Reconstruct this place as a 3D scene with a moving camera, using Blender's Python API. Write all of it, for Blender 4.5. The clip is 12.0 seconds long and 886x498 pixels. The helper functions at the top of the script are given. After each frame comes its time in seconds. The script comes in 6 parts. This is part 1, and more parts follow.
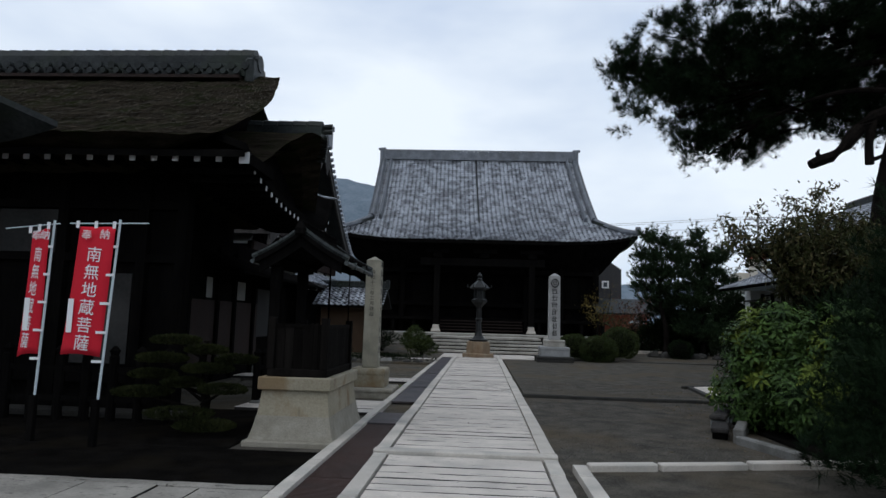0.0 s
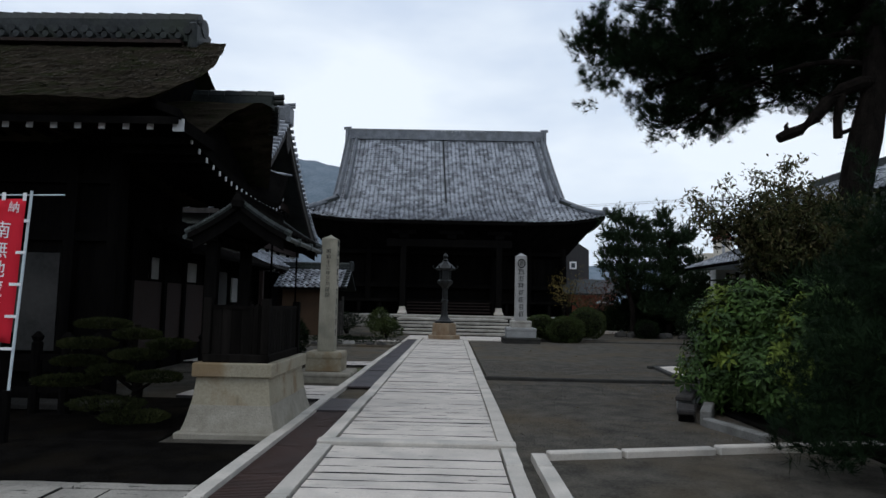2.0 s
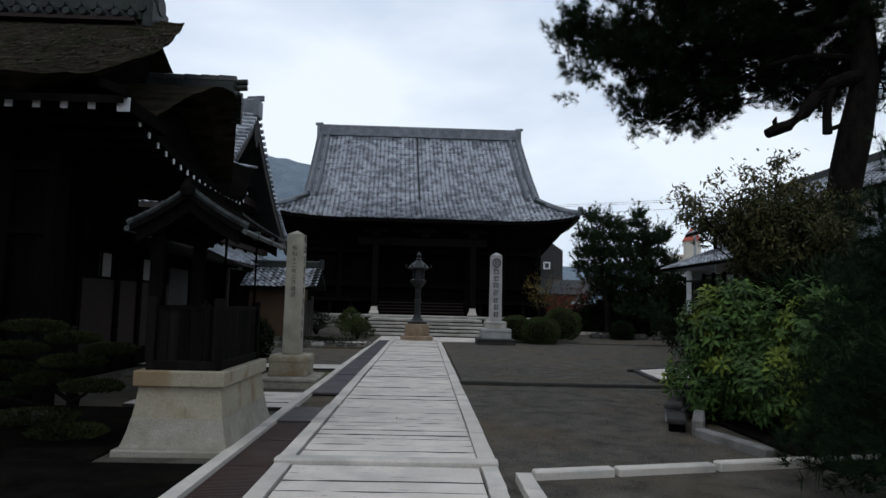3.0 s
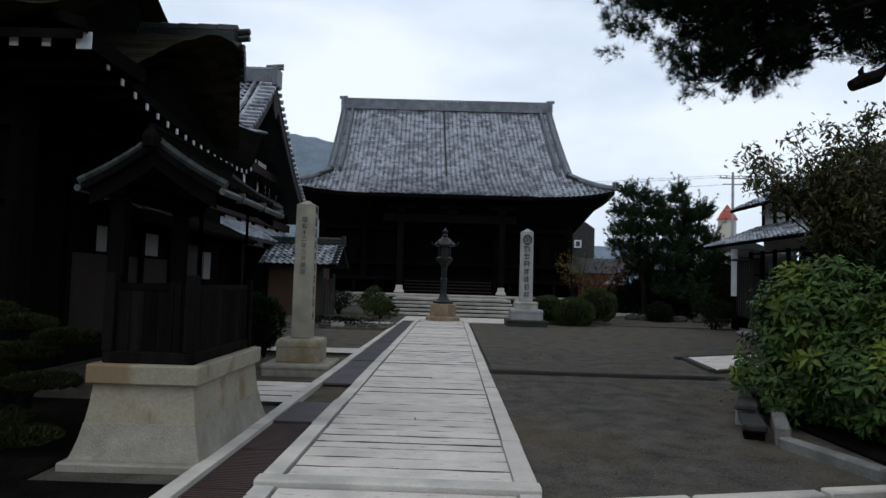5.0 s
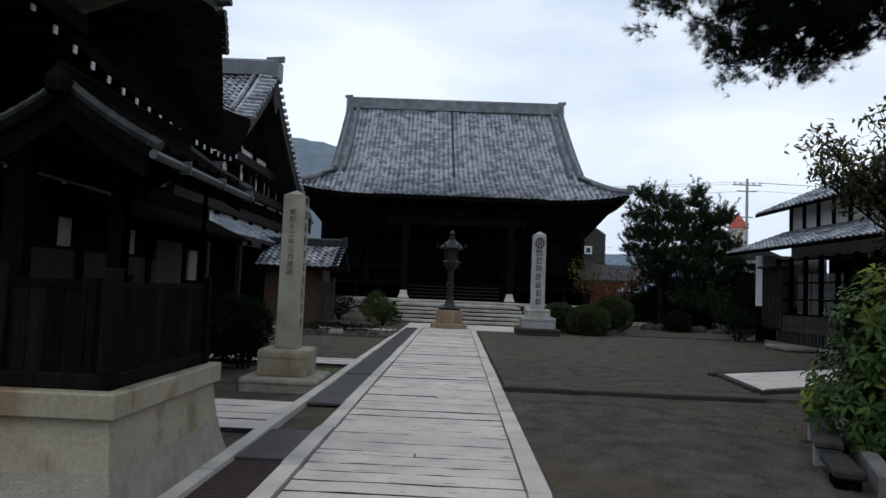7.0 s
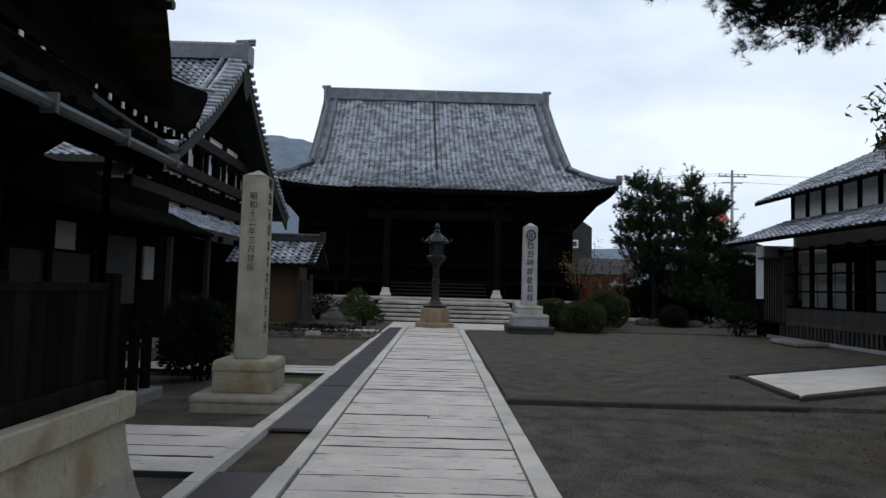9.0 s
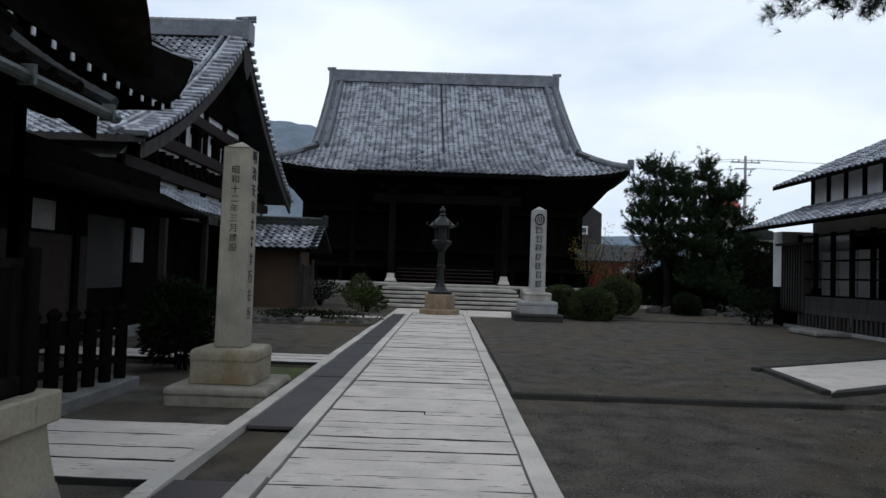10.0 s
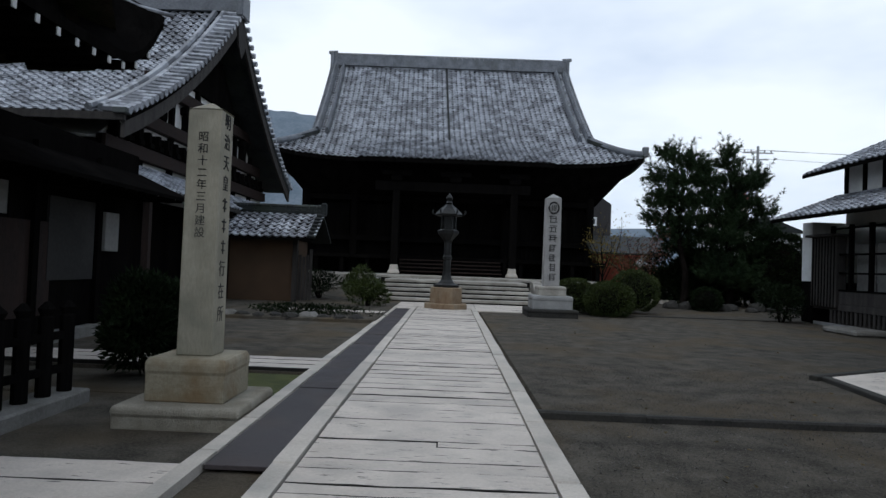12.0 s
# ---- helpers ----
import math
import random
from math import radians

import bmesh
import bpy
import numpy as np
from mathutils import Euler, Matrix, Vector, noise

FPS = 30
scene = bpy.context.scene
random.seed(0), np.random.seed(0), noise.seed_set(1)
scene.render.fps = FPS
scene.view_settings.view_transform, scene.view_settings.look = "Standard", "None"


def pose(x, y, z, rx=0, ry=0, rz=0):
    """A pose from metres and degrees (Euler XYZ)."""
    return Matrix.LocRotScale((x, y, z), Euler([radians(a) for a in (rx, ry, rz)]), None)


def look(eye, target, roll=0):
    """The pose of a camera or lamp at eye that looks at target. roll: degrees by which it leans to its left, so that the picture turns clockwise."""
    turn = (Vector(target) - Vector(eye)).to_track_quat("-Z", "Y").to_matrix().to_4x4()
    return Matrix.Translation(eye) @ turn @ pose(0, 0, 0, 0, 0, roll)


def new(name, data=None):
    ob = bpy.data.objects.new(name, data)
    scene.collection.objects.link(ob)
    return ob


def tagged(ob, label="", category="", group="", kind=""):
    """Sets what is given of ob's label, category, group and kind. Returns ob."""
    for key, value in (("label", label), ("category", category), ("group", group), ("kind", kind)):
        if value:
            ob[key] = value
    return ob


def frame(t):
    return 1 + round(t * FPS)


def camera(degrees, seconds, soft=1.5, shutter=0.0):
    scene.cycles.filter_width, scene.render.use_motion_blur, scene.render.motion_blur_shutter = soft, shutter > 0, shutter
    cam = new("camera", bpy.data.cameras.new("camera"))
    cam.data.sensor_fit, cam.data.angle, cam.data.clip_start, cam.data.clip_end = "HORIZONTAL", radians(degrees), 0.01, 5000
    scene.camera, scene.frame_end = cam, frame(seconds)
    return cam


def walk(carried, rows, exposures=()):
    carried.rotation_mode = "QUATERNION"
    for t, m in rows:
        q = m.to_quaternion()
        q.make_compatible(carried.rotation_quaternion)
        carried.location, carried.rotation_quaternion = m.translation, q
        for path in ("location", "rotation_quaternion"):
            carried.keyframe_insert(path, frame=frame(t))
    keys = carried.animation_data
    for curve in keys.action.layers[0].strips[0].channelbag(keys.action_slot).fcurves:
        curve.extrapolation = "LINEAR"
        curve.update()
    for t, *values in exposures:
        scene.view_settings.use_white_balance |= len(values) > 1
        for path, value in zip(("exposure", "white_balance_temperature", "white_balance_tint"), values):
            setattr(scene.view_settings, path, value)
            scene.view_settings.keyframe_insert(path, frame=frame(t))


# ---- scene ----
cam = camera(68.1, 12.0)
PATH = [
    (0, (0.158, -0.297, 1.627), (0.037, 1.687, 1.848), 1.7),
    (0.5, (0.159, -0.29, 1.616), (0.077, 1.697, 1.832), 1.9),
    (1, (0.196, -0.154, 1.601), (0.149, 1.837, 1.786), 1.2),
    (1.5, (0.313, 0.085, 1.613), (0.283, 2.076, 1.791), 1.6),
    (2, (0.363, 0.364, 1.599), (0.334, 2.357, 1.769), 1.2),
    (2.5, (0.328, 0.77, 1.616), (0.346, 2.762, 1.793), 1.4),
    (4.5, (0.332, 2.257, 1.601), (0.421, 4.252, 1.724), 1.2),
    (5, (0.372, 2.704, 1.623), (0.344, 4.701, 1.728), 1.7),
    (5.5, (0.351, 3.099, 1.614), (0.402, 5.097, 1.696), 2.0),
    (6, (0.303, 3.472, 1.633), (0.351, 5.468, 1.74), 1.6),
    (6.5, (0.312, 3.917, 1.629), (0.27, 5.912, 1.76), 1.4),
    (7, (0.323, 4.288, 1.581), (0.276, 6.284, 1.704), 2.4),
    (9, (0.166, 5.93, 1.572), (0.176, 7.927, 1.687), 1.6),
    (9.5, (0.218, 6.339, 1.54), (0.221, 8.336, 1.643), 0.3),
    (10, (0.276, 6.716, 1.533), (0.262, 8.715, 1.607), 1.9),
    (10.5, (0.244, 7.121, 1.544), (0.211, 9.119, 1.624), 1.9),
    (11, (0.26, 7.497, 1.523), (0.204, 9.495, 1.604), 1.7),
    (11.5, (0.254, 7.822, 1.532), (0.172, 9.819, 1.601), 2.0),
    (12, (0.138, 8.251, 1.537), (0.116, 10.251, 1.585), 2.2),
]
walk(cam, [(t, look(eye, aim, roll)) for t, eye, aim, roll in PATH], [(0.0, -0.04), (2.5, -0.03), (4.5, 0.0), (7.0, 0.05), (9.5, 0.06), (12.0, 0.07)])

# ---- world, sun and exposure ----
world = bpy.data.worlds.new("overcast_sky")
scene.world = world
world.use_nodes = True
wn, wl = world.node_tree.nodes, world.node_tree.links
wn.clear()
w_out = wn.new("ShaderNodeOutputWorld")
w_bg = wn.new("ShaderNodeBackground")
w_sky = wn.new("ShaderNodeTexSky")
w_sky.sky_type, w_sky.sun_disc = "NISHITA", False
w_sky.sun_elevation, w_sky.sun_rotation = radians(48), radians(-20)
w_mul = wn.new("ShaderNodeMixRGB")
w_mul.blend_type, w_mul.inputs[0].default_value, w_mul.inputs[2].default_value = "MULTIPLY", 1.0, (0.10, 0.10, 0.10, 1)
w_co = wn.new("ShaderNodeTexCoord")
w_map = wn.new("ShaderNodeMapping")
w_map.inputs["Scale"].default_value = (1.0, 1.0, 2.6)
w_noise = wn.new("ShaderNodeTexNoise")
w_noise.inputs["Scale"].default_value, w_noise.inputs["Detail"].default_value, w_noise.inputs["Roughness"].default_value = 1.7, 5, 0.5
w_ramp = wn.new("ShaderNodeValToRGB")
w_ramp.color_ramp.elements[0].position, w_ramp.color_ramp.elements[0].color = 0.37, (0.50, 0.62, 0.83, 1)
w_ramp.color_ramp.elements[1].position, w_ramp.color_ramp.elements[1].color = 0.65, (0.915, 1.0, 1.09, 1)
w_mix = wn.new("ShaderNodeMixRGB")
w_mix.inputs[0].default_value = 0.92
wl.new(w_co.outputs["Generated"], w_map.inputs[0])
wl.new(w_map.outputs[0], w_noise.inputs["Vector"])
wl.new(w_noise.outputs[0], w_ramp.inputs[0])
wl.new(w_sky.outputs[0], w_mul.inputs[1])
wl.new(w_mul.outputs[0], w_mix.inputs[1])
wl.new(w_ramp.outputs[0], w_mix.inputs[2])
wl.new(w_mix.outputs[0], w_bg.inputs[0])
w_bg.inputs[1].default_value = 1.0
wl.new(w_bg.outputs[0], w_out.inputs[0])
sun_data = bpy.data.lights.new("sun", "SUN")
sun_data.energy, sun_data.angle, sun_data.color = 0.55, radians(25), (1.0, 0.98, 0.96)
sun = new("sun", sun_data)
sun.matrix_world = look((-9, 5, 30), (0, 22, 0))

# ---- helpers of this place ----
rng = random.Random(7)
nrg = np.random.default_rng(11)


def mesh_of(name, verts, faces, material=None, smooth=False):
    me = bpy.data.meshes.new(name)
    me.from_pydata([tuple(v) for v in verts], [], faces)
    me.update()
    if material:
        me.materials.append(material)
    if smooth:
        me.shade_smooth()
    return me


def put(name, me, parent=None, label=""):
    ob = new(name, me)
    if parent:
        ob.parent = parent
    return tagged(ob, label)


def part(name, bm, material, parent=None, label="", smooth=False):
    me = bpy.data.meshes.new(name)
    bm.normal_update()
    bm.to_mesh(me)
    bm.free()
    me.materials.append(material)
    if smooth:
        me.shade_smooth()
    return put(name, me, parent, label)


def thing(name, label, category, group="", kind=""):
    return tagged(new(name), label, category, group, kind)


def box(bm, x0, x1, y0, y1, z0, z1, bevel=0.0, m=None):
    """A box, with chamfered edges where bevel is given, moved by m."""
    t = bmesh.new()
    bmesh.ops.create_cube(t, size=1.0)
    for v in t.verts:
        v.co = Vector(((x0 + x1) / 2 + v.co.x * (x1 - x0), (y0 + y1) / 2 + v.co.y * (y1 - y0), (z0 + z1) / 2 + v.co.z * (z1 - z0)))
    if bevel:
        bmesh.ops.bevel(t, geom=t.edges[:], offset=bevel, segments=1, affect="EDGES")
    if m is not None:
        bmesh.ops.transform(t, matrix=m, verts=t.verts)
    join(bm, t)
    return bm


def join(bm, t):
    me = bpy.data.meshes.new("tmp")
    t.to_mesh(me)
    t.free()
    bm.from_mesh(me)
    bpy.data.meshes.remove(me)


def bx(x0, x1, y0, y1, z0, z1, bevel=0.0, m=None):
    return box(bmesh.new(), x0, x1, y0, y1, z0, z1, bevel, m)


def tube(bm, points, radii, n=8, squash=1.0):
    """A tapered tube along points."""
    rings = []
    pts = [Vector(p) for p in points]
    for i, p in enumerate(pts):
        d = (pts[min(i + 1, len(pts) - 1)] - pts[max(i - 1, 0)]).normalized()
        a = d.orthogonal().normalized() if abs(d.z) < 0.9 else Vector((1, 0, 0))
        a = (a - d * a.dot(d)).normalized()
        b = d.cross(a)
        rings.append([bm.verts.new(p + (a * math.cos(k * math.tau / n) + b * math.sin(k * math.tau / n) * squash) * radii[i]) for k in range(n)])
    for r0, r1 in zip(rings, rings[1:]):
        for k in range(n):
            bm.faces.new((r0[k], r0[(k + 1) % n], r1[(k + 1) % n], r1[k]))
    bm.faces.new(rings[0][::-1])
    bm.faces.new(rings[-1])
    bmesh.ops.recalc_face_normals(bm, faces=bm.faces[:])
    return bm


def lathe(bm, cx, cy, profile, n=16, turn=0.0):
    """A solid of revolution (or an n-sided prism) from (radius, height) pairs."""
    rings = [[bm.verts.new((cx + r * math.cos(turn + k * math.tau / n), cy + r * math.sin(turn + k * math.tau / n), z)) for k in range(n)] for r, z in profile]
    for r0, r1 in zip(rings, rings[1:]):
        for k in range(n):
            bm.faces.new((r0[k], r0[(k + 1) % n], r1[(k + 1) % n], r1[k]))
    bm.faces.new(rings[0][::-1])
    bm.faces.new(rings[-1])
    return bm


def sheet(f, nu, nv, thick, wobble=0.0, tuck=None):
    """A solid sheet over f(u, v), u and v from 0 to 1, thick metres deep below it."""
    vs, fs = [], []
    for side in (0, 1):
        for j in range(nv + 1):
            for i in range(nu + 1):
                p = Vector(f(i / nu, j / nv))
                if wobble:
                    p.z += wobble * (noise.noise(p * 1.3) + 0.5 * noise.noise(p * 4.1))
                q = tuck(i / nu, j / nv) if tuck else (0.0, 0.0)
                vs.append((p.x + q[0] * side, p.y + q[1] * side, p.z - thick * side))
    w, o = nu + 1, (nu + 1) * (nv + 1)
    for j in range(nv):
        for i in range(nu):
            a = j * w + i
            fs.append((a, a + 1, a + w + 1, a + w))
            fs.append((o + a, o + a + w, o + a + w + 1, o + a + 1))
    for i in range(nu):
        fs.append((i + 1, i, o + i, o + i + 1))
        a = nv * w + i
        fs.append((a, a + 1, o + a + 1, o + a))
    for j in range(nv):
        a = j * w
        fs.append((a, a + w, o + a + w, o + a))
        a = j * w + nu
        fs.append((a + w, a, o + a, o + a + w))
    return vs, fs


def prism(bm, poly, axis, a, b):
    """poly, pairs in the plane across the axis, drawn out from a to b along it."""
    def at(p, q):
        return {"x": (q, p[0], p[1]), "y": (p[0], q, p[1]), "z": (p[0], p[1], q)}[axis]
    r0 = [bm.verts.new(at(p, a)) for p in poly]
    r1 = [bm.verts.new(at(p, b)) for p in poly]
    for i in range(len(poly)):
        j = (i + 1) % len(poly)
        bm.faces.new((r0[i], r0[j], r1[j], r1[i]))
    bm.faces.new(r0[::-1])
    bm.faces.new(r1)
    bmesh.ops.recalc_face_normals(bm, faces=bm.faces[:])
    return bm


# ---- materials ----
def surface(name, dark, light, scale, rough=0.8, bump=0.3, stretch=(1, 1, 1), fine=9.0, stain=None, stain_scale=0.6, stain_amount=0.5, metal=0.0, spec=0.3, vary=0.0, island=False, rough_vary=0.15, stain_edge=(0.48, 0.68), pits=None):
    """A worn surface: two colours mixed by a coarse and a fine noise, a stain colour in patches, relief and uneven gloss."""
    m = bpy.data.materials.new(name)
    m.use_nodes = True
    n, l = m.node_tree.nodes, m.node_tree.links
    b = n["Principled BSDF"]
    co = n.new("ShaderNodeNewGeometry")
    mp = n.new("ShaderNodeMapping")
    mp.inputs["Scale"].default_value = stretch
    l.new(co.outputs["Position"], mp.inputs[0])
    n1, n2 = n.new("ShaderNodeTexNoise"), n.new("ShaderNodeTexNoise")
    n1.inputs["Scale"].default_value, n1.inputs["Detail"].default_value = scale, 4
    n2.inputs["Scale"].default_value, n2.inputs["Detail"].default_value = scale * fine, 6
    n2.inputs["Roughness"].default_value = 0.65
    for q in (n1, n2):
        l.new(mp.outputs[0], q.inputs["Vector"])
    add = n.new("ShaderNodeMath")
    add.operation = "ADD"
    l.new(n1.outputs[0], add.inputs[0])
    l.new(n2.outputs[0], add.inputs[1])
    ramp = n.new("ShaderNodeMapRange")
    ramp.inputs[1].default_value, ramp.inputs[2].default_value = 0.7, 1.3
    l.new(add.outputs[0], ramp.inputs[0])
    mix = n.new("ShaderNodeMixRGB")
    mix.inputs[1].default_value, mix.inputs[2].default_value = (*dark, 1), (*light, 1)
    l.new(ramp.outputs[0], mix.inputs[0])
    last = mix.outputs[0]
    if stain:
        n3 = n.new("ShaderNodeTexNoise")
        n3.inputs["Scale"].default_value, n3.inputs["Detail"].default_value = stain_scale, 5
        l.new(co.outputs["Position"], n3.inputs["Vector"])
        r3 = n.new("ShaderNodeMapRange")
        r3.inputs[1].default_value, r3.inputs[2].default_value, r3.inputs[4].default_value = stain_edge[0], stain_edge[1], stain_amount
        l.new(n3.outputs[0], r3.inputs[0])
        m3 = n.new("ShaderNodeMixRGB")
        m3.inputs[2].default_value = (*stain, 1)
        l.new(r3.outputs[0], m3.inputs[0])
        l.new(last, m3.inputs[1])
        last = m3.outputs[0]
    if pits:
        pm = n.new("ShaderNodeMapping")
        pm.inputs["Scale"].default_value = pits[1]
        l.new(co.outputs["Position"], pm.inputs[0])
        n4 = n.new("ShaderNodeTexNoise")
        n4.inputs["Scale"].default_value, n4.inputs["Detail"].default_value, n4.inputs["Roughness"].default_value = 1.0, 3, 0.6
        l.new(pm.outputs[0], n4.inputs["Vector"])
        r4 = n.new("ShaderNodeMapRange")
        r4.inputs[1].default_value, r4.inputs[2].default_value, r4.inputs[4].default_value = pits[2], pits[2] + 0.05, pits[3]
        l.new(n4.outputs[0], r4.inputs[0])
        m4 = n.new("ShaderNodeMixRGB")
        m4.inputs[2].default_value = (*pits[0], 1)
        l.new(r4.outputs[0], m4.inputs[0])
        l.new(last, m4.inputs[1])
        last = m4.outputs[0]
    if vary:
        info = n.new("ShaderNodeNewGeometry") if island else n.new("ShaderNodeObjectInfo")
        rv = n.new("ShaderNodeMapRange")
        rv.inputs[3].default_value, rv.inputs[4].default_value = 1 - vary, 1 + vary
        l.new(info.outputs["Random Per Island" if island else "Random"], rv.inputs[0])
        hsv = n.new("ShaderNodeHueSaturation")
        l.new(rv.outputs[0], hsv.inputs["Value"])
        l.new(last, hsv.inputs["Color"])
        last = hsv.outputs[0]
    l.new(last, b.inputs["Base Color"])
    rr = n.new("ShaderNodeMapRange")
    rr.inputs[3].default_value, rr.inputs[4].default_value = max(0.05, rough - rough_vary), min(1.0, rough + rough_vary)
    l.new(n1.outputs[0], rr.inputs[0])
    l.new(rr.outputs[0], b.inputs["Roughness"])
    b.inputs["Metallic"].default_value = metal
    b.inputs["Specular IOR Level"].default_value = spec
    if bump:
        bp = n.new("ShaderNodeBump")
        bp.inputs["Strength"].default_value, bp.inputs["Distance"].default_value = bump, 0.02
        l.new(n2.outputs[0], bp.inputs["Height"])
        l.new(bp.outputs[0], b.inputs["Normal"])
    return m


def leafy(name, dark, light, scale=1.2, gloss=0.15):
    """Foliage: varied leaf by leaf, a little light passing through."""
    m = surface(name, dark, light, scale, rough=0.55, bump=0.0, vary=0.35, island=True, spec=gloss)
    b = m.node_tree.nodes["Principled BSDF"]
    b.inputs["Transmission Weight"].default_value = 0.0
    b.inputs["Subsurface Weight"].default_value = 0.0
    return m


EARTH = surface("damp_earth_gravel", (0.026, 0.0235, 0.0195), (0.122, 0.110, 0.090), 2.6, 0.92, 1.0, fine=15, stain=(0.092, 0.070, 0.043), stain_scale=0.55, stain_amount=0.75, spec=0.08)
PATHSTONE = surface("path_granite", (0.45, 0.40, 0.348), (0.63, 0.565, 0.495), 1.6, 0.65, 0.35, fine=26, stain=(0.26, 0.245, 0.22), stain_scale=2.1, stain_amount=0.4, vary=0.08, pits=((0.05, 0.046, 0.04), (4.0, 26.0, 2.0), 0.64, 1.0), spec=0.35)
STEPSTONE = surface("step_granite", (0.26, 0.243, 0.21), (0.43, 0.405, 0.36), 1.8, 0.75, 0.35, fine=22, stain=(0.15, 0.14, 0.115), stain_scale=1.3, stain_amount=0.6, vary=0.12, spec=0.25)
BEDSTONE = surface("bed_edge_stone", (0.11, 0.105, 0.095), (0.21, 0.205, 0.19), 3, 0.85, 0.5, fine=10, stain=(0.07, 0.068, 0.055), stain_scale=2.2)
KERBSTONE = surface("kerb_granite", (0.41, 0.37, 0.32), (0.58, 0.53, 0.465), 2.0, 0.7, 0.3, fine=22, stain=(0.26, 0.26, 0.235), stain_scale=1.7, stain_amount=0.5, vary=0.08)
# Soil with the shade of the yard and shrub bed in its black.
SHADESOIL = surface("shade_black_soil", (0.003, 0.0028, 0.0026), (0.011, 0.010, 0.009), 3, 0.95, 1.0, fine=16, stain=(0.014, 0.0115, 0.008), stain_scale=1.2, spec=0.0)
WALKSTONE = surface("weathered_walk_stone", (0.17, 0.157, 0.135), (0.32, 0.295, 0.255), 2.2, 0.75, 0.4, fine=18, stain=(0.10, 0.095, 0.08), stain_scale=1.6, stain_amount=0.6, vary=0.14, pits=((0.04, 0.037, 0.03), (5.0, 16.0, 2.0), 0.62, 0.9))
# Dirt of the joints; also paints the shadow lines of the stone steps.
JOINT = surface("joint_dirt_and_shade", (0.012, 0.012, 0.011), (0.03, 0.028, 0.025), 6, 0.95, 0.4)
BLOCKSTONE = surface("well_stone", (0.22, 0.19, 0.13), (0.35, 0.315, 0.235), 1.6, 0.75, 0.35, fine=18, stain=(0.17, 0.105, 0.045), stain_scale=2.3, stain_amount=0.75, stain_edge=(0.5, 0.66), pits=((0.12, 0.10, 0.07), (5.0, 5.0, 1.2), 0.63, 0.5))
BLOCKBASE = surface("well_base_stone", (0.225, 0.203, 0.16), (0.36, 0.33, 0.27), 7, 0.85, 0.9, fine=8, stain=(0.15, 0.13, 0.09), stain_scale=1.8, stain_amount=0.6)
PILLARSTONE = surface("pillar_stone", (0.235, 0.212, 0.16), (0.36, 0.332, 0.26), 2.2, 0.75, 0.35, fine=18, stretch=(1, 1, 0.3), stain=(0.17, 0.165, 0.125), stain_scale=2.2, stain_amount=0.6)
DARKSTONE = surface("mossy_dark_stone", (0.012, 0.012, 0.011), (0.05, 0.047, 0.042), 3.0, 0.9, 0.6, fine=10, stain=(0.035, 0.034, 0.026), stain_scale=2.0)
PALEGRANITE = surface("pale_pillar_granite", (0.26, 0.255, 0.245), (0.41, 0.40, 0.385), 2.5, 0.8, 0.35, fine=18, stain=(0.2, 0.2, 0.185), stain_scale=1.3)
GREYSTONE = surface("grey_granite", (0.21, 0.212, 0.21), (0.35, 0.348, 0.34), 2.5, 0.8, 0.35, fine=18, stain=(0.16, 0.165, 0.15), stain_scale=1.3)
INK = surface("carved_black", (0.015, 0.015, 0.015), (0.03, 0.03, 0.03), 12, 0.9, 0.0)
# Near-black base: the deep shade under eaves is put into the wood colour.
DARKWOOD = surface("weathered_wood_with_shade", (0.0025, 0.0024, 0.0024), (0.0085, 0.0078, 0.0072), 2.0, 0.85, 0.35, stretch=(1, 1, 0.15), fine=14, spec=0.0)
GREYWOOD = surface("grey_weathered_wood", (0.02, 0.018, 0.017), (0.062, 0.056, 0.051), 2.2, 0.85, 0.4, stretch=(3, 3, 0.3), fine=12, vary=0.2, spec=0.2)
REDWOOD = surface("brown_red_wood", (0.011, 0.007, 0.006), (0.034, 0.021, 0.017), 3, 0.8, 0.3, stretch=(2, 2, 0.3), spec=0.2)
PLASTER = surface("white_plaster", (0.58, 0.58, 0.56), (0.74, 0.74, 0.72), 0.9, 0.9, 0.15, fine=25, stain=(0.40, 0.39, 0.36), stain_scale=1.1, stain_amount=0.45)
# Plaster darkened in its colour for the shade below the eaves.
SHADEPLASTER = surface("shade_grey_plaster", (0.016, 0.0155, 0.0145), (0.036, 0.035, 0.033), 0.8, 0.9, 0.2, fine=20, stain=(0.08, 0.075, 0.07), stain_scale=0.7)
OCHRE = surface("ochre_earth_wall", (0.055, 0.033, 0.019), (0.085, 0.052, 0.031), 1.0, 0.95, 0.25, fine=30, stain=(0.10, 0.06, 0.035), stain_scale=0.9)
TILE = surface("smoked_clay_tile", (0.25, 0.262, 0.288), (0.42, 0.44, 0.475), 0.8, 0.42, 0.25, fine=6, stain=(0.095, 0.10, 0.112), stain_scale=1.5, stain_amount=0.78, vary=0.24, stain_edge=(0.50, 0.55), island=True, spec=0.5)
TILEPIECE = surface("smoked_clay_tile_piece", (0.25, 0.262, 0.288), (0.42, 0.44, 0.475), 0.8, 0.42, 0.25, fine=6, stain=(0.095, 0.10, 0.112), stain_scale=1.5, stain_amount=0.78, vary=0.24, stain_edge=(0.50, 0.55), spec=0.5)
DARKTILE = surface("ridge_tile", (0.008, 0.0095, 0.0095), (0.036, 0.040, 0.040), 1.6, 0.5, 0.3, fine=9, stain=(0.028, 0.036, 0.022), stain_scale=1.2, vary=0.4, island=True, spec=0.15)
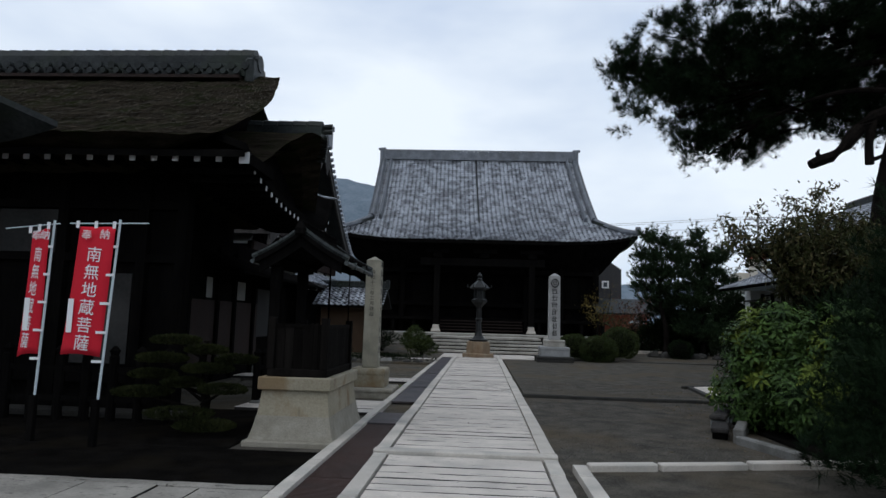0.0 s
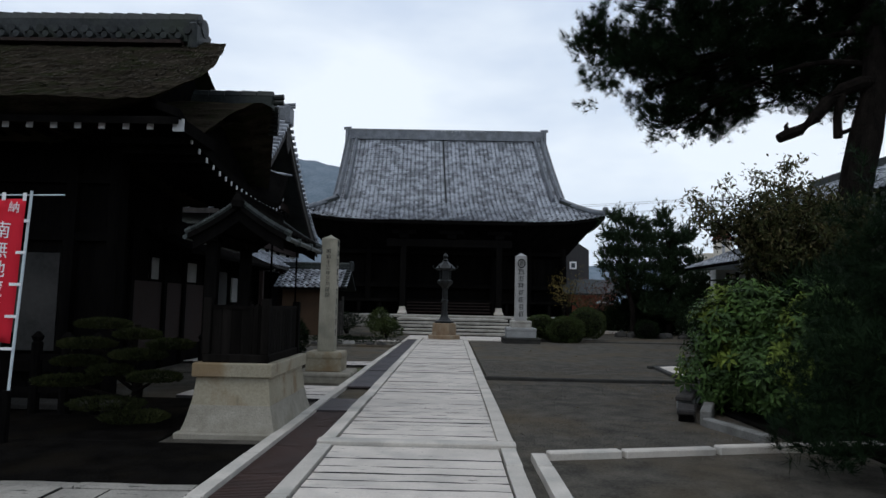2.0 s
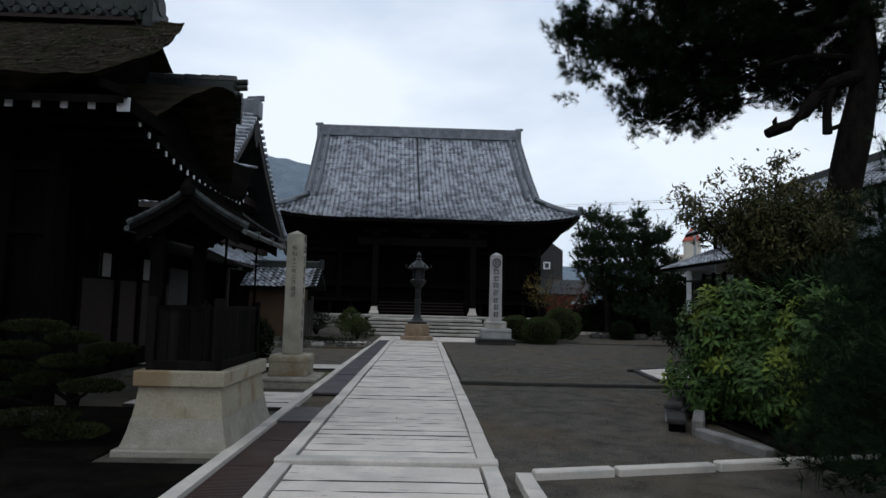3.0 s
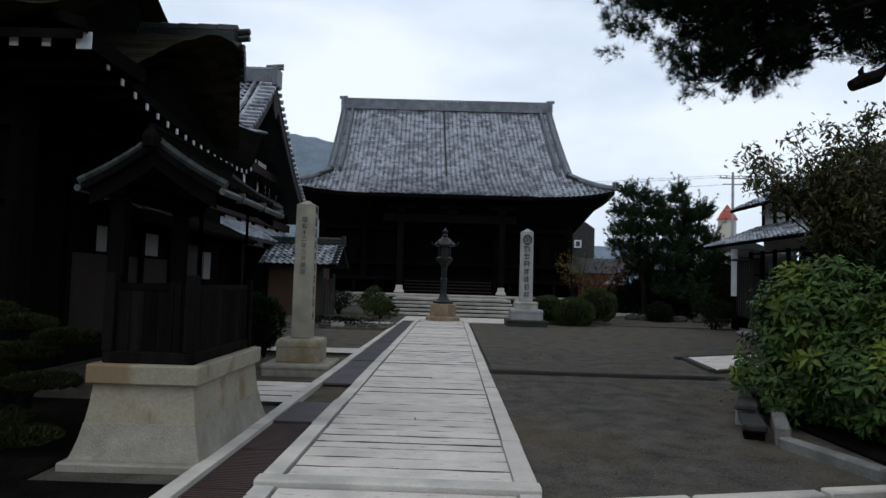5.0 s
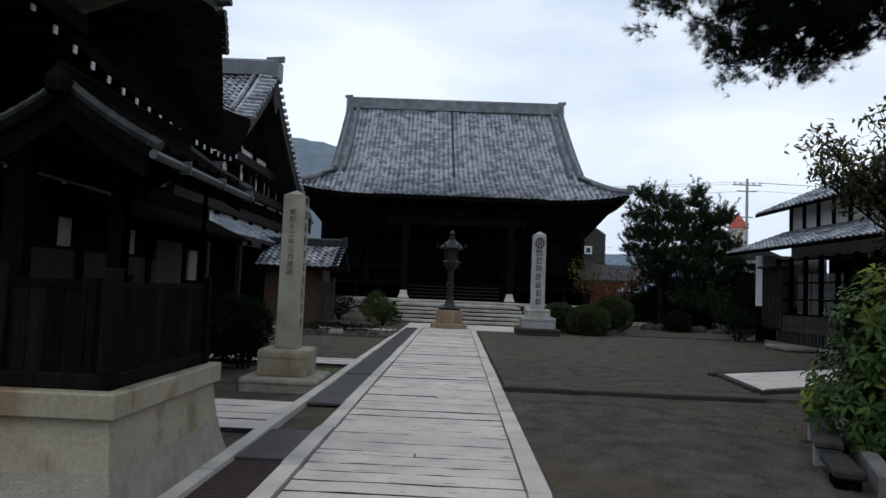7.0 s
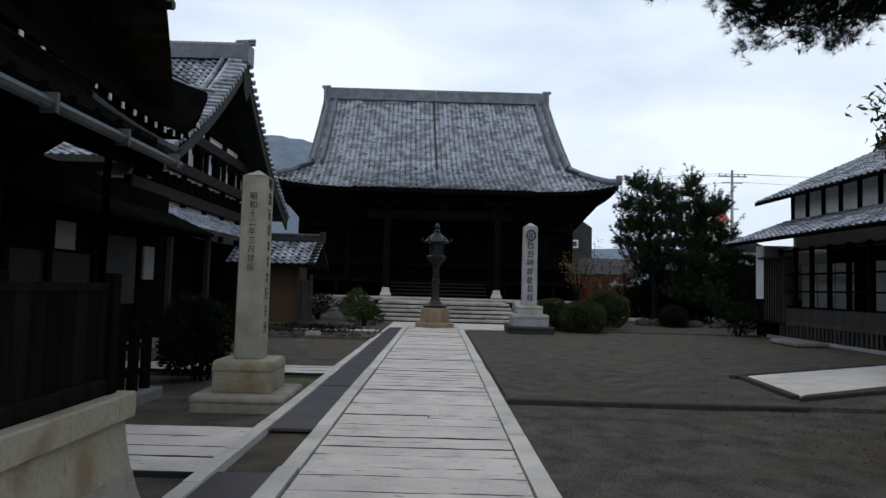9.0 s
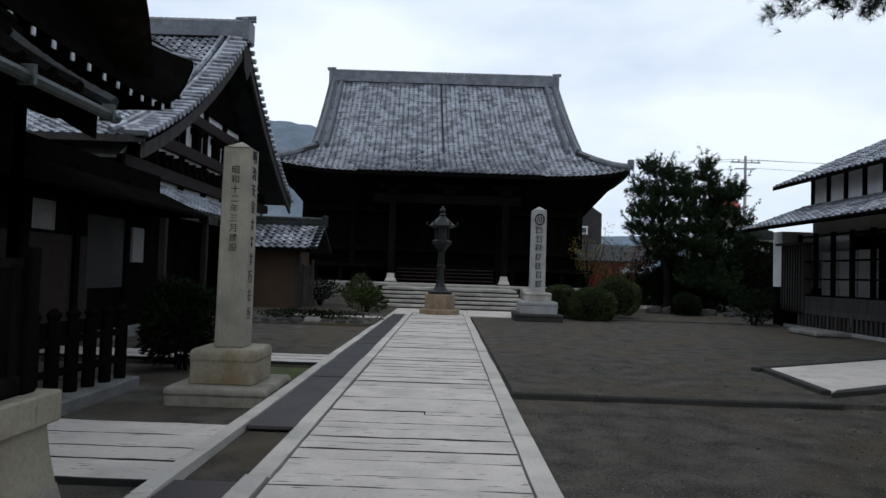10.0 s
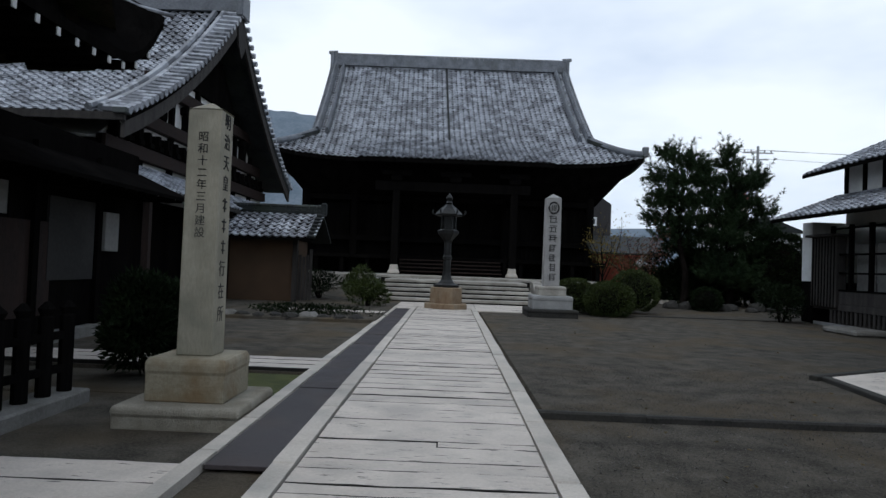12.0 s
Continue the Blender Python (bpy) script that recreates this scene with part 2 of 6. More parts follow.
RIDGETILE = surface("grey_ridge_tile", (0.06, 0.066, 0.076), (0.17, 0.182, 0.202), 1.8, 0.5, 0.3, fine=8, stain=(0.06, 0.065, 0.06), stain_scale=1.4, vary=0.2, spec=0.45)
STRAW = surface("loose_straw", (0.012, 0.01, 0.007), (0.075, 0.062, 0.045), 4, 0.95, 0.0, vary=0.5, island=True, spec=0.05)
# Near-black brown wood of the well screen.
SCREENWOOD = surface("dark_screen_wood", (0.0028, 0.0025, 0.0022), (0.0115, 0.010, 0.0088), 3, 0.9, 0.4, stretch=(4, 4, 0.3), fine=10, vary=0.35, spec=0.02)
THATCH = surface("mossy_thatch", (0.005, 0.0045, 0.0035), (0.044, 0.036, 0.026), 3.0, 0.97, 1.0, stretch=(0.5, 1.6, 2.2), fine=9, stain=(0.016, 0.021, 0.008), stain_scale=1.6, stain_amount=0.8, spec=0.0)
IRON = surface("dark_iron_plate", (0.038, 0.034, 0.036), (0.068, 0.061, 0.064), 2.5, 0.5, 0.2, fine=14, stain=(0.075, 0.055, 0.048), stain_scale=1.2, vary=0.14, metal=0.0, spec=0.15)
RUST = surface("rusty_grate", (0.040, 0.024, 0.020), (0.075, 0.044, 0.036), 3.5, 0.6, 0.3, fine=16, stain=(0.03, 0.022, 0.02), stain_scale=1.4, metal=0.2)
BRONZE = surface("aged_bronze", (0.008, 0.0085, 0.0085), (0.022, 0.023, 0.0225), 3.0, 0.5, 0.2, fine=10, stain=(0.04, 0.043, 0.041), stain_scale=3.5, stain_amount=0.4, metal=0.3)
PLINTH = surface("stained_plinth_stone", (0.15, 0.095, 0.055), (0.27, 0.195, 0.125), 3.0, 0.8, 0.3, stretch=(2.2, 2.2, 0.5), fine=8, stain=(0.30, 0.28, 0.22), stain_scale=2.0)
RED = surface("red_banner_cloth", (0.52, 0.016, 0.03), (0.60, 0.025, 0.042), 1.5, 0.85, 0.1, fine=60, spec=0.1)
WHITE = surface("white_print", (0.72, 0.72, 0.72), (0.82, 0.82, 0.82), 3, 0.8, 0.0)
POLE = surface("pale_plastic_pole", (0.45, 0.52, 0.54), (0.6, 0.66, 0.68), 3, 0.4, 0.0)
RAFTERWHITE = surface("white_rafter_end", (0.45, 0.45, 0.45), (0.6, 0.6, 0.6), 5, 0.8, 0.1)
BARK = surface("pine_bark", (0.003, 0.0026, 0.0024), (0.016, 0.013, 0.011), 5, 0.95, 1.0, stretch=(1, 1, 0.45), fine=6, spec=0.02)
NEEDLE = leafy("pine_needles", (0.004, 0.009, 0.004), (0.015, 0.028, 0.012), 1.2, 0.03)
NEEDLE_FAR = leafy("far_pine_needles", (0.010, 0.020, 0.010), (0.036, 0.058, 0.026), 0.9, 0.05)
LEAF = leafy("evergreen_leaves", (0.010, 0.027, 0.006), (0.060, 0.105, 0.022), 2.4, 0.15)
LEAFYELLOW = leafy("yellowing_leaves", (0.035, 0.06, 0.01), (0.13, 0.165, 0.026), 2.0, 0.1)
# Near-black green: the shade among crowded plants is in this leaf colour.
LEAFDARK = leafy("shade_dark_leaves", (0.004, 0.008, 0.004), (0.016, 0.026, 0.010), 1.5, 0.04)
LEAFBOX = leafy("clipped_box_leaves", (0.016, 0.027, 0.007), (0.058, 0.075, 0.02), 1.8)
LEAFAUTUMN = leafy("autumn_leaves", (0.024, 0.023, 0.009), (0.105, 0.085, 0.034), 2.2)
LEAFOLIVE = leafy("olive_leaves", (0.014, 0.019, 0.006), (0.062, 0.066, 0.022), 2.0, 0.1)
LEAFPAD = leafy("clipped_pad_needles", (0.007, 0.010, 0.0035), (0.034, 0.038, 0.013), 2.0, 0.05)
LEAFDRY = leafy("dry_fallen_leaves", (0.05, 0.04, 0.022), (0.19, 0.145, 0.075), 3.0)
LEAFRED = leafy("red_autumn_leaves", (0.07, 0.026, 0.018), (0.15, 0.065, 0.042), 2.0)
LEAFGOLD = leafy("golden_leaves", (0.09, 0.062, 0.014), (0.19, 0.14, 0.035), 2.0)
MOSS = surface("moss_turf", (0.035, 0.045, 0.012), (0.10, 0.11, 0.035), 4, 0.95, 0.9, fine=9)
# Pale blue-grey: distance haze is mixed into the woods' colour.
HILLWOOD = surface("haze_tinted_hill", (0.12, 0.155, 0.185), (0.19, 0.225, 0.26), 0.06, 1.0, 0.0, fine=8, spec=0.0)
VERMILION = surface("vermilion_paint", (0.30, 0.055, 0.035), (0.40, 0.085, 0.05), 2, 0.6, 0.1)
EAVEPALE = surface("pale_eave_wood", (0.3, 0.29, 0.27), (0.45, 0.43, 0.4), 2.5, 0.85, 0.3, stretch=(0.4, 3, 3), fine=10)
CREAM = surface("cream_render_wall", (0.5, 0.46, 0.38), (0.6, 0.55, 0.47), 0.4, 0.9, 0.1)
CONCRETE = surface("utility_concrete", (0.25, 0.26, 0.27), (0.36, 0.37, 0.38), 2, 0.8, 0.2)
SHUTTER = surface("paper_shutter", (0.16, 0.157, 0.148), (0.25, 0.245, 0.23), 1.2, 0.7, 0.05)
COPPER = surface("green_copper_gutter", (0.03, 0.036, 0.035), (0.08, 0.09, 0.088), 4, 0.5, 0.2, stain=(0.09, 0.09, 0.085), stain_scale=3, metal=0.3)
STEEL = surface("galvanised_metal", (0.3, 0.31, 0.32), (0.45, 0.46, 0.47), 4, 0.4, 0.0, metal=0.7)
GLASS = bpy.data.materials.new("window_glass")
GLASS.use_nodes = True
g_b = GLASS.node_tree.nodes["Principled BSDF"]
g_b.inputs["Base Color"].default_value, g_b.inputs["Roughness"].default_value = (0.06, 0.07, 0.08, 1), 0.08


# ---- roofs of clay tiles ----
def tile_mesh(w, d):
    """One wavy tile, its lower edge proud of the row below."""
    vs, fs = [], []
    prof = ((0, 0.0), (0.25, -0.028), (0.52, -0.022), (0.74, 0.028), (0.92, 0.03), (1.0, 0.006))
    for v, lift in ((-0.04, 0.05), (1.0, 0.008)):
        for s, h in prof:
            vs.append(((s - 0.5) * w, v * d, h + lift))
    for s, h in prof:
        vs.append(((s - 0.5) * w, -0.04 * d, h + 0.012))
    k = len(prof)
    for i in range(k - 1):
        fs.append((i, i + 1, k + i + 1, k + i))
        fs.append((2 * k + i, 2 * k + i + 1, i + 1, i))
    return vs, fs


def tiled(name, f, width, rows, inside, parent, columns, single=None, material=None):
    """Tiles over f(x, s): x metres across, s from 0 at the eave to 1. inside(x, s) keeps a tile. single(i, j) picks those that are objects of their own."""
    tv, tf = tile_mesh(1.0, 1.0)
    tv = np.array(tv)
    own = None
    verts, faces, base = [], [], 0
    for j in range(rows):
        for i in range(columns[0], columns[1]):
            x, s = (i + 0.5) * width, j / rows
            if not inside(x, s):
                continue
            o = Vector(f(x, s))
            ex = (Vector(f(x + 0.05, s)) - Vector(f(x - 0.05, s))).normalized()
            up = Vector(f(x, s + 1 / rows)) - o
            ez = ex.cross(up).normalized()
            tilt = Matrix.Rotation(rng.uniform(-0.012, 0.012), 3, "Z")
            r = Matrix((ex * width, up, ez)).transposed() @ tilt
            o = o + ez * rng.uniform(-0.006, 0.006)
            if single and single(i, j):
                if own is None:
                    own = mesh_of("tile", tv, tf, TILEPIECE)
                ob = put("tile", own, parent)
                ob.matrix_basis = Matrix.Translation(o) @ r.to_4x4()
            else:
                verts.append(tv @ np.array(r).T + np.array(o))
                faces += [tuple(base + q for q in face) for face in tf]
                base += len(tv)
    if verts:
        ob = put("roof_tiles", mesh_of("roof_tiles", np.concatenate(verts), faces, material or TILE), parent)
        tagged(ob, kind="stuff")


def ridge_stack(bm, a, b, width, height, caps=0.28, layers=4):
    """A ridge of stacked flat tiles under a round cap, from a to b, with round tile ends along both sides."""
    a, b = Vector(a), Vector(b)
    d = b - a
    n = 1
    side = Vector((0, 0, 1)).cross(d).normalized()
    lh = height * 0.78 / layers
    q = d.to_track_quat("X", "Z").to_matrix().to_4x4()
    for k in range(layers):
        wdt = width * (1.0 - 0.09 * k) * (1.0 if k % 2 == 0 else 0.92)
        for i in range(n):
            m = Matrix.Translation(a + d * ((i + 0.5) / n) + Vector((0, 0, lh * (k + 0.5)))) @ q
            box(bm, -d.length / n / 2 + 0.004, d.length / n / 2 - 0.004, -wdt / 2, wdt / 2, -lh / 2 + 0.006, lh / 2, 0.0, m)
    if caps:
        ridge_caps(bm, a, b, width, height, caps)
    return bm


def ridge_caps(bm, a, b, width, height, step, parent=None):
    """The round cap tiles on a ridge: into bm, or each a part of parent."""
    a, b = Vector(a), Vector(b)
    d = b - a
    m = int(d.length / step)
    shared = None
    for i in range(m):
        p0 = a + d * (i / m) + Vector((0, 0, height * 0.78 + 0.04))
        p1 = a + d * ((i + 0.93) / m) + Vector((0, 0, height * 0.78 + 0.04))
        if parent is None:
            tube(bm, (p0, p1), (width * 0.30, width * 0.27), 8)
        elif shared is None:
            first = part("ridge_cap", tube(bmesh.new(), (Vector(), p1 - p0), (width * 0.30, width * 0.27), 8), RIDGETILE if width < 0.7 else DARKTILE, parent)
            shared = first.data
            first.location = p0
        else:
            put("ridge_cap", shared, parent).location = p0


def eave_discs(bm, points, r=0.075, depth=0.12, facing=(0, -1, 0)):
    fdir = Vector(facing)
    for p in points:
        p = Vector(p)
        tube(bm, (p, p - fdir * depth), (r, r), 8)
    return bm


# ---- ground ----
def ground_z(x, y):
    """The court lies in low terraces on the right of the path and slopes up gently at the back."""
    z = -0.05
    if x > 1.2:
        z = -0.06
        if y > 15.35:
            z = 0.0
        if y > 31.1:
            z = 0.03
    elif -6.3 < x < -1.7 and 13.05 < y < 17.45:
        z = -0.125
    elif x < -1.7 and y > 25.0:
        z = 0.05
    if y > 34:
        z += min(0.30, (y - 34) * 0.04)
    return z


def grid_lines(a, b, step, extra):
    out = list(np.arange(a, b, step)) + list(extra) + [b]
    return sorted(set(round(float(v), 3) for v in out))


gx = grid_lines(-40, 40, 1.0, (-3000, -800, -200, -80, 80, 200, 800, 3000, 1.19, 1.21, -1.69, -1.71, -6.31, -6.29)) 
gy = grid_lines(-20, 80, 1.0, (-3000, -500, -80, 120, 300, 900, 3000, 15.34, 15.36, 31.09, 31.11, 24.99, 25.01, 13.04, 13.06, 17.44, 17.46))
gv = []
for y in gy:
    for x in gx:
        near = abs(x) < 40 and -20 < y < 80
        gv.append((x, y, ground_z(x, y) + (0.012 * noise.noise(Vector((x * 0.7, y * 0.7, 0))) if near else 0)))
gf = []
for j in range(len(gy) - 1):
    for i in range(len(gx) - 1):
        a = j * len(gx) + i
        gf.append((a, a + 1, a + 1 + len(gx), a + len(gx)))
ground = put("ground", mesh_of("ground", gv, gf, EARTH))
tagged(ground, "dark damp earth and fine gravel court", "ground", kind="structure")

# Near the building the soil is coloured black in place of shade.
soil = thing("soil_bed", "garden soil, coloured black for shade beside the thatched building", "soil", kind="structure")
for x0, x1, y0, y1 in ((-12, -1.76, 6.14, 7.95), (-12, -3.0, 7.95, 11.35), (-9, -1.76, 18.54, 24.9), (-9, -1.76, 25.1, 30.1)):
    part("soil", bx(x0, x1, y0, y1, -0.12, -0.022 if y1 < 25 else 0.065, 0.02), SHADESOIL if y0 < 12 else EARTH, soil)
for x0, x1, y0, y1 in ((-4.2, -1.76, 13.12, 15.9), (-6.2, -2.62, 15.9, 17.43)):
    part("soil", bx(x0, x1, y0, y1, -0.2, -0.098, 0.02), EARTH, soil)
# The same black puts shade under the shrubs.
bedsoil = part("bed_soil", bx(4.75, 9.5, 8.2, 12.2, -0.1, 0.0, 0.03), SHADESOIL)
tagged(bedsoil, "leaf-strewn soil of the shrub bed, darkened for shade", "soil", kind="structure")

# ---- the paved approach ----
path_bed = part("path_bed", bx(-1.1, 1.1, -8, 31.3, -0.2, -0.05), JOINT)
tagged(path_bed, "dirt bed under the paved stone path", "path", kind="structure")


def slab(parent, name, x0, x1, y0, y1, z0, z1, material, bevel=0.012, tilt=0.0, wave=0.0, dirty=False):
    """A stone slab with worn edges, its top a little uneven."""
    bm = bmesh.new()
    n = 8 if dirty and x1 - x0 > 0.8 else 3 if x1 - x0 > 0.8 else 1
    xs = [x0 + (x1 - x0) * k / n for k in range(n + 1)]
    ring = []
    for k, x in enumerate(xs):
        w0 = rng.uniform(-wave, wave)
        w1 = rng.uniform(-wave, wave)
        h = rng.uniform(-0.003, 0.003)
        ring.append([(x, y0 + w0, z0), (x, y0 + w0, z1 - bevel + h), (x, y0 + w0 + bevel, z1 + h), (x, y1 + w1 - bevel, z1 + h + tilt), (x, y1 + w1, z1 - bevel + h + tilt), (x, y1 + w1, z0)])
    vr = [[bm.verts.new(p) for p in r] for r in ring]
    for a, b in zip(vr, vr[1:]):
        for k in range(5):
            bm.faces.new((a[k], a[k + 1], b[k + 1], b[k]))
    bm.faces.new(vr[0])
    bm.faces.new(vr[-1][::-1])
    bmesh.ops.recalc_face_normals(bm, faces=bm.faces[:])
    if dirty:
        for i, f in enumerate(bm.faces):
            f.material_index = 0 if i % 5 == 2 and i < 5 * n else 1
    ob = part(name, bm, material, parent)
    if dirty:
        ob.data.materials.append(JOINT)
    return ob


paving = thing("stone_path", "pale granite plank paving leading to the temple hall", "path", kind="structure")
y = -3.0
while y < 30.9:
    d = rng.choice((0.17, 0.21, 0.24, 0.27, 0.3, 0.34, 0.4, 0.48))
    if abs(y + d - 7.9) < 0.3:
        d = 7.86 - y
    if y >= 7.8 and y < 8.0:
        y = 8.06
        continue
    top = 0.0 if y < 7.9 else 0.035
    if rng.random() < 0.03:
        c = rng.uniform(-0.3, 0.3)
        slab(paving, "slab", -0.918, c - 0.006, y, y + d - rng.uniform(0.004, 0.014), -0.15, top + rng.uniform(-0.004, 0.004), PATHSTONE, 0.006, rng.uniform(-0.005, 0.005), 0.007, True)
        slab(paving, "slab", c + 0.006, 0.918, y, y + d - rng.uniform(0.004, 0.014), -0.15, top + rng.uniform(-0.004, 0.004), PATHSTONE, 0.006, rng.uniform(-0.005, 0.005), 0.007, True)
    else:
        slab(paving, "slab", -0.918, 0.918, y, y + d - rng.uniform(0.004, 0.014), -0.15, top + rng.uniform(-0.004, 0.004), PATHSTONE, 0.006, rng.uniform(-0.005, 0.005), 0.007, True)
    y += d
slab(paving, "threshold_stone", -1.12, 1.12, 7.87, 8.05, -0.15, 0.06, KERBSTONE, 0.015)


def kerb_run(name, label, x, width, y0, y1, top, step, z0=-0.2):
    run = thing(name, label, "kerb", kind="structure")
    yy = y0
    while yy < y1 - 0.05:
        d = min(step * rng.uniform(0.75, 1.3), y1 - yy)
        h = top(yy) if callable(top) else top
        o = rng.uniform(-0.006, 0.006)
        slab(run, "kerb_stone", x - width / 2 + o, x + width / 2 + o, yy, yy + d - 0.008, z0, h + rng.uniform(-0.006, 0.006), KERBSTONE, 0.014)
        yy += d
    return run


kerb_run("path_kerb_left", "pale granite kerb along the path", -1.02, 0.16, -3, 7.86, 0.02, 1.4)
kerb_run("path_kerb_right", "pale granite kerb along the path", 1.02, 0.16, -3, 7.86, 0.02, 1.4)
kerb_run("path_kerb_left", "pale granite kerb along the path", -1.02, 0.16, 8.06, 31.0, 0.055, 1.5)
kerb_run("path_kerb_right", "pale granite kerb along the path", 1.02, 0.18, 8.06, 31.0, 0.055, 1.5)
kerb_run("gutter_kerb", "pale granite kerb beside the covered drain", -1.68, 0.14, -3, 31.0, 0.03, 1.2)
kerb_run("side_gutter_kerb", "pale kerb stone beside an open drain slot", 1.335, 0.15, -3, 7.62, 0.03, 1.6)
drain = thing("drain_cover", "dark iron plates and rusty gratings covering a drain", "drain")
y = -3.0
while y < 31:
    d = rng.uniform(1.3, 1.9) if y > 9 else 1.2
    if 11.35 < y < 13.0:
        y = 13.05
        continue
    if y < 11.3 < y + d:
        d = 11.4 - y
    if y < 9.6:
        bm = bx(-1.6, -1.11, y, y + d - 0.02, -0.03, -0.012)
        k = y + 0.03
        while k < y + d - 0.05:
            box(bm, -1.58, -1.13, k, k + 0.022, -0.012, -0.002)
            k += 0.045
        part("grating", bm, RUST, drain, "rusty ribbed steel grating")
    else:
        part("plate", bx(-1.6, -1.11, y, y + d - 0.012, -0.02, 0.012 + rng.uniform(-0.006, 0.006), 0.004), IRON, drain)
    y += d
part("channel", bx(-1.6, -1.11, -3, 31, -0.3, -0.2), JOINT, drain)
part("channel_gravel", bx(-1.6, -1.11, 11.3, 13.2, -0.2, -0.045), EARTH, drain, "damp gravel filling an open drain gap")

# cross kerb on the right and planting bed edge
cross = thing("court_kerb", "long pale kerb stones edging the court", "kerb", kind="structure")
for x0, x1 in ((1.44, 2.30), (2.31, 3.45), (3.46, 4.7), (4.71, 6.2)):
    a, b = Vector((x0, 7.37 + 0.235 * x0, 0)), Vector((x1, 7.37 + 0.235 * x1, 0))
    m = Matrix.Translation((a + b) / 2) @ pose(0, 0, 0, 0, 0, 13.2)
    part("kerb_stone", bx(-(x1 - x0) / 2, (x1 - x0) / 2 - 0.008, -0.07, 0.07, -0.15, 0.03 + rng.uniform(-0.008, 0.008), 0.015, m), KERBSTONE, cross)
bed = thing("bed_kerb", "weathered kerb stones round the shrub bed", "kerb", kind="structure")
for (xa, ya), (xb, yb), h in (((4.38, 8.8), (4.07, 10.04), 0.10), ((4.07, 10.06), (4.66, 11.4), 0.26), ((4.68, 11.42), (5.35, 12.9), 0.24)):
    a, b = Vector((xa, ya, 0)), Vector((xb, yb, 0))
    m = Matrix.Translation((a + b) / 2) @ (b - a).to_track_quat("Y", "Z").to_matrix().to_4x4()
    part("kerb_stone", bx(-0.08, 0.08, -(b - a).length / 2, (b - a).length / 2, -0.1, h * 0.6, 0.02, m), BEDSTONE, bed)
terrace = thing("terrace_edge", "low dark stone edge of the raised court", "kerb", kind="structure")
x = 1.13
while x < 5.45:
    d = min(rng.uniform(0.9, 1.3), 5.45 - x)
    slab(terrace, "edge_stone", x, x + d - 0.006, 15.26, 15.36, -0.2, 0.022 + rng.uniform(-0.01, 0.01), DARKSTONE, 0.02)
    x += d
x = 1.13
while x < 11.2:
    d = rng.uniform(1.0, 1.5)
    slab(terrace, "edge_stone", x, x + d - 0.006, 31.03, 31.12, -0.1, 0.035 + rng.uniform(-0.008, 0.008), DARKSTONE, 0.02)
    x += d
landing = thing("side_landing", "pale paved landing edged with kerb stones", "paving", kind="structure")
def skewed(x0, x1, y0, y1, z0, z1):
    """A slab whose long sides run off at a slant across the court."""
    bm = bmesh.new()
    prism(bm, ((x0, y0 + 0.52 * x0), (x1, y0 + 0.52 * x1), (x1, y1 + 0.6 * x1), (x0 + 0.22, y1 + 0.6 * (x0 + 0.22))), "z", z0, z1)
    bmesh.ops.bevel(bm, geom=bm.edges[:], offset=0.012, segments=1, affect="EDGES")
    return bm


part("slab", skewed(5.75, 11.6, 13.05, 14.72, -0.1, 0.06), PATHSTONE, landing)
part("edge_stone", skewed(5.6, 11.6, 12.88, 13.04 - 0.085 * 5.6 + 0.02, -0.12, 0.07), DARKSTONE, landing)
for k in range(4):
    x0 = 5.72 + 1.45 * k
    part("edge_stone", bx(-0.02, 1.62, -0.07, 0.07, -0.12, 0.075, 0.015, Matrix.Translation((x0, 14.86 + 0.6 * x0, 0)) @ pose(0, 0, 0, 0, 0, 31)), DARKSTONE, landing)
part("edge_stone", bx(-0.07, 0.07, 0, 2.25, -0.12, 0.072, 0.015, Matrix.Translation((5.66, 16.02, 0)) @ pose(0, 0, 0, 0, 0, -6)), DARKSTONE, landing)


def side_walk(y0, y1, x0, x1, label):
    walk_way = thing("side_walk", label, "paving", kind="structure")
    yy = y0
    while yy < y1 - 0.05:
        d = min(rng.uniform(0.32, 0.5), y1 - yy)
        if y1 - yy - d < 0.15:
            d = y1 - yy
        xx = x1
        while xx > x0 + 0.05:
            w = min(rng.uniform(1.2, 2.2), xx - x0)
            slab(walk_way, "slab", xx - w, xx - 0.01, yy, yy + d - 0.01, -0.15, 0.01 + rng.uniform(-0.005, 0.005), PATHSTONE, 0.009, 0.0, 0.006, True)
            xx -= w
        yy += d


near_walk = thing("side_walk", "pale stone side walk beside the thatched building", "paving", kind="structure")
xx = -1.77
while xx > -11.9:
    w = rng.uniform(0.4, 0.75)
    slab(near_walk, "slab", xx - w, xx - rng.uniform(0.012, 0.02), 4.3, 5.97, -0.15, 0.01 + rng.uniform(-0.008, 0.008), WALKSTONE, 0.009, 0.0, 0.006, True)
    xx -= w
xx = -1.77
while xx > -11.9:
    w = rng.uniform(0.7, 1.5)
    slab(near_walk, "edge_stone", xx - w, xx - 0.012, 5.985, 6.12, -0.15, 0.02 + rng.uniform(-0.008, 0.008), WALKSTONE, 0.012, 0.0, 0.008)
    xx -= w
bed_floor = part("walk_bed", bx(-12, -1.76, 4.3, 6.12, -0.2, -0.06), JOINT, near_walk)
side_walk(11.4, 13.1, -4.2, -1.76, "pale stone side walk behind the well")
side_walk(17.5, 18.5, -9.0, -1.76, "pale stone side walk to the tiled residence")
moss = part("moss_patch", bx(-2.6, -1.76, 15.95, 17.42, -0.16, -0.075, 0.01), MOSS)
tagged(moss, "patch of yellow-green moss beside the drain", "moss", kind="stuff")


# ---- main hall ----
def hall_x(y):
    return 0.29 - 0.057 * (y - 41.7)


